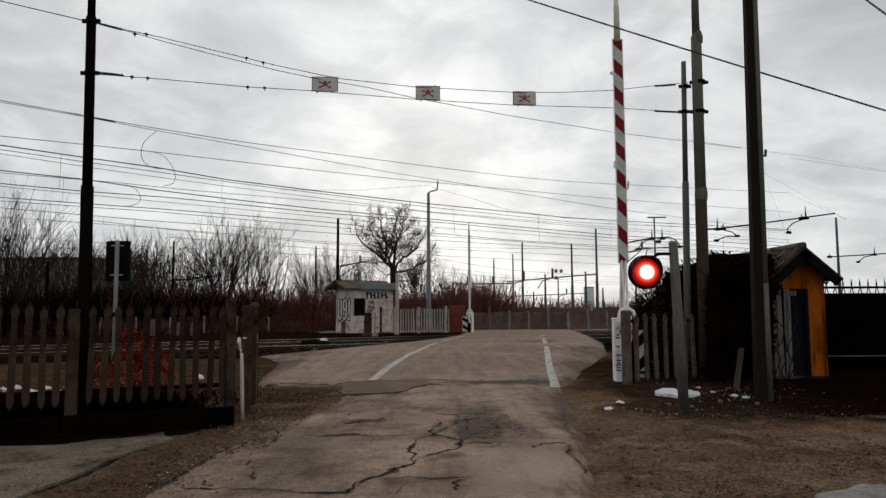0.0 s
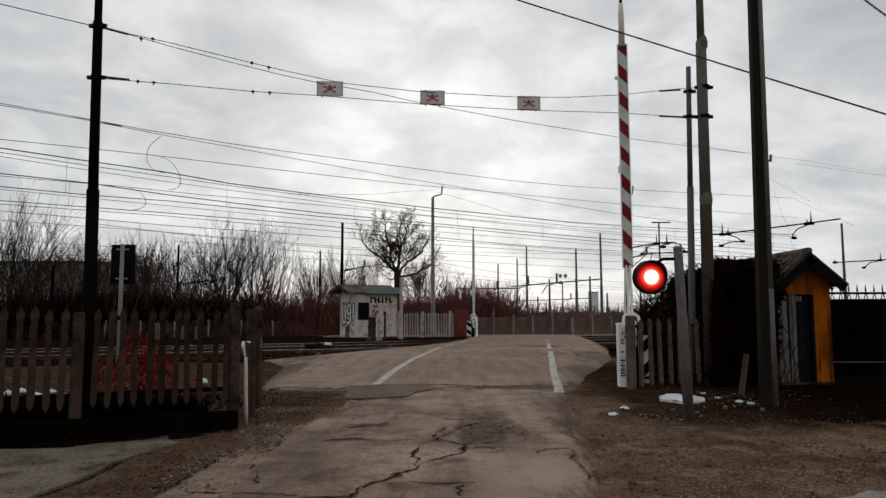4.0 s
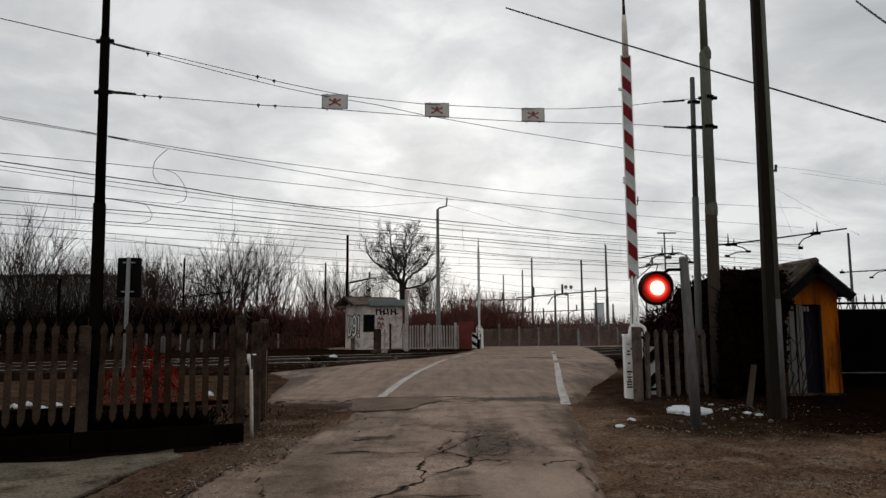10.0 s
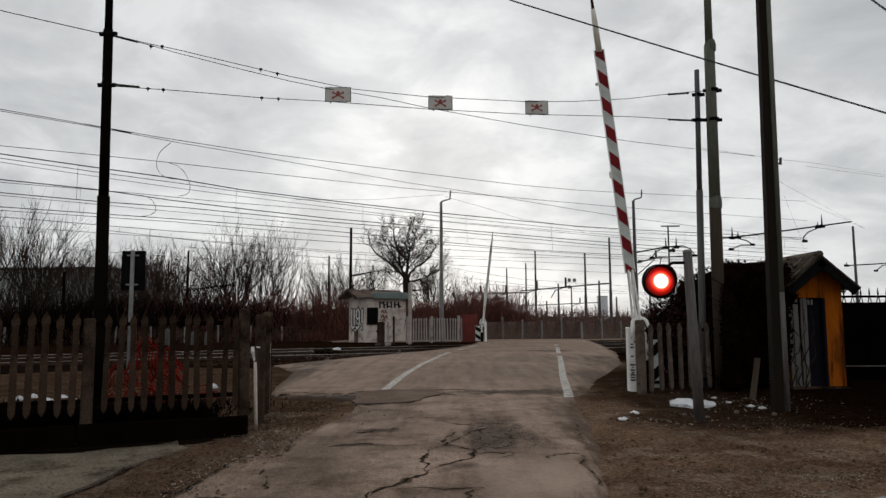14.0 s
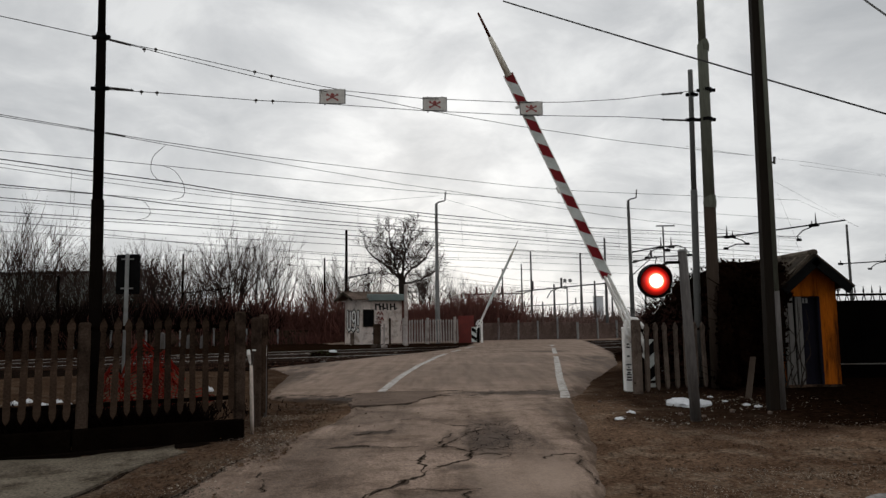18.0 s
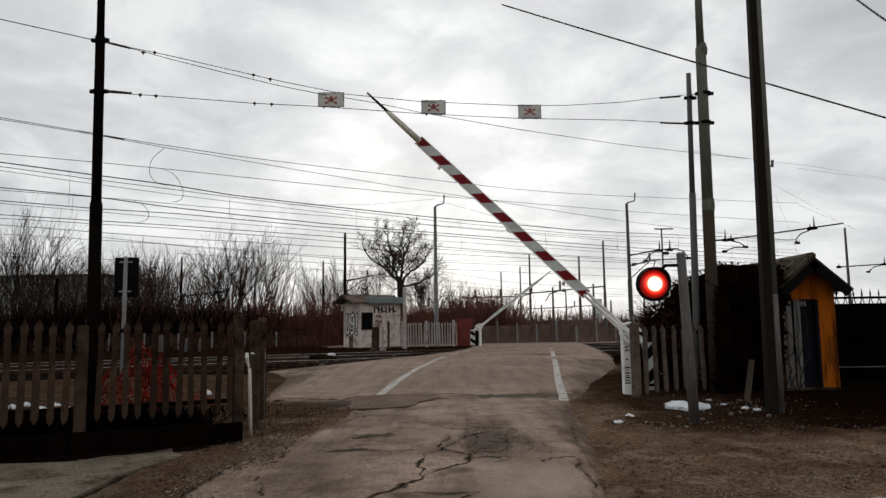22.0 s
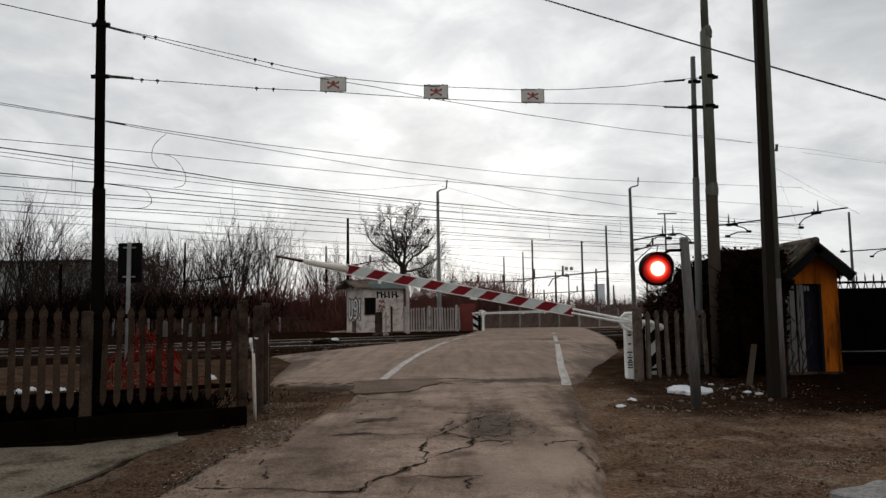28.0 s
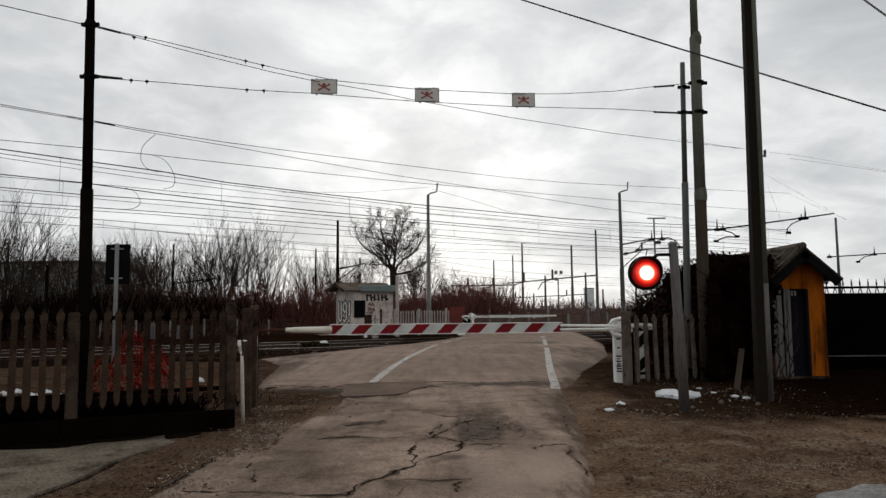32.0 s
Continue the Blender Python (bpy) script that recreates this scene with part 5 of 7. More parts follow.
# ---- road signal with its red light lit ----
def road_signal():
    b, t = Vector((3.33, 9.62, 0)), Vector((3.21, 9.5, 2.33))
    th = thing("road_signal", b, "leaning grey post with a lit red round signal lamp", "traffic light")
    b.z -= 0.1
    part("post", Shape().tube([b, lerp(b, t, 0.5), t], [0.072, 0.067, 0.061], 12), M_POST, th, smooth=True)
    part("cap", Shape().tube([t, t + Vector((0, 0, 0.03))], [0.07, 0.045], 12), M_GALV, th)
    c = Vector((2.78, 9.35, 1.92))
    part("bracket", Shape().tube([(3.2, 9.5, 2.18), (3, 9.5, 2.18), (2.88, 9.45, 2.11)], 0.022, 8), M_BLACK, th)
    part("backplate", Shape().tube([c + Vector((0, 0.05, 0)), c + Vector((0, 0.07, 0))], 0.235, 32), M_BLACK, th, "round black backing plate")
    part("housing", Shape().tube([c + Vector((0, 0.06, 0)), c + Vector((0, 0.2, 0)), c + Vector((0, 0.26, 0))], [0.17, 0.16, 0.09], 20), M_BLACK, th)
    hood = Shape()
    verts, m = [], 24
    for i in range(m + 1):
        a = math.radians(-10 + 200 * i / m)
        for r in (0.222, 0.212):
            for yy in (0.06, -0.02 - 0.12 * max(math.sin(a), 0)):
                verts.append(c + Vector((r * math.cos(a), yy, r * math.sin(a))))
    fs = []
    for i in range(m):
        k, q = i * 4, i * 4 + 4
        fs += [(k, q, q + 1, k + 1), (k + 2, k + 3, q + 3, q + 2), (k + 1, q + 1, q + 3, k + 3)]
    hood.add(verts, fs)
    part("hood", hood, M_BLACK, th, "black sun hood over the lens")
    lens = Shape().tube([c + Vector((0, 0.045, 0)), c + Vector((0, 0.01, 0)), c + Vector((0, -0.012, 0)), c + Vector((0, -0.028, 0)), c + Vector((0, -0.036, 0))], [0.2, 0.198, 0.165, 0.10, 0.02], 40)
    part("lens", lens, M_LENS, th, "glowing red lens, overbright in the middle", True)


road_signal()


# ---- bare trees ----
def branch(rnd, s, p, d, length, r, depth, twigs, kids, wander, up, sides, segs, fork=1.0, least=0.018):
    pts, radii = [p.copy()], [r]
    for i in range(segs):
        d = (d + Vector((rnd.gauss(0, wander), rnd.gauss(0, wander), rnd.gauss(0, wander) + up))).normalized()
        p = p + d * (length / segs)
        pts.append(p.copy())
        radii.append(r * (1 - 0.62 * (i + 1) / segs))
    s.tube(pts, radii, sides, False)
    if depth == 0:
        return
    for k in range(kids):
        f = rnd.uniform(0.3, 1.0) if k else 1.0
        i = min(int(f * segs), segs - 1)
        q = pts[i].lerp(pts[i + 1], f * segs - i)
        dd = (pts[i + 1] - pts[i]).normalized()
        side = dd.orthogonal().normalized()
        side.rotate(Matrix.Rotation(rnd.uniform(0, 2 * math.pi), 3, dd))
        nd = (dd * rnd.uniform(0.6, 1.0) + side * rnd.uniform(0.45, 0.95) * fork).normalized()
        branch(rnd, twigs if depth <= 2 else s, q, nd, length * rnd.uniform(0.55, 0.8), max(r * rnd.uniform(0.42, 0.62), least), depth - 1, twigs, kids, wander, up, 3 if depth <= 3 else 5, 3, fork, least)


def tree(base, height, seed, label, spread=0.7, trunk=0.35, depth=5, kids=4, stems=1, up=0.03, r0=None, name="bare_tree", wander=0.16, fork=1.0, least=0.018):
    rnd = random.Random(seed)
    base = Vector((base[0], base[1], level(base[0], base[1])))
    t = thing(name, base, label, "tree", "bare trees beyond the tracks")
    tr, cr = Shape(), Shape()
    r0 = r0 or height * 0.022
    for k in range(stems):
        d = Vector((rnd.gauss(0, 0.03 if stems == 1 else 0.28), rnd.gauss(0, 0.03 if stems == 1 else 0.28), 1)).normalized()
        p = base - Vector((0, 0, 0.2)) + Vector((rnd.gauss(0, 0.5), rnd.gauss(0, 0.5), 0)) * (stems > 1)
        h0 = height * trunk
        mid = p + d * (h0 * 0.5) + Vector((rnd.gauss(0, 0.05), rnd.gauss(0, 0.05), 0)) * h0
        top = p + d * h0
        tr.tube([p, mid, top], [r0 * 1.25, r0, r0 * 0.85], 8, False)
        n = kids + 1
        for j in range(n):
            a = 2 * math.pi * (j + rnd.uniform(-0.3, 0.3)) / n
            nd = Vector((math.cos(a) * spread, math.sin(a) * spread, rnd.uniform(0.6, 1.1))).normalized()
            branch(rnd, tr, top - d * rnd.uniform(0, h0 * 0.25), nd, height * (1 - trunk) * rnd.uniform(0.42, 0.58), r0 * rnd.uniform(0.45, 0.65), depth - 1, cr, kids, wander, up, 5, 4, fork, least)
        branch(rnd, tr, top, d, height * (1 - trunk) * 0.55, r0 * 0.7, depth - 1, cr, kids, wander, up, 5, 4, fork, least)
    tops = sorted(p[2] for p in cr.v)
    k = height / (tops[int(len(tops) * 0.985)] - base.z)
    for s in (tr, cr):
        s.v = [(base.x + (x - base.x) * k, base.y + (y - base.y) * k, base.z + (z - base.z) * k) for x, y, z in s.v]
    part("trunk", tr, M_BARK, t)
    part("crown", cr, M_TWIG, t, "crown of fine bare twigs")
    return t


def oak():
    """A short thick trunk that parts into crooked ascending limbs; each limb: radius, then (dx, dz) from the fork, and how far back it leans."""
    rnd = random.Random(44)
    base = Vector((-4.06, 56, level(-4.06, 56)))
    fork = base + Vector((0, 0, 4.75))
    t = thing("bare_tree", base, "broad bare oak with crooked ascending limbs", "tree", "bare trees beyond the tracks")
    tr, cr = Shape(), Shape()
    tr.tube([base - Vector((0, 0, 0.2)), base + Vector((0.06, 0, 2.4)), fork], [0.38, 0.30, 0.29], 9, False)
    for r, lean, line in ((0.15, 0.5, ((-0.45, 0.35), (-1.31, 1.2), (-2.47, 2.05), (-2.95, 2.85))), (0.17, -0.6, ((-0.3, 0.6), (-0.54, 1.25), (-0.69, 2.4), (-1.0, 3.55), (-1.31, 4.3))), (0.16, 0.3, ((0.1, 0.8), (0.15, 1.5), (0.31, 2.55), (0.15, 3.4), (0.3, 4.3))),
                          (0.10, -0.3, ((0.31, 2.0), (0.6, 2.9), (0.85, 3.75), (1.2, 4.1))), (0.15, 0.4, ((0.62, 0.7), (1.31, 1.25), (2.16, 2.05), (2.4, 2.75))), (0.12, -0.4, ((0.5, -0.3), (1.54, 0.0), (2.62, 0.55), (2.95, 1.0))),
                          (0.09, 0.8, ((-0.3, 0.3), (-1.0, 1.7), (-1.75, 2.9), (-1.9, 3.6))), (0.08, 0.9, ((0.3, 0.9), (1.1, 2.0), (1.55, 3.0), (1.75, 3.4))), (0.07, -0.8, ((-0.4, -0.5), (-1.3, -0.1), (-2.0, 0.7))), (0.07, 0.8, ((0.4, -1.0), (1.2, -0.9), (2.0, -0.4)))):
        pts = [fork - Vector((0, 0, 0.12))] + [fork + Vector((x, lean * x * 0.6 + lean * z * 0.25, z)) for x, z in line]
        pts = eased(pts, 3)
        n = len(pts)
        pts = [q + Vector((rnd.gauss(0, 0.05), rnd.gauss(0, 0.05), rnd.gauss(0, 0.04))) * (0 < i < n - 1) for i, q in enumerate(pts)]
        radii = [r * 0.82 * (1 - 0.75 * i / n) for i in range(n)]
        tr.tube(pts, radii, 6, False)
        for i in range(3, n):
            for k in range(2):
                d = (pts[i] - pts[i - 1]).normalized()
                side = Vector((rnd.gauss(0, 1), rnd.gauss(0, 0.8), rnd.gauss(0.35, 0.6))).normalized()
                branch(rnd, tr, pts[i], (d * 0.7 + side).normalized(), rnd.uniform(0.65, 1.05) * (1.15 - 0.3 * i / n), max(radii[i] * 0.5, 0.016), 2, cr, 5, 0.15, 0.07, 4, 3, 0.85, 0.0085)
    part("trunk", tr, M_BARK, t)
    part("crown", cr, M_TWIG, t, "crown of fine bare twigs")


oak()
for px, d, h, stems, label in [
    ((-30.36, 48), 9.0, 21, 3, "tall bare tree thick with fine twigs"),
    ((-36.47, 52), 10.5, 22, 2, "tall bare tree thick with fine twigs"),
    ((-35.58, 60), 7.4, 23, 2, "bare many-stemmed tree in the thicket"),
    ((-28.54, 58), 8.0, 24, 2, "bare many-stemmed tree in the thicket"),
    ((-28.07, 64), 8.0, 25, 1, "slender bare tree in the thicket"),
    ((-19.83, 55), 7.6, 26, 2, "bare many-stemmed tree in the thicket"),
    ((-18.03, 56), 8.9, 27, 3, "bare fan-shaped tree in the thicket"),
    ((-22.2, 49), 7.0, 36, 2, "dense bare bush standing above the thicket"),
    ((-20.5, 48.5), 6.6, 37, 2, "dense bare bush standing above the thicket"),
    ((-26.9, 49), 6.7, 38, 1, "dense bare bush standing above the thicket"),
    ((-15.46, 56), 8.7, 28, 2, "bare fan-shaped tree in the thicket"),
]:
    tree(px, d, h, label, 0.33, 0.10, 4, 3, stems + 2, 0.06, d * 0.0165, wander=0.04, fork=0.5, least=0.0145)
for px, d, h, stems, label in [
    ((-13.74, 70), 7.3, 29, 2, "slender bare tree in the thicket"),
    ((-11.83, 75), 8.3, 30, 2, "slender bare tree in the thicket"),
    ((-8.52, 72), 7.0, 31, 2, "slender bare tree in the thicket"),
    ((0.05, 66), 5.2, 32, 2, "small reddish bare tree behind the fence"),
    ((-35.35, 66), 8.4, 33, 1, "slender bare tree in the thicket"),
    ((-27.83, 70), 6.6, 34, 1, "slender bare tree in the thicket"),
    ((-2.24, 62), 6.2, 35, 2, "slender bare tree in the thicket"),
]:
    tree(px, d, h, label, 0.33, 0.10, 4, 3, stems + 2, 0.06, d * 0.0165, wander=0.04, fork=0.5, least=0.0145)


def thicket(name, centre_line, depth, count, h0, h1, mat, label, seed, r=0.014, lean=0.22):
    """Dead stems standing thick along a line."""
    rnd, s = random.Random(seed), Shape()
    for k in range(count):
        f = rnd.random() * (len(centre_line) - 1)
        i = min(int(f), len(centre_line) - 2)
        p = lerp((*centre_line[i], 0), (*centre_line[i + 1], 0), f - i) + Vector((rnd.gauss(0, depth), rnd.gauss(0, depth), 0))
        p.z = level(p.x, p.y) - 0.1
        h = rnd.uniform(h0, h1) * (0.75 + 0.5 * noise.noise((p.x * 0.15, p.y * 0.15, seed)) + 0.25)
        d = Vector((rnd.gauss(0, lean), rnd.gauss(0, lean), 1)).normalized()
        q = p + d * h * 0.55 + Vector((rnd.gauss(0, 0.12), rnd.gauss(0, 0.12), 0)) * h
        e = q + (d + Vector((rnd.gauss(0, 0.3), rnd.gauss(0, 0.3), 0))).normalized() * h * 0.45
        s.tube([p, q, e], [r * 1.3, r, r * 0.4], 3, False)
        for j in range(2):
            m = p.lerp(q, rnd.uniform(0.3, 1))
            s.tube([m, m + Vector((rnd.gauss(0, 0.3), rnd.gauss(0, 0.3), rnd.uniform(0.2, 0.7))) * h * 0.4], [r * 0.7, r * 0.3], 3, False)
    ob = whole(name, s, mat, label, "thicket", kind="stuff")
    return ob


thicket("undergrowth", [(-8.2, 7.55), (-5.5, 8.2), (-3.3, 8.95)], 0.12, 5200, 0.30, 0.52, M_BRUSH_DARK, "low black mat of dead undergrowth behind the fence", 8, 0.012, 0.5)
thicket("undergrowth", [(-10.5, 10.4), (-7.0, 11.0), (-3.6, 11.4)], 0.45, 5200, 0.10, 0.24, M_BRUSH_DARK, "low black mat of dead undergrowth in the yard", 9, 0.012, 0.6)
thicket("thicket", [(-55, 38), (-30, 46), (-19, 49)], 2.3, 3600, 1.8, 4.2, M_BRUSH_GREY, "dense dead grey-brown undergrowth beyond the tracks", 1, 0.02)
thicket("thicket", [(-21, 48), (-14, 51), (-6, 56)], 2.3, 2700, 1.7, 3.9, M_BRUSH, "dense dead red-brown undergrowth beyond the tracks", 11, 0.02)
thicket("thicket", [(-48, 34), (-30, 41), (-17, 45), (-8.5, 47)], 1.0, 2600, 0.5, 1.7, M_BRUSH, "low dead brown undergrowth beyond the tracks", 2, 0.02, 0.4)
thicket("thicket", [(-6, 50), (-0.5, 51), (3.0, 54)], 1.6, 4600, 1.5, 3.3, M_TWIG_RED, "reddish bare shoots behind the fence", 3, 0.018)
thicket("thicket", [(3, 70), (15, 74), (30, 80), (48, 95)], 4, 3000, 1.0, 2.9, M_SCRUB_FAR, "distant brown scrub along the yard", 4, 0.03)
thicket("thicket", [(-160, 90), (-60, 120), (30, 170), (160, 190)], 8, 1500, 1.5, 4.5, M_BRUSH, "far belt of bare winter scrub", 5, 0.07)
thicket("thicket", [(-24.5, 46), (-20.5, 46), (-17, 46.5), (-13.5, 47.5)], 0.9, 2400, 1.5, 3.1, M_BRUSH_DARK, "dark tangled undergrowth under the bare trees", 16, 0.022, 0.3)
thicket("thicket", [(-48, 36), (-36, 40), (-28, 42.6), (-24, 43.8), (-21, 45)], 1.4, 4600, 1.4, 3.0, M_BRUSH_DARK, "dense dark matted undergrowth with ivy beyond the tracks", 6, 0.03, 0.35)


# ---- the whitewashed trackside hut ----
def white_hut():
    o = Vector((-5.6, 42.61, -0.09))
    t = thing("trackside_hut", o, "small whitewashed trackside hut with graffiti and a teal canopy", "hut", rz=35)
    L, W_, H = 2.9, 2.3, 2.78
    # x along the long side, y back along the gable
    walls = Shape().box((L / 2, 0.06, H / 2 - 0.1), (L, 0.12, H + 0.2)).box((L / 2, W_ - 0.06, H / 2 - 0.1), (L, 0.12, H + 0.2)).box((L - 0.06, W_ / 2, H / 2 - 0.1), (0.12, W_ - 0.24, H + 0.2))
    part("wall", walls, M_PLASTER, t, local=True)
    g = Shape().slab([(0.12, -0.2), (W_ - 0.12, -0.2), (W_ - 0.12, H), (W_ / 2, H + 0.42), (0.12, H)], (0.06, 0, 0), (0, 1, 0), (0, 0, 1), 0.12)
    part("gable_wall", g, M_PLASTER, t, local=True)
    roof = Shape()
    for sgn in (-1, 1):
        a = math.degrees(math.atan2(0.42, W_ / 2))
        roof.box((L / 2 - 0.25, W_ / 2 + sgn * (W_ / 4 + 0.06), H + 0.25 - 0.01), (L + 0.9, W_ / 2 / math.cos(math.radians(a)) + 0.3, 0.07), pose(0, 0, 0, -sgn * a, 0, 0))
    part("roof", roof, M_ROOF_BROWN, t, "brown weathered gable roof", local=True)
    part("bargeboard", Shape().box((-0.7, W_ * 0.25 - 0.05, H + 0.2), (0.03, W_ / 2 + 0.25, 0.16), pose(0, 0, 0, 21, 0, 0)).box((-0.7, W_ * 0.75 + 0.05, H + 0.2), (0.03, W_ / 2 + 0.25, 0.16), pose(0, 0, 0, -21, 0, 0)), M_ROOF, t, local=True)
    part("canopy", Shape().box((L * 0.58, -0.2, H + 0.12), (L * 0.88, 0.6, 0.42), None, 0.03), M_TEAL, t, "teal blue canopy box along the eaves", local=True)
    w = part("window", Shape().box((0.47, -0.005, 1.62), (0.7, 0.03, 1.0), None, 0.01), M_BLACK, t, "dark broken window opening", local=True)
    part("window_frame", Shape().box((0.1, -0.02, 1.62), (0.05, 0.05, 1.0)).box((0.84, -0.02, 1.62), (0.05, 0.05, 1.0)).box((0.47, -0.02, 2.14), (0.79, 0.05, 0.05)).box((0.47, -0.02, 1.1), (0.79, 0.06, 0.05)), M_ROOF, w, local=True)
    rnd = random.Random(8)

    def stroke(pts, face, r, mat, label="", out=0.009):
        s = Shape()
        for (u0, v0), (u1, v1) in zip(pts, pts[1:]):
            c = ((u0 + u1) / 2, (v0 + v1) / 2)
            d = math.hypot(u1 - u0, v1 - v0)
            a = math.degrees(math.atan2(v1 - v0, u1 - u0))
            if face == "gable":
                s.box((-out / 2, W_ - c[0], c[1]), (out, d + r * 0.8, r), pose(0, 0, 0, -a, 0, 0))
            else:
                s.box((c[0], -0.004, c[1]), (d + r * 0.8, 0.008, r), pose(0, 0, 0, 0, -a, 0))
        part("graffiti_stroke", s, mat, t, label, local=True)

    def bubble(line, w):
        """A bubble letter: black outline under a white fill."""
        stroke(line, "gable", w + 0.17, M_INK, "black spray-painted outline", 0.010)
        stroke(line, "gable", w, M_WHITE, "white spray-painted fill", 0.018)

    bubble([(0.40, 2.05), (0.36, 1.5), (0.42, 1.0), (0.56, 0.86), (0.74, 0.95), (0.82, 1.3), (0.80, 2.0)], 0.13)
    bubble([(1.45, 1.55), (1.2, 1.42), (1.04, 1.6), (1.08, 1.95), (1.3, 2.06), (1.47, 1.9), (1.50, 1.4), (1.42, 1.0), (1.2, 0.85), (1.02, 0.95)], 0.13)
    bubble([(1.86, 2.02), (1.84, 1.25)], 0.16)
    bubble([(1.83, 0.92), (1.83, 0.86)], 0.16)
    part("hatch", Shape().box((-0.02, W_ - 1.08, 0.34), (0.05, 0.5, 0.72), None, 0.008), M_ROOF_BROWN, t, "rust-brown boarded hatch", local=True)
    for u, v in ((1.1, 1.86), (1.32, 1.84), (1.12, 1.55), (1.36, 1.52), (1.2, 1.3)):
        stroke([(u, v), (u + 0.1, v + 0.14), (u + 0.18, v - 0.02)], "side", 0.075, M_RUST, "faded red spray-painted scrawl")
    for k in range(6):
        u = 1.0 + k * 0.27
        stroke([(u, 2.5), (u + 0.04 * (k % 2), 2.16)], "side", 0.11, M_INK, "black spray-painted bar")
        if k != 3:
            stroke([(u, 2.46 - 0.12 * (k % 3)), (u + 0.19, 2.45 - 0.11 * (k % 3))], "side", 0.085, M_INK, "black spray-painted bar")
    for k in range(10):
        u, v = 0.95 + rnd.random() * 0.5, 0.8 + rnd.random() * 0.95
        stroke([(u, v), (u + 0.12, v + rnd.uniform(-0.06, 0.06))], "side", 0.045, M_INK, "faint dark scrawl")
    stroke([(0.75, 0.7), (0.95, 0.45), (1.2, 0.5), (1.35, 0.65)], "side", 0.06, M_INK, "black spray-painted scrawl")


white_hut()


def small_post(name, a, top_z, r, mat, label, category, base=0.0, n=8):
    z = level(a[0], a[1])
    t = thing(name, (a[0], a[1], z), label, category)
    part("shaft", Shape().tube([(a[0], a[1], z - 0.1), (a[0], a[1], top_z)], r, n), mat, t)
    if base:
        part("foot", Shape().box((a[0], a[1], z + base * 0.2), (base, base, base * 0.5), None, 0.02), mat, t)
    return t


p = small_post("signal_post", (-3.65, 37), 1.2, 0.05, M_CONC_PALE, "short white post with a splayed foot near the hut", "post", 0.3)
p = small_post("steel_post", (-2.6, 39), 3.4, 0.1, M_CONC_PALE, "plain pale concrete post beside the hut", "post")
p = small_post("steel_post", (-3.43, 38), 1.5, 0.06, M_CONC, "thin dark post beside the hut", "post")
t = thing("relay_box", (*(-4.09, 37.5), -0.09), "grey-green trackside relay box", "box")
part("body", Shape().box((0, 0, 0.75), (0.38, 0.35, 1.1), None, 0.03), M_CONC, t, local=True)
part("base", Shape().box((0, 0, 0.08), (0.6, 0.5, 0.2), None, 0.03), M_CONC_MID, t, local=True)
picket_fence((-2.93, 41), (0.41, 42.5), 1.5, 0.05, 0.172, 0.085, [(0.06, 1.58), (1.6, 1.58), (3.4, 1.62)], M_CONC_PALE, "pale concrete picket fence beside the hut", "fences by the crossing", 0, 0.13, 1.5, 9)
t = thing("rust_red_panel", (*(0.87, 43), -0.1), "rust-red painted panel beside the distant barrier", "panel")
part("sheet", Shape().box((0, 0, 0.85), (0.9, 0.05, 1.7), None, 0.01), M_RUST, t, local=True)
part("edge_post", Shape().box((-0.46, 0, 0.85), (0.07, 0.08, 1.75), None, 0.01).box((0.46, 0, 0.85), (0.07, 0.08, 1.75), None, 0.01), M_RUST, t, local=True)


def panel_fence(a, b, h, bay, label, mat=None):
    a, b = Vector(a), Vector(b)
    d = b - a
    t = thing("panel_fence", (a.x, a.y, -0.1), label, "fence", "fences by the crossing", rz=math.degrees(math.atan2(d.y, d.x)))
    n = int(d.length / bay)
    me = Shape().box((0, 0, h / 2), (bay - 0.12, 0.06, h), None, 0.01).mesh("panel", mat or M_CONC_MID)
    posts = [Shape().box((0, -0.02, (h + k) / 2), (0.11, 0.14, h + k), None, 0.015).mesh("post", M_GALV) for k in (0.1, 0.34, 0.16)]
    for i in range(n):
        piece("panel", me, t, pose((i + 0.5) * bay, 0, 0))
        piece("post", posts[i % 3], t, pose(i * bay, 0, 0, 0, 0.8 * (i % 3) - 0.8, 0))


panel_fence((1.86, 47.5), (9.57, 47.5), 1.2, 1.35, "low weathered concrete panel fence beyond the crossing", M_FENCE_FAR)
panel_fence((8.18, 45), (21.98, 52), 1.1, 1.6, "low weathered concrete panel fence beyond the crossing", M_FENCE_FAR)
panel_fence((-40, 36), (-9, 46), 0.9, 2.0, "low dark fence lost in the undergrowth", M_CONC)


# ---- far left, beyond the tracks ----
def far_building():
    x0, x1, y, h = -62.0, -41.0, 80.0, 7.4
    t = thing("industrial_shed", (x0, y, -0.1), "long low grey-green industrial shed behind bare trees", "building")
    me = Shape().box((0, 0, h / 2), (1.72, 0.2, h), None, 0.02).mesh("wall_panel", M_FAR_WALL)
    for i in range(12):
        piece("wall_panel", me, t, pose((i + 0.5) * (x1 - x0) / 12, 0, 0))
    part("wall", Shape().box(((x1 - x0) / 2, 5.2, h / 2 - 0.1), (x1 - x0, 10, h)), M_FAR_WALL, t, local=True)
    part("roof", Shape().box(((x1 - x0) / 2, 5.0, h + 0.12), (x1 - x0 + 0.6, 11, 0.3), None, 0.05), M_MAST, t, "flat grey roof edge", local=True)


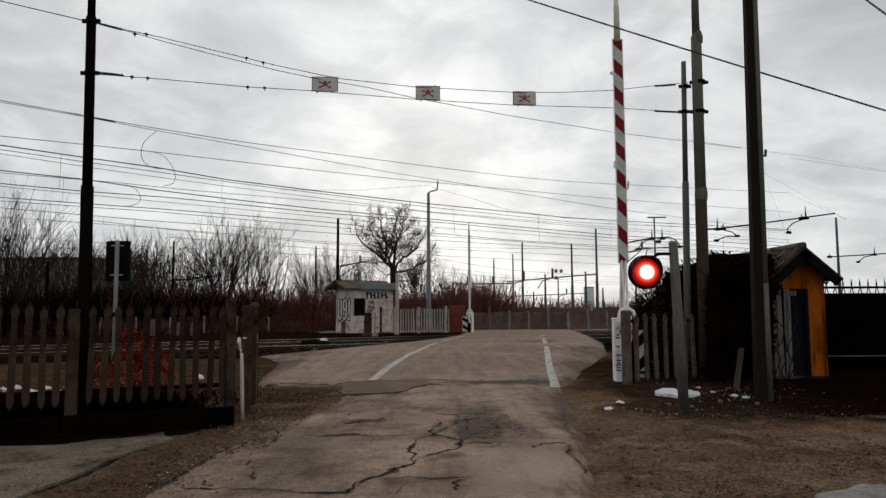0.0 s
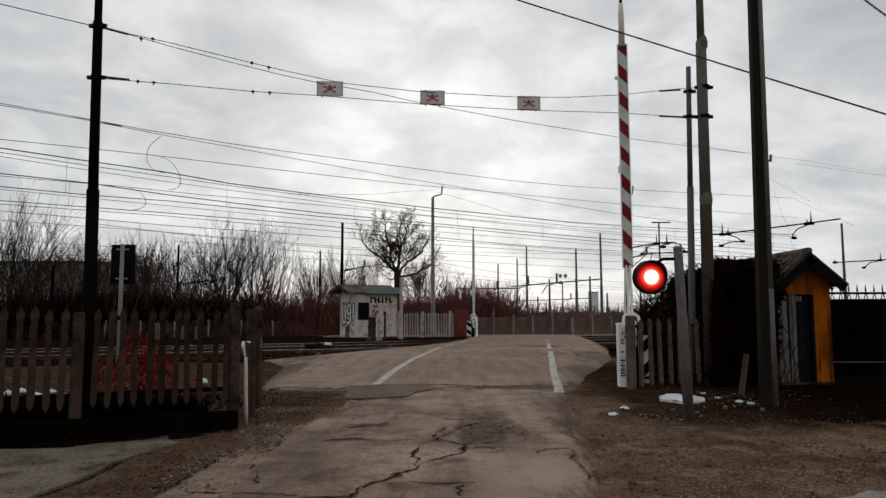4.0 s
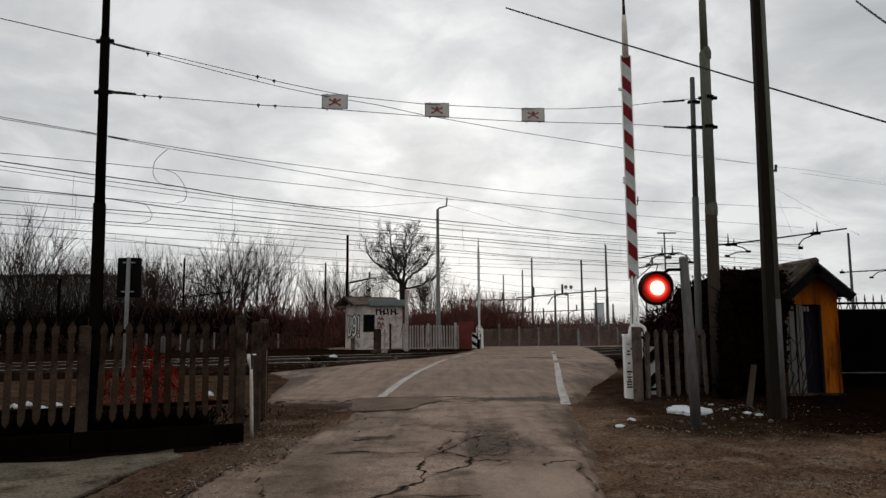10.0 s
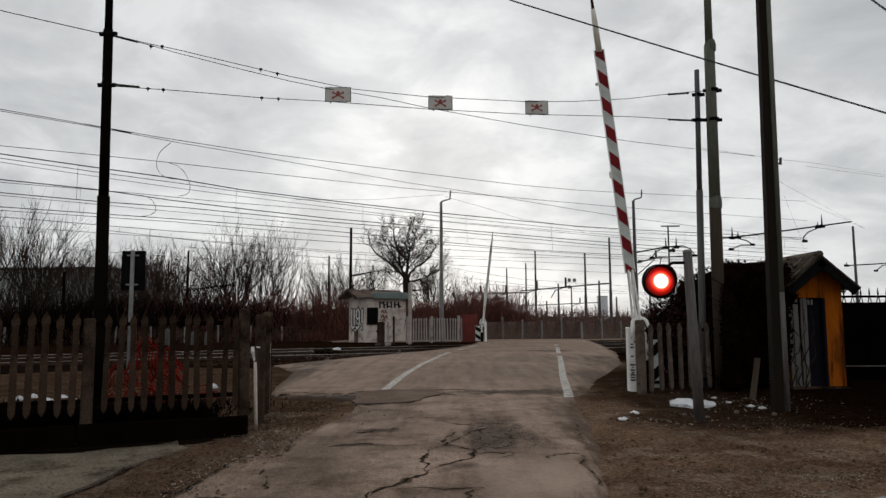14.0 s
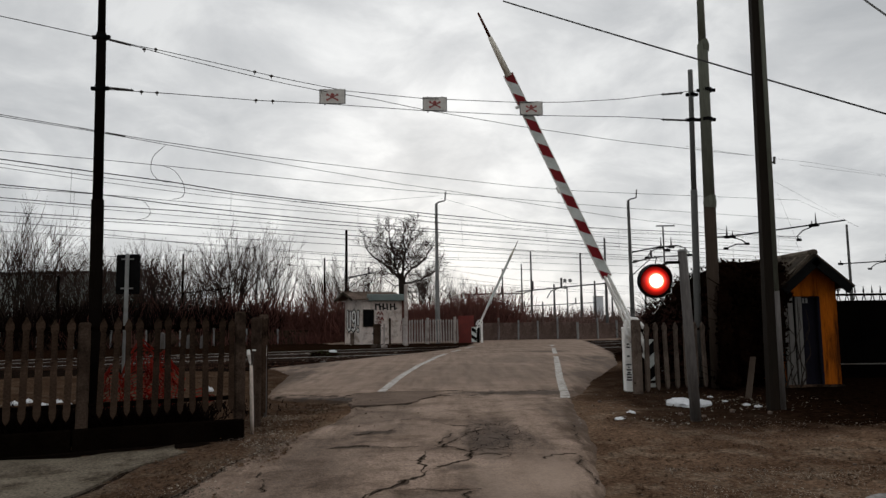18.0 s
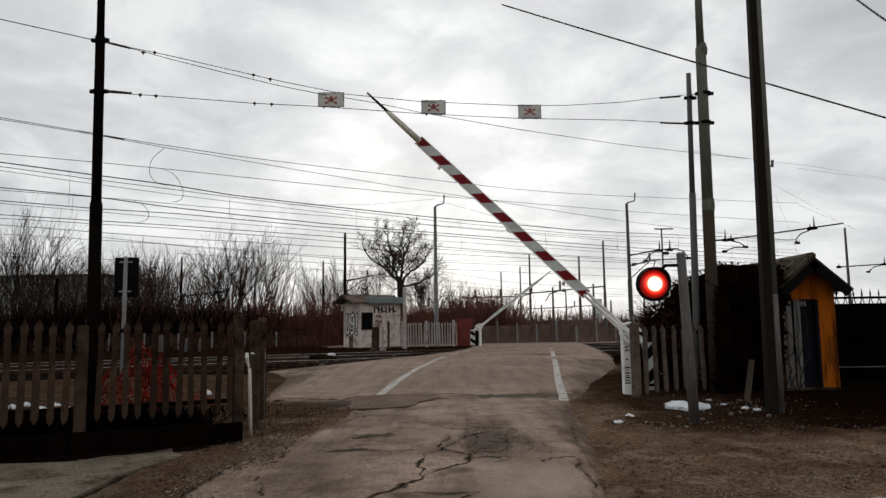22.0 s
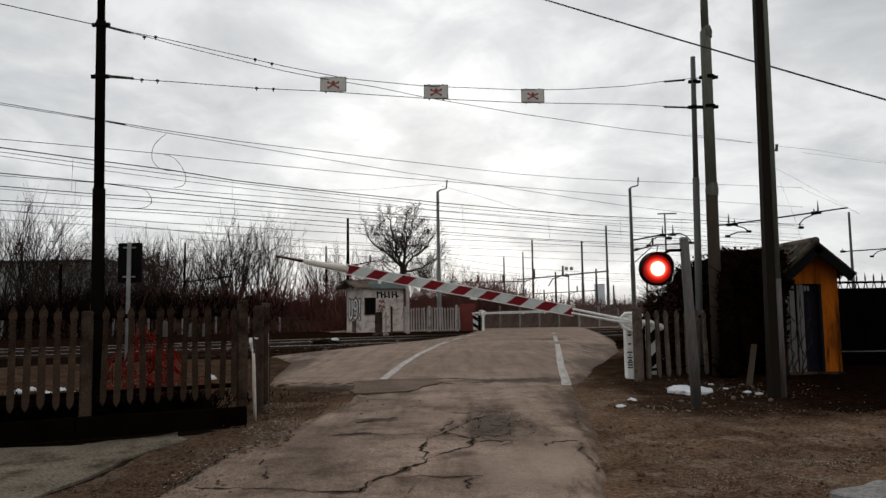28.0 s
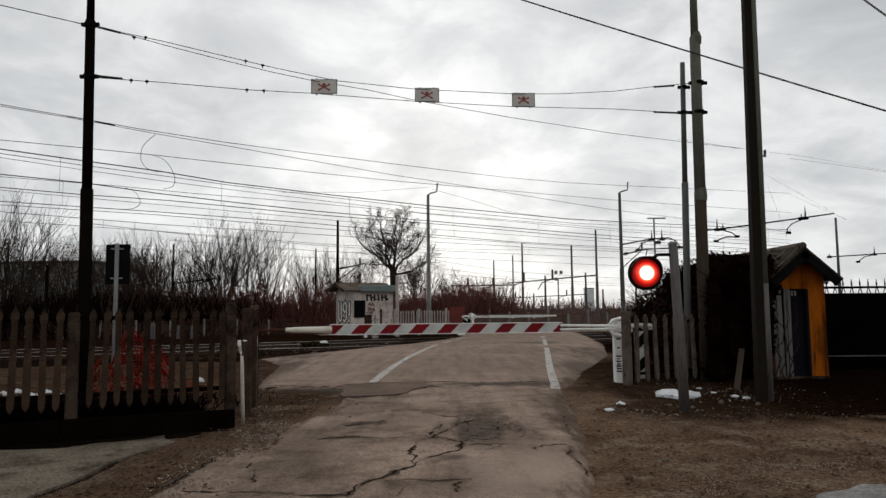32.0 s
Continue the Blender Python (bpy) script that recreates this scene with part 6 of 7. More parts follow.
far_building()
for x, y, h in ((-16.9, 40.0, 0.95), (-15.3, 40.0, 0.82), (-14.5, 40.0, 0.8)):
    t = thing("marker_stone", (x, y, level(x, y)), "grey concrete marker stone beyond the tracks", "stone", "marker stones by the track")
    part("stone", Shape().slab([(-0.16, -0.1), (0.16, -0.1), (0.15, h - 0.12), (0.02, h), (-0.12, h - 0.1)], (x, y, level(x, y)), (1, 0, 0), (0, 0, 1), 0.16), M_POST, t)


# ---- masts ----
def mast(p, top, r, label="grey steel catenary mast", hook=False, arms=(), mat=None):
    """p: place on the ground; arms: (height, reach) of brackets."""
    z = level(*p)
    t = thing("catenary_mast", (*p, z), label, "mast", "catenary masts")
    part("shaft", Shape().tube([(*p, z - 0.1), (*p, z + (top - z) * 0.45)], [r * 1.25, r * 1.2], 8).tube([(*p, z + (top - z) * 0.45), (*p, top)], [r, r * 0.75], 8), mat or M_MAST, t)
    if hook:
        part("hook", Shape().tube([(*p, top), (p[0] + 0.15, p[1], top + 0.1), (p[0] + 0.55, p[1], top + 0.2), (p[0] + 0.6, p[1], top + 0.75)], 0.05, 6), mat or M_MAST, t)
    for h, reach in arms:
        s = Shape().tube([(p[0], p[1], h), (p[0] + reach, p[1] - abs(reach) * 0.3, h + 0.35)], 0.05, 5)
        s.tube([(p[0], p[1], h - 0.9), (p[0] + reach * 0.75, p[1] - abs(reach) * 0.22, h + 0.2)], 0.035, 5)
        part("bracket", s, mat or M_MAST, t)
        part("insulator", Shape().tube([(p[0] + reach * 0.12, p[1], h + 0.05), (p[0] + reach * 0.25, p[1] - abs(reach) * 0.07, h + 0.1)], 0.1, 6), M_INSUL, t)
        part("insulator", Shape().tube([(p[0] + reach * 0.8, p[1] - abs(reach) * 0.24, h + 0.28), (p[0] + reach * 0.8, p[1] - abs(reach) * 0.24, h + 0.8)], 0.07, 6), M_INSUL, t)
        part("steady_arm", Shape().tube([(p[0] + reach, p[1] - abs(reach) * 0.3, h + 0.3), (p[0] + reach * 0.9, p[1] - abs(reach) * 0.3, h - 0.4), (p[0] + reach * 0.65, p[1] - abs(reach) * 0.3, h - 0.75)], 0.035, 5), mat or M_MAST, t)
    return t


mast((-0.88, 42.5), 8.62, 0.115, "tall pale grey catenary mast with a hooked top", True, (), M_GALV)
mast((12.05, 46), 9.22, 0.125, "tall grey catenary mast with a hooked top", True, ((5.0, 1.6),))
mast((-7.99, 52), 8.29, 0.12, "dark catenary mast with a bracket", False, ((4.6, 2.2),), M_POLE_DARK)
mast((-12.63, 68), 7.63, 0.1, "dark catenary mast in the thicket", False, (), M_POLE_DARK)
mast((-20.5, 52), 6.62, 0.1, "dark catenary mast in the thicket", False, ((3.6, 4.0),), M_POLE_DARK)
mast((-26.6, 46), 4.66, 0.12, "dark catenary mast in the thicket", False, (), M_POLE_DARK)
for p, top, r in (((7.32, 98), 8.35, 0.12), ((9.44, 92), 8.6, 0.11), ((8.74, 75), 8.64, 0.11),
                  ((19.42, 130), 7.65, 0.2), ((14.35, 76), 8.46, 0.13), ((25.02, 120), 7.63, 0.2),
                  ((13.95, 62), 8.55, 0.11), ((8.38, 140), 5.99, 0.2), ((19.82, 150), 4.78, 0.2), ((32.64, 140), 5.29, 0.2), ((28.16, 100), 7.47, 0.15)):
    mast(p, top, r, "distant grey catenary mast in the rail yard")
mast((24.31, 42), 6.85, 0.085, "catenary mast at the end of a long bracket", False, ())


def cross_beam(a, b, r, hangers, label="distant lattice beam carrying catenary brackets"):
    a, b = Vector(a), Vector(b)
    t = thing("cross_beam", a, label, "beam", "beams over the yard")
    part("beam", Shape().tube([a, b], r, 5), M_MAST, t)
    for f in hangers:
        q = a.lerp(b, f)
        k = (b - a).length * 0.06 + 0.6
        part("insulator", Shape().tube([q + Vector((0, 0, -0.1)), q + Vector((0, 0, 1.0))], r * 1.6, 6), M_INSUL, t)
        part("steady_arm", Shape().tube([q, q + Vector((-k * 0.7, 0, -0.35)), q + Vector((-k, 0, -1.1))], r * 0.9, 5), M_MAST, t)


cross_beam((7.47, 80, 4.43), (14.95, 66, 4.62), 0.07, (0.22, 0.55))
cross_beam((1.28, 96, 4.75), (10.15, 96, 4.78), 0.09, (0.25, 0.65))
cross_beam((-38.3, 60, 5.2), (-30.2, 60, 4.95), 0.06, (0.5,))
cross_beam((8.14, 130, 3.32), (26.37, 125, 3.97), 0.08, (0.3, 0.8))
def bracket_arm(beam, steadies, posts, r, label="dark cantilever bracket with insulators over the tracks"):
    """A cantilever seen against the sky: a beam, hooked steady arms, upright insulators."""
    t = thing("cantilever_bracket", beam[0], label, "bracket", "cantilever brackets")
    part("beam", Shape().tube(beam, r, 6), M_BLACK, t)
    for pts in steadies:
        part("steady_arm", Shape().tube(pts, r * 0.8, 5), M_BLACK, t)
        part("end_clamp", Shape().tube([Vector(pts[-1]) - Vector((r * 3, 0, 0)), Vector(pts[-1]) + Vector((r * 3, 0, 0))], r * 1.8, 6), M_BLACK, t)
    for c, h in posts:
        c = Vector(c)
        part("insulator", Shape().tube([c - Vector((0, 0, 0.1)), c + Vector((0, 0, h * 0.3)), c + Vector((0, 0, h))], [r * 1.5, r * 1.1, r * 0.3], 6), M_INSUL, t)
        part("clamp", Shape().box(c, (r * 8, r * 3, r * 4), None, r * 0.5), M_BLACK, t)


bracket_arm([(16.2, 42, 6.16), (17.04, 42, 6.22), (19.25, 42, 6.49), (20.83, 42, 6.69), (24.24, 42, 7.13)],
            [[(17.15, 42, 6.19), (17.84, 42, 6.01), (18.17, 42, 5.76)], [(18.07, 42, 5.73), (17.48, 42, 5.73), (16.87, 42, 5.49)], [(22.3, 42, 6.79), (21.59, 42, 6.51), (21.26, 42, 6.16), (21.36, 42, 5.95)]],
            [((16.97, 42, 6.19), 0.7), ((17.32, 42, 6.22), 0.35), ((22.45, 42, 6.86), 0.75), ((22.2, 42, 6.83), 0.3)], 0.045)
bracket_arm([(12.51, 48, 5.86), (14.67, 48, 6.25), (15.95, 48, 6.32)],
            [[(14.67, 48, 6.21), (14.03, 48, 5.93), (13.74, 48, 5.49)], [(13.74, 48, 5.49), (15.17, 48, 5.57), (16.56, 48, 5.64)], [(15.95, 48, 6.32), (16.42, 48, 6.12), (16.76, 48, 5.64)]],
            [((14.75, 48, 6.21), 0.7), ((15.47, 48, 6.24), 0.7), ((15.18, 48, 6), 0.3)], 0.05)
bracket_arm([(33.93, 60, 5.72), (36.57, 60, 5.85), (40.56, 60, 6.08)], [[(37.81, 60, 5.85), (37.06, 60, 5.7), (36.48, 60, 5.26)]], [((37.96, 60, 5.9), 0.7), ((33.98, 60, 5.72), 0.3)], 0.05)
t = mast((17.12, 55), 8.69, 0.08, "thin mast with a cross-piece at its top")
part("cross_piece", Shape().box((17.32, 55, 8.64), (1.5, 0.08, 0.1)), M_MAST, t)


def floodlight():
    p = (18.51, 110)
    t = mast(p, 6.14, 0.12, "distant mast with floodlights in the yard")
    for w in ((18.2, 110, 7.23), (19.02, 110, 7.22), (18.18, 110, 6.14)):
        part("lamp_head", Shape().box(w, (0.5, 0.3, 0.55), None, 0.1), M_GALV, t)


floodlight()
t = thing("far_tower", (34.04, 160, -0.2), "pale grey tower block far beyond the yard", "building")
part("wall", Shape().box((0, 0, 3.06), (1.9, 2.5, 6.12), None, 0.1), M_GREYFAR, t, local=True)
part("roof", Shape().box((0, 0, 6.22), (2.0, 2.6, 0.2)), M_CONC_PALE, t, local=True)


p = small_post("ball_signal", (3.96, 52), 1, 0.04, M_BLACK, "small black round signal on a thin post", "signal")
part("disc", Shape().tube([Vector((3.98, 52, 1.38)) + Vector((0, -0.05, 0)), Vector((3.98, 52, 1.38)) + Vector((0, 0.05, 0))], 0.28, 12), M_BLACK, p)


def signal_back():
    d = 17
    t = thing("signal_backboard", (-8.07, 17, 0), "black signal board seen from behind on a grey post", "signal")
    a, b = Vector((-8.38, 17, 3.15)), Vector((-7.78, 17, 2.16))
    part("board", Shape().box((a + b) / 2, (b.x - a.x, 0.04, a.z - b.z), None, 0.015), M_BLACK, t, "matt black backboard")
    x = -8.08
    part("post", Shape().tube([(x, d - 0.06, -0.1), (x, d - 0.06, 3.16)], 0.05, 10), M_GALV, t, smooth=True)
    for z in (3.03, 2.3):
        part("strap", Shape().box((x, d - 0.05, z), (0.3, 0.03, 0.035)), M_GALV, t)


signal_back()


# ---- the ochre shed under ivy, and the dark gate beside it ----
SHED_X0, SHED_X1, SHED_Y0, SHED_Y1 = 6.64, 7.73, 13.9, 17.9


def shed():
    x0, x1, y0, y1 = SHED_X0, SHED_X1, SHED_Y0, SHED_Y1
    xm = (x0 + x1) / 2
    t = thing("brick_shed", (xm, y0, 0), "small ochre rendered shed half buried in dry ivy", "shed")
    H, R = 2.07, 2.55
    part("side_wall", Shape().box((x0 + 0.06, (y0 + y1) / 2, H / 2 - 0.05), (0.12, y1 - y0 - 0.24, H + 0.1)), M_YELLOW, t)
    part("side_wall", Shape().box((x1 - 0.06, (y0 + y1) / 2, H / 2 - 0.05), (0.12, y1 - y0 - 0.24, H + 0.1)), M_YELLOW, t)
    for y in (y0 + 0.06, y1 - 0.06):
        front = y < (y0 + y1) / 2
        o = [(x0, 1.8), (x1 - 0.36, 1.8), (x1 - 0.36, -0.1), (x1, -0.1), (x1, H), (xm, R), (x0, H)]
        if not front:
            o = [(x0, -0.1), (x1, -0.1), (x1, H), (xm, R), (x0, H)]
        part("gable_wall", Shape().slab(o, (0, y, 0), (1, 0, 0), (0, 0, 1), 0.12), M_YELLOW, t, "stained ochre gable wall")
    a = math.degrees(math.atan2(R - H, (x1 - x0) / 2))
    out = 0.06
    for sgn in (-1, 1):
        w = (x1 - x0) / 2 / math.cos(math.radians(a)) + 0.25
        c = (xm + sgn * w / 2 * math.cos(math.radians(a)), (y0 + y1) / 2 - 0.1, R + 0.06 - w / 2 * math.sin(math.radians(a)))
        part("roof_sheet", Shape().box((c[0], c[1] - out / 4, c[2]), (w, y1 - y0 + 0.4 + out, 0.06), pose(0, 0, 0, 0, sgn * a, 0)), M_ROOF, t, "mossy overhanging roof sheet")
        front = c[1] - out / 4 - (y1 - y0 + 0.4 + out) / 2
        part("bargeboard", Shape().box((c[0] - sgn * 0.06, front - 0.018, c[2] - 0.085), (w - 0.06, 0.03, 0.17), pose(0, 0, 0, 0, sgn * a, 0)), M_BLACK, t, "black bargeboard under the roof's edge")
        for k in range(9):
            part("batten_ridge", Shape().box((c[0], front + 0.12 + k * 0.5, c[2] + 0.045), (w - 0.02, 0.05, 0.035), pose(0, 0, 0, 0, sgn * a, 0), 0.01), M_ROOF_PALE, t, "raised pale joint of the roof sheets")
    part("ridge_cap", Shape().tube([(xm, front + 0.02, R + 0.10), (xm, y1 + 0.2, R + 0.10)], 0.07, 8), M_ROOF_PALE, t)
    # two pale boards, a dark gap, then the dark leaf
    for k, (xa, xb) in enumerate(((x0 + 0.03, x0 + 0.225), (x0 + 0.265, x0 + 0.395))):
        d = part("door_board", Shape().box(((xa + xb) / 2, y0 + 0.03, 0.88), (xb - xa, 0.04, 1.82), pose(0, 0, 0, 0, -0.4 + 0.8 * k, 0), 0.008), M_DOOR_GREY, t, "faded grey door board")
        part("plank_joint", Shape().box(((xa + xb) / 2 - 0.02, y0 + 0.006, 0.88), (0.008, 0.012, 1.8)), M_POLE_DARK, d)
    part("door", Shape().box((x0 + 0.55, y0 + 0.085, 0.88), (0.29, 0.04, 1.8), None, 0.006), M_DOOR_BLUE, t, "dark blue door leaf standing ajar")
    # black sheet behind the doorway, painting the shade inside the shed
    part("dark_inside", Shape().box((xm, y0 + 0.125, 0.88), (x1 - x0 - 0.4, 0.02, 1.84)), M_BLACK, t)
    part("door_post", Shape().box((x1 - 0.39, y0 - 0.015, 0.87), (0.055, 0.10, 1.84), None, 0.01), M_DOOR_BLUE, t, "dark blue door post")
    for k in (0, 1):
        part("door_label", Shape().box((x0 + 0.46 + k * 0.065, y0 + 0.062, 1.71), (0.04, 0.006, 0.10)), M_GALV, t, "small pale label plate")
    part("plinth", Shape().box((xm, y0 - 0.05, 0.0), (x1 - x0 + 0.04, 0.09, 0.1), None, 0.01), M_CONC, t)


shed()


def leaf_mound(name, clumps, count, size, mat, label, category, seed, stems=0, core_k=0.84, reach=0.4):
    """Leaves and stems over a lumpy body. clumps: (centre, radii)."""
    rnd = random.Random(seed)
    t = thing(name, (clumps[0][0][0], clumps[0][0][1], 0), label, category)
    s, core, st = Shape(), Shape(), Shape()
    for c, r in clumps:
        c = Vector(c)
        vs, n, m = [], 12, 7
        for i in range(m + 1):
            th = math.pi * i / m
            for j in range(n):
                ph = 2 * math.pi * j / n
                u = Vector((math.sin(th) * math.cos(ph), math.sin(th) * math.sin(ph), math.cos(th)))
                k = core_k + 0.16 * noise.noise(u * 2 + c)
                vs.append((c.x + u.x * r[0] * k, c.y + u.y * r[1] * k, max(c.z + u.z * r[2] * k, -0.05)))
        core.add(vs, [(i * n + j, i * n + (j + 1) % n, (i + 1) * n + (j + 1) % n, (i + 1) * n + j) for i in range(m) for j in range(n)])
        for k in range(int(count * r[0] * r[2])):
            u = Vector((rnd.gauss(0, 1), rnd.gauss(0, 1), rnd.gauss(0, 1))).normalized()
            q = rnd.uniform(min(core_k, 0.86), 1.14)
            p = c + Vector((u.x * r[0], u.y * r[1], u.z * r[2])) * q
            if p.z < 0.02:
                continue
            nrm = (u + Vector((rnd.gauss(0, 0.5), rnd.gauss(0, 0.5), rnd.gauss(0, 0.5)))).normalized()
            e1 = nrm.orthogonal().normalized()
            e1.rotate(Matrix.Rotation(rnd.uniform(0, 6.28), 3, nrm))
            e2 = nrm.cross(e1)
            w = size * rnd.uniform(0.6, 1.4)
            s.add([p - e1 * w, p + e2 * w * 0.6, p + e1 * w, p - e2 * w * 0.6], [(0, 1, 2, 3)])
        for k in range(int(stems * r[0] * r[2])):
            u = Vector((rnd.gauss(0, 1), rnd.gauss(0, 1), abs(rnd.gauss(0, 1)))).normalized()
            p = c + Vector((u.x * r[0], u.y * r[1], u.z * r[2])) * (core_k + 0.06)
            q = p + (u + Vector((rnd.gauss(0, 0.5), rnd.gauss(0, 0.5), rnd.uniform(-0.2, 0.6)))).normalized() * rnd.uniform(0.3, 1.0) * reach
            st.tube([p, q], [0.008, 0.004], 3, False)
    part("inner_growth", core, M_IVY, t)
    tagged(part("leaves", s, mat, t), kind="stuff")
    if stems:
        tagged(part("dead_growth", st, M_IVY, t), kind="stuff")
    return t


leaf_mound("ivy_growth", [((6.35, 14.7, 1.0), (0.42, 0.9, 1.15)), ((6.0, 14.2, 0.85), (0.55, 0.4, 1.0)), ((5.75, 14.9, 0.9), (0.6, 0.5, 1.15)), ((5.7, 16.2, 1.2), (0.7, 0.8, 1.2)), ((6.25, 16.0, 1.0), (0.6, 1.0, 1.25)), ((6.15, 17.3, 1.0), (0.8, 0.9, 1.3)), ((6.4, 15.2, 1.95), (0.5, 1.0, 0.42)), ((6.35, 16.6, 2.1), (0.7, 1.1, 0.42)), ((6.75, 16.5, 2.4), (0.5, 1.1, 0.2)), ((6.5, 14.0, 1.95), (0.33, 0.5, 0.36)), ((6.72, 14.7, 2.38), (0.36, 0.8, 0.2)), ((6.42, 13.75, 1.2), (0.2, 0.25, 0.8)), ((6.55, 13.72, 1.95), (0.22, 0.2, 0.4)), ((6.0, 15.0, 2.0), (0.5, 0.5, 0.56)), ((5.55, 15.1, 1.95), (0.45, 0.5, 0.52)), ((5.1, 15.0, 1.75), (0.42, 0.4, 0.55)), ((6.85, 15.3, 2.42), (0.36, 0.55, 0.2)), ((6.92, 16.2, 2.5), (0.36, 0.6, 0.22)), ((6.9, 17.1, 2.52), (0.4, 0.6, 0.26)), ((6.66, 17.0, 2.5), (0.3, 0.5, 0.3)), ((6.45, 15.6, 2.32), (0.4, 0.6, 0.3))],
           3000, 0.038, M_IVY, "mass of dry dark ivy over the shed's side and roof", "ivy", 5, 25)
leaf_mound("bramble_bush", [((4.75, 14.7, 0.75), (0.75, 0.5, 0.85)), ((5.4, 15.2, 0.9), (0.7, 0.6, 1.0)), ((4.15, 14.7, 0.6), (0.5, 0.45, 0.75)), ((5.6, 15.0, 1.6), (0.5, 0.4, 0.6)), ((4.6, 14.8, 1.35), (0.55, 0.4, 0.5))], 3600, 0.04, M_BRAMBLE, "dark leggy bramble bush behind the pickets", "bush", 6, 520, 0.55, 0.6)


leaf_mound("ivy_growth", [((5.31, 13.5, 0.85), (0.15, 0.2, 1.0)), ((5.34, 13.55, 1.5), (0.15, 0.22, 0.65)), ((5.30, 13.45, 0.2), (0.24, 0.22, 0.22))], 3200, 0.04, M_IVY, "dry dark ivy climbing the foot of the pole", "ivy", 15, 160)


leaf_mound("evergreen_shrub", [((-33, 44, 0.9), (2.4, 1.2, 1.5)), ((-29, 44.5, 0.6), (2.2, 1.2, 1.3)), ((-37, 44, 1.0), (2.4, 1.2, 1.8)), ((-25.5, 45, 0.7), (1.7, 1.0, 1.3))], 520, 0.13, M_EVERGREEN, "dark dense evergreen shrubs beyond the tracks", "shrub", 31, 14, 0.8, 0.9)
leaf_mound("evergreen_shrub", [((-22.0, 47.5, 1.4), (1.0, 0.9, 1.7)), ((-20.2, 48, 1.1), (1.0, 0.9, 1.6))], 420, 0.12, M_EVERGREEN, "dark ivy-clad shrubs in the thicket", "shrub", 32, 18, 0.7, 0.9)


leaf_mound("weed_tuft", [((-5.38, 28.28, 0.0), (0.5, 0.3, 0.22)), ((-4.83, 27.79, 0.0), (0.35, 0.25, 0.18))], 900, 0.05, M_WEED, "low tuft of dull green weeds between the rails", "weeds", 21)


def dark_gate():
    y = 15.6
    x0, x1 = 7.85, 16.0
    t = thing("sheet_metal_gate", (x0, y, 0), "blackened sheet metal gate with a spiked top rail", "gate")
    n = int((x1 - x0) / 0.9)
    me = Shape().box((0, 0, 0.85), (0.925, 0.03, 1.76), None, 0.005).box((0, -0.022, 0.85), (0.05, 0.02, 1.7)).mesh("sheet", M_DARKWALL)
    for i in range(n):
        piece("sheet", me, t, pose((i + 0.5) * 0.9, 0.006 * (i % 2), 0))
    part("rail", Shape().box(((x1 - x0) / 2, -0.03, 1.86), (x1 - x0, 0.05, 0.05)), M_POLE_DARK, t, local=True)
    part("rail", Shape().box(((x1 - x0) / 2, -0.03, 0.32), (x1 - x0, 0.03, 0.025)), M_POST, t, "thin pale bottom rail", local=True)
    part("rail", Shape().box((0.45, -0.03, 1.97), (0.9, 0.04, 0.035)), M_POLE_DARK, t, "short upper rail", local=True)
    sp = Shape()
    for k in (-1, 1):
        sp.tube([(-k * 0.045, k * 0.012, 1.68), (k * 0.018, k * 0.012, 1.93), (k * 0.006, k * 0.012, 2.06)], [0.011, 0.011, 0.004], 5)
    me = sp.mesh("spike", M_POLE_DARK)
    k = 0
    while 0.1 + k * 0.19 < x1 - x0:
        piece("spike", me, t, pose(0.1 + k * 0.19, -0.03, 0))
        k += 1



dark_gate()


def leaning_plank():
    a, b = Vector((5.03, 11.94, 0)), Vector((5.48, 12.7, 0.66))
    t = thing("wooden_plank", a, "grey weathered plank leaning on the ivy", "plank")
    m = (b - a).to_track_quat("Z", "Y").to_matrix().to_4x4()
    part("board", Shape().box((a + b) / 2, (0.1, 0.025, (b - a).length + 0.05), m, 0.004), M_POLE_BROWN, t)


leaning_plank()


def leaf_litter(centre, radius, count, seed, mat, label):
    """Flat flakes of leaves and paper scattered on the earth."""
    rnd, s = random.Random(seed), Shape()
    for k in range(count):
        x, y = centre[0] + rnd.gauss(0, radius[0]), centre[1] + rnd.gauss(0, radius[1])
        z = level(x, y) + 0.04 + noise.noise((x * 0.7, y * 0.7, 3)) * 0.05 + noise.noise((x * 2.7, y * 2.7, 7)) * 0.022
        c, w, a = Vector((x, y, z)), rnd.uniform(0.007, 0.024), rnd.uniform(0, 6.28)
        e1 = Vector((math.cos(a), math.sin(a), rnd.uniform(-0.5, 0.5))) * w
        e2 = Vector((-math.sin(a), math.cos(a), rnd.uniform(-0.5, 0.5))) * w * rnd.uniform(0.4, 0.9)
        up = Vector((0, 0, rnd.uniform(0.0, 0.012)))
        s.add([c - e1, c - e2 + up, c + e1, c + e2 + up], [(0, 1, 2, 3)])
    part("leaf_litter", s, mat, ground, label)["kind"] = "stuff"


leaf_litter((4.5, 11.07), (0.45, 0.35), 170, 1, M_LITTER_DULL, "pale scraps and dead leaves on dark soil")
leaf_litter((3.14, 9.33), (0.4, 0.3), 70, 2, M_LITTER_DULL, "pale scraps and dead leaves on dark soil")
leaf_litter((2.67, 10.43), (0.5, 0.7), 60, 3, M_LITTER_DULL, "pale scraps and dead leaves on dark soil")
leaf_litter((3.91, 12.15), (0.9, 0.6), 260, 4, M_DEADLEAF, "dead brown leaves on dark soil")
leaf_litter((-3.83, 10.37), (1.6, 0.5), 220, 5, M_DEADLEAF, "dead brown leaves behind the fence")
leaf_litter((-7.26, 12.31), (1.2, 0.5), 70, 6, M_LITTER_DULL, "pale scraps behind the fence")
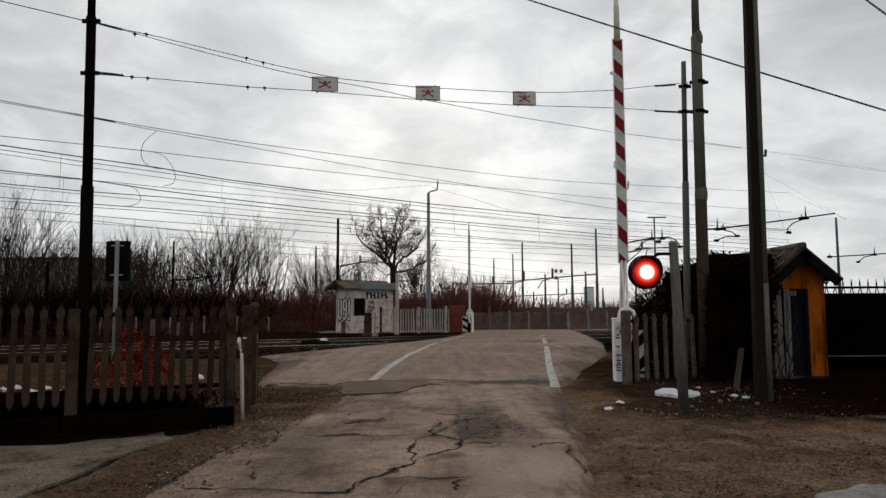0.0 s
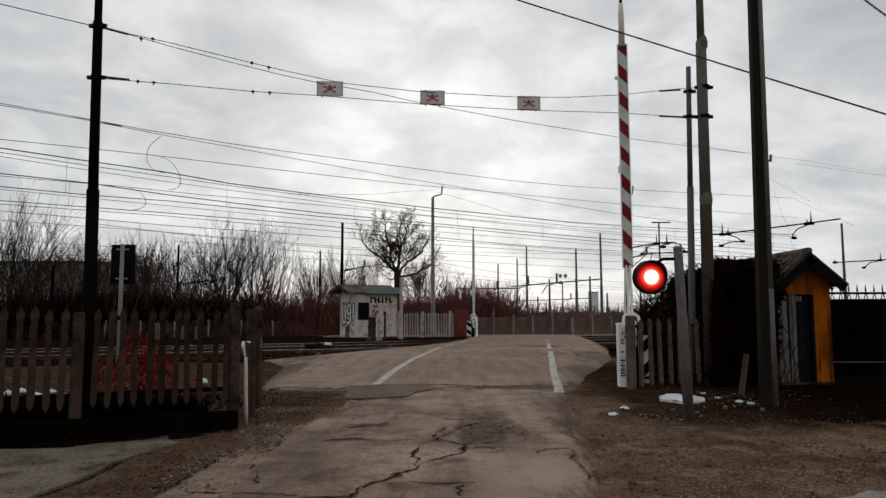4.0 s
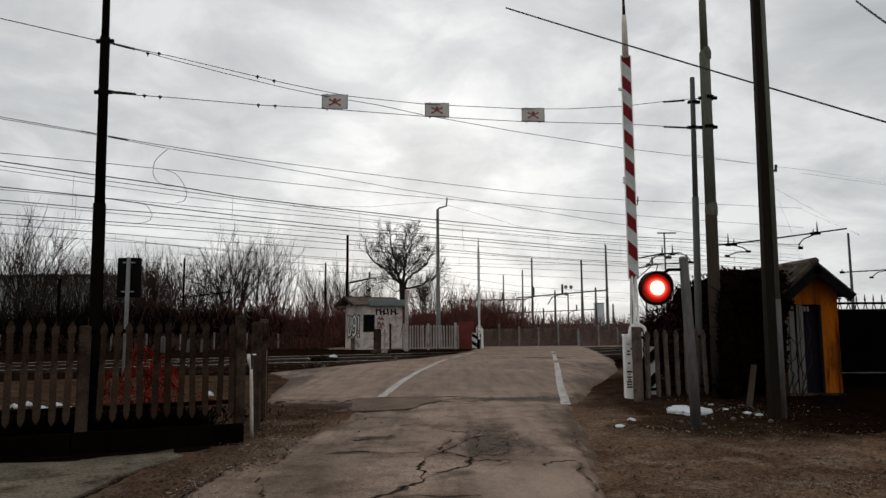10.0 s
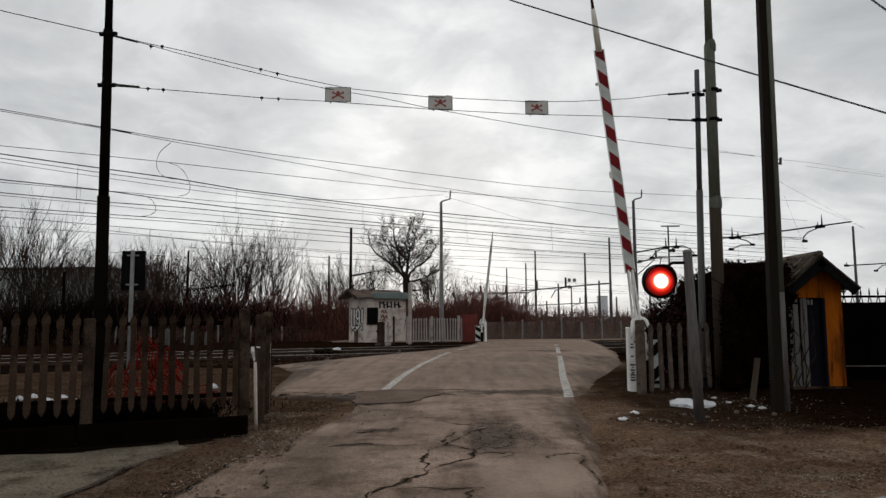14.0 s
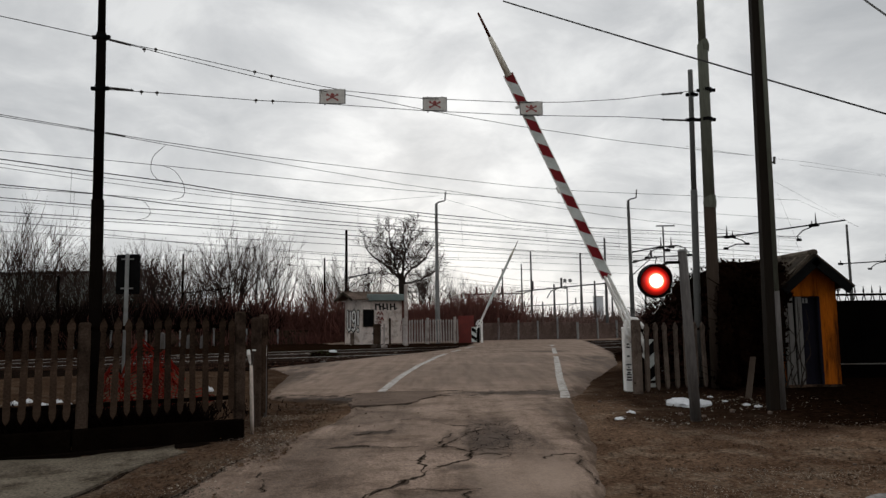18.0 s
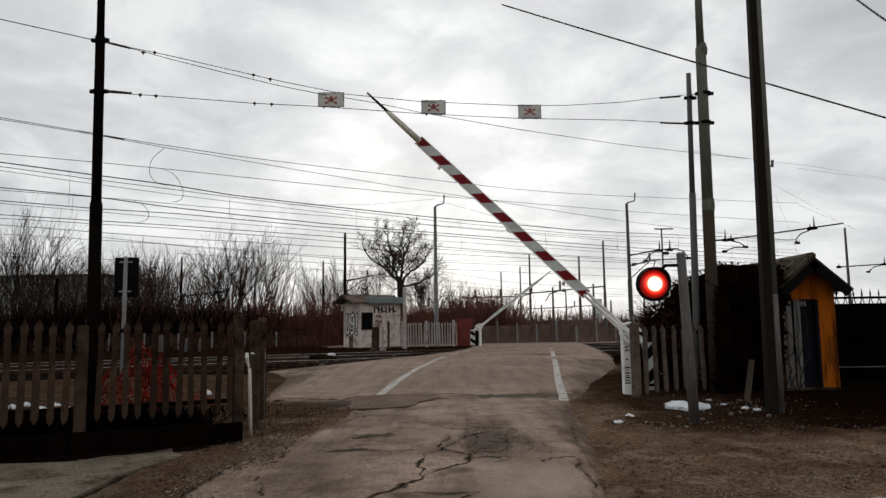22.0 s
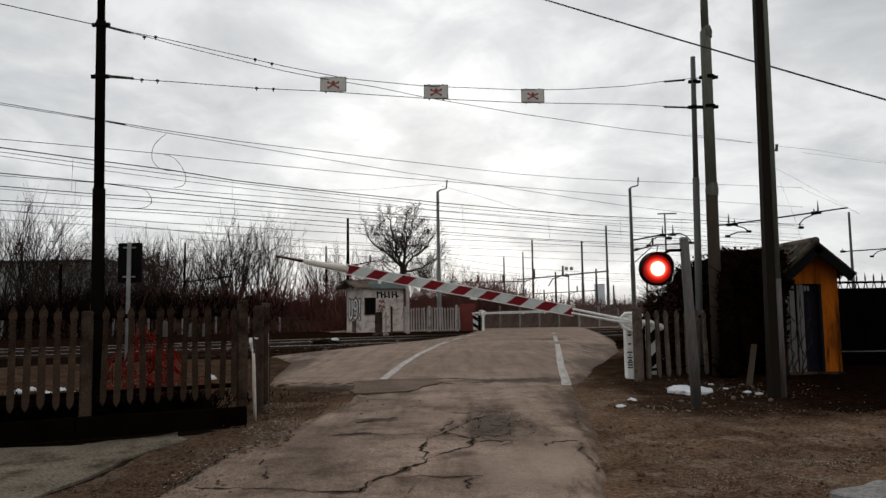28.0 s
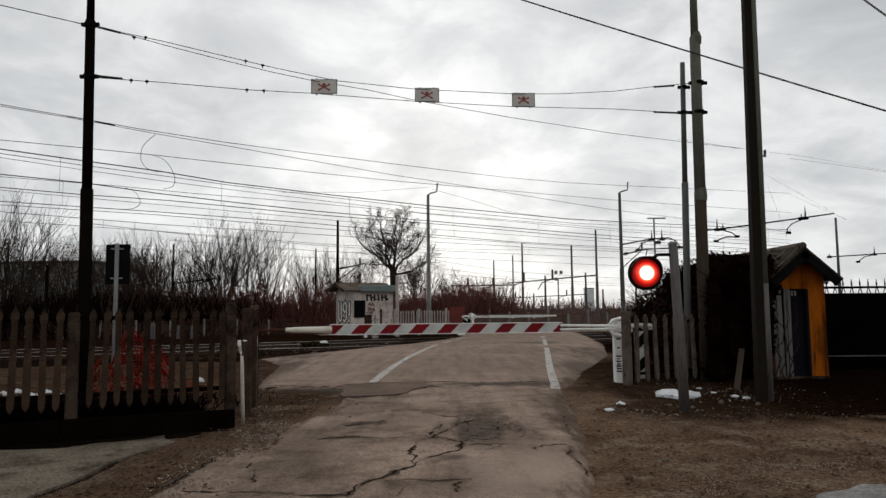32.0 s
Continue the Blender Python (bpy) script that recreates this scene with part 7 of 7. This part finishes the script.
leaf_litter((-2.5, 10.81), (0.7, 1.2), 260, 7, M_DEADLEAF, "dead brown leaves on the verge")


def creeper():
    t = thing("bare_creeper", (6.62, 13.78, 0), "bare woody creeper climbing the shed door", "creeper")
    rnd = random.Random(3)
    for k in range(6):
        p = Vector((6.56 + rnd.uniform(0, 0.4), 13.8, -0.05))
        pts = [p]
        for j in range(8):
            p = p + Vector((rnd.gauss(0, 0.09), rnd.gauss(0, 0.01), rnd.uniform(0.12, 0.26)))
            p.x, p.y = min(max(p.x, 6.45), 7.1), 13.8
            pts.append(p.copy())
        part("stem", Shape().tube(pts, [0.014 - 0.001 * i for i in range(9)], 5), M_BARK, t)


creeper()


# ---- orange mesh, litter and grit ----
def orange_mesh(a, b, h, seed, label):
    """Slumped plastic barrier mesh: strands with open holes."""
    rnd = random.Random(seed)
    a, b = Vector((*a, 0)), Vector((*b, 0))
    t = thing("orange_mesh", a, label, "plastic mesh")
    n, m = max(int((b - a).length / 0.055), 3), max(int(h / 0.055), 3)
    grid = []
    for i in range(n + 1):
        f = i / n
        top = h * (0.55 + 0.45 * math.sin(math.pi * min(max(f * 1.15, 0), 1)) + 0.2 * noise.noise((f * 4, seed, 0)))
        col = []
        for j in range(m + 1):
            p = a.lerp(b, f) + Vector((0.05 * noise.noise((f * 5, j * 0.6, seed)), 0.22 * noise.noise((f * 3, j * 0.3, seed + 4)), top * j / m))
            col.append(p)
        grid.append(col)
    for i in range(n + 1):
        part("strand", Shape().tube(grid[i], 0.0105, 3, False), M_ORANGE, t)
    for j in range(m + 1):
        part("strand", Shape().tube([grid[i][j] for i in range(n + 1)], 0.0105, 3, False), M_ORANGE, t)


orange_mesh((-5.95, 11.55), (-5.45, 11.75), 0.72, 2, "slumped orange plastic barrier mesh behind the fence")
orange_mesh((-5.55, 11.6), (-4.85, 11.8), 1.15, 7, "slumped orange plastic barrier mesh behind the fence")
orange_mesh((-5.3, 11.9), (-4.7, 12.05), 1.0, 3, "slumped orange plastic barrier mesh behind the fence")
orange_mesh((-4.7, 12.36), (-4.31, 12.51), 0.26, 5, "crumpled scrap of orange mesh on the ground")


def crumple(at, sx, sy, h, seed, mat, label, category="litter", group="litter on the verge", name="litter"):
    """A crumpled sheet lying on the ground."""
    n = 9
    vs, fs = [], []
    for j in range(n):
        for i in range(n):
            u, v = i / (n - 1) * 2 - 1, j / (n - 1) * 2 - 1
            r = math.hypot(u, v)
            k = max(1 - r * r * 0.75, 0)
            jx, jy = noise.noise((u * 2, v * 2, seed)) * 0.25, noise.noise((u * 2, v * 2, seed + 3)) * 0.25
            sq = 1 / max(1, r * 1.05)
            z = h * k * (0.6 + 0.8 * noise.noise((u * 2.5, v * 2.5, seed + 6))) + 0.004
            vs.append((at[0] + (u * sq + jx) * sx / 2, at[1] + (v * sq + jy) * sy / 2, level(at[0], at[1]) + 0.02 + max(z, -0.01)))
    for j in range(n - 1):
        for i in range(n - 1):
            fs.append((j * n + i, j * n + i + 1, (j + 1) * n + i + 1, (j + 1) * n + i))
    low = [(x, y, z - 0.05) for x, y, z in vs]
    k = len(vs)
    rim = [i for i in range(n)] + [n * j + n - 1 for j in range(1, n)] + [n * (n - 1) + i for i in range(n - 2, -1, -1)] + [n * j for j in range(n - 2, 0, -1)]
    fs2 = [tuple(i + k for i in q[::-1]) for q in fs] + [(a, a + k, b + k, b) for a, b in zip(rim, rim[1:] + rim[:1])]
    return whole(name, Shape().add(vs + low, fs + fs2), mat, label, category, group, smooth=False)


crumple((3.88, 11.52), 0.74, 0.8, 0.085, 1, M_LITTER, "crumpled white plastic sheet lying on the earth", "plastic sheet", "", "plastic_sheet")
for k, (p, w, h) in enumerate((((2.62, 10.31), 0.2, 0.07), ((2.32, 9.76), 0.22, 0.05), ((2.48, 11.81), 0.09, 0.05), ((5.27, 13.78), 0.16, 0.12), ((5.47, 18.37), 0.2, 0.12), ((5.72, 18.35), 0.12, 0.08), ((4.66, 11.13), 0.17, 0.04), ((4.75, 10.92), 0.16, 0.04), ((4.45, 12.12), 0.16, 0.05), ((4.49, 11.57), 0.155, 0.03), ((3.57, 9.99), 0.09, 0.04), ((3.32, 10.23), 0.1, 0.05), ((2.93, 9.34), 0.09, 0.05), ((4.2, 10.55), 0.1, 0.05), ((4.98, 12.1), 0.12, 0.06), ((4.64, 10.29), 0.09, 0.05), ((2.43, 9.97), 0.12, 0.05))):
    crumple(p, w * 0.72, w * 0.72, h * (0.8 if w > 0.15 else 0.4), k + 10, M_LITTER if w > 0.15 else M_STONE, "scrap of dirty white litter on the earth")
for k, (p, w, h) in enumerate((((-7.84, 12.34), 0.25, 0.1), ((-7.78, 12.67), 0.2, 0.1), ((-7.14, 12.07), 0.22, 0.08), ((-7.11, 12.47), 0.25, 0.1), ((-6.68, 12.12), 0.18, 0.05), ((-5.31, 13.19), 0.14, 0.1), ((-5.01, 14.3), 0.2, 0.14), ((-4.27, 10.05), 0.1, 0.02), ((-4, 10.15), 0.08, 0.02), ((-3.79, 10.26), 0.09, 0.02),
                               ((4.47, 8.22), 0.06, 0.03), ((3.81, 6.73), 0.05, 0.02), ((-5.59, 32.31), 0.55, 0.12))):
    crumple(p, w * 0.72, w * 0.72, h * (0.8 if w > 0.15 else 0.4), k + 40, M_LITTER if w > 0.15 else M_STONE, "scrap of dirty white litter on the earth")


def grit(name, polygon_rows, count, r0, r1, mat, label, seed, parent, dz=0.0):
    """Loose stones: small lumps scattered over strips (y, x0, x1)."""
    rnd, s = random.Random(seed), Shape()
    base = [Vector(p) for p in ((1, 0, 0), (-1, 0, 0), (0, 1, 0), (0, -1, 0), (0, 0, 1), (0, 0, -0.6))]
    fs = [(0, 2, 4), (2, 1, 4), (1, 3, 4), (3, 0, 4), (2, 0, 5), (1, 2, 5), (3, 1, 5), (0, 3, 5)]
    for k in range(count):
        f = rnd.random() * (len(polygon_rows) - 1)
        i = min(int(f), len(polygon_rows) - 2)
        f -= i
        (y0, a0, b0), (y1, a1, b1) = polygon_rows[i], polygon_rows[i + 1]
        y = y0 + (y1 - y0) * f
        x = rnd.uniform(a0 + (a1 - a0) * f, b0 + (b1 - b0) * f)
        if noise.noise((x * 0.9, y * 0.9, seed)) < -0.05 and rnd.random() < 0.8:
            continue
        r = r0 + (r1 - r0) * rnd.random() ** 3
        z = level(x, y) + 0.03 + dz + noise.noise((x * 0.7, y * 0.7, 3)) * 0.05 + noise.noise((x * 2.7, y * 2.7, 7)) * 0.022
        c = Vector((x, y, z))
        s.add([c + Vector((p.x * rnd.uniform(0.6, 1.3), p.y * rnd.uniform(0.6, 1.3), p.z * rnd.uniform(0.5, 0.9))) * r for p in base], fs)
    part(name, s, mat, parent, label)["kind"] = "stuff"


grit("gravel", [(4.3, 1.2, 5.5), (6, 1.5, 7), (8, 1.7, 8), (9.3, 1.9, 8.5)], 11000, 0.003, 0.010, M_STONE, "loose pale grit on the earth", 1, ground)
grit("fine_grit", [(4.3, 1.5, 4.2), (5.2, 1.7, 4.6), (6.6, 2.0, 4.4)], 9000, 0.0025, 0.008, M_GRIT_PALE, "pale fine grit strewn on the trodden earth", 8, ground)
grit("pebbles", [(4.8, -2.4, -1.6), (6.5, -2.5, -1.85), (8.5, -2.45, -1.9), (10.5, -2.9, -2.3)], 1500, 0.005, 0.015, M_GRIT_PALE, "pale pebbles along the road's edge", 5, ground)
grit("clods", [(4.4, -3.8, -1.7), (6.5, -3.3, -1.8), (8.5, -2.7, -1.8), (12.0, -3.4, -1.9)], 2600, 0.008, 0.034, M_EARTH, "small clods of brown earth", 6, ground, -0.012)
grit("clods", [(4.3, 1.3, 6.5), (6, 1.5, 8), (8, 1.7, 9), (13.2, 2.6, 8)], 5200, 0.008, 0.034, M_EARTH, "small clods of brown earth", 7, ground, -0.012)
grit("gravel", [(9, 2.0, 7), (13.2, 2.6, 6)], 420, 0.006, 0.02, M_STONE, "loose pale grit on the earth", 2, ground)
grit("gravel", [(4.6, -3.6, -2.0), (6.5, -3.2, -2.0), (8.5, -2.7, -1.8), (12.0, -3.4, -1.8)], 6500, 0.003, 0.010, M_STONE, "loose pale grit on the earth", 3, ground)
grit("track_debris", [(25, -12, -4.5), (28, -13, -3.5), (32, -14, -1.5)], 900, 0.025, 0.075, M_STONE, "pale stones and broken debris between the rails", 14, ballast, -0.06)
grit("track_stones", [(22, -16, -5.5), (26, -20, -3.6), (32, -20, -1)], 5000, 0.03, 0.07, M_BALLAST, "coarse dark ballast stones", 4, ballast, -0.07)


def sleepers():
    me = Shape().box((0, 0, 0), (0.24, 2.5, 0.14), None, 0.015).mesh("sleeper", M_SLEEPER)
    for n in (26.49, 29.89, 33.09):
        for k in range(75):
            p = on_track(n, -24 + k * 0.62)
            l, r = road_edges(p.y)
            if p.x > l - 0.4:
                break
            ob = piece("sleeper", me, ballast, pose(p.x, p.y, level(p.x, p.y) - 0.15, 0, 0, 22))


sleepers()


# ---- what moves: the two barrier arms ----
def motions():
    near = [(0, 90), (11.0, 90), (11.4, 89.7), (12, 88.9), (13, 86.8), (14, 83.8), (15.5, 77.5), (17, 70.5), (18, 66.0), (19, 61.4), (20, 55.6), (21, 49.8), (22, 44.0), (23, 38.3), (24, 31.9), (25, 26.3), (25.5, 23.5), (26.5, 18.4), (27.5, 13.6), (28, 11.3), (29, 7.4), (30, 2.7), (31, 0.6), (31.6, 0.0), (32, 0.0)]
    far = [(0, 90), (12.0, 90), (13, 87), (14, 83), (15.5, 77), (17, 70), (18, 64), (19, 57.5), (20, 51), (21, 44), (22, 37), (23, 30), (24, 22), (25, 14.5), (26, 8), (27, 3.5), (28, 1), (29, 0), (32, 0)]
    walk(near_arm, [(t, pose(0, 0, 1.1, 0, a, 0)) for t, a in near])
    walk(far_arm, [(t, pose(0, 0, 1.1, 0, a, 0)) for t, a in far])


motions()
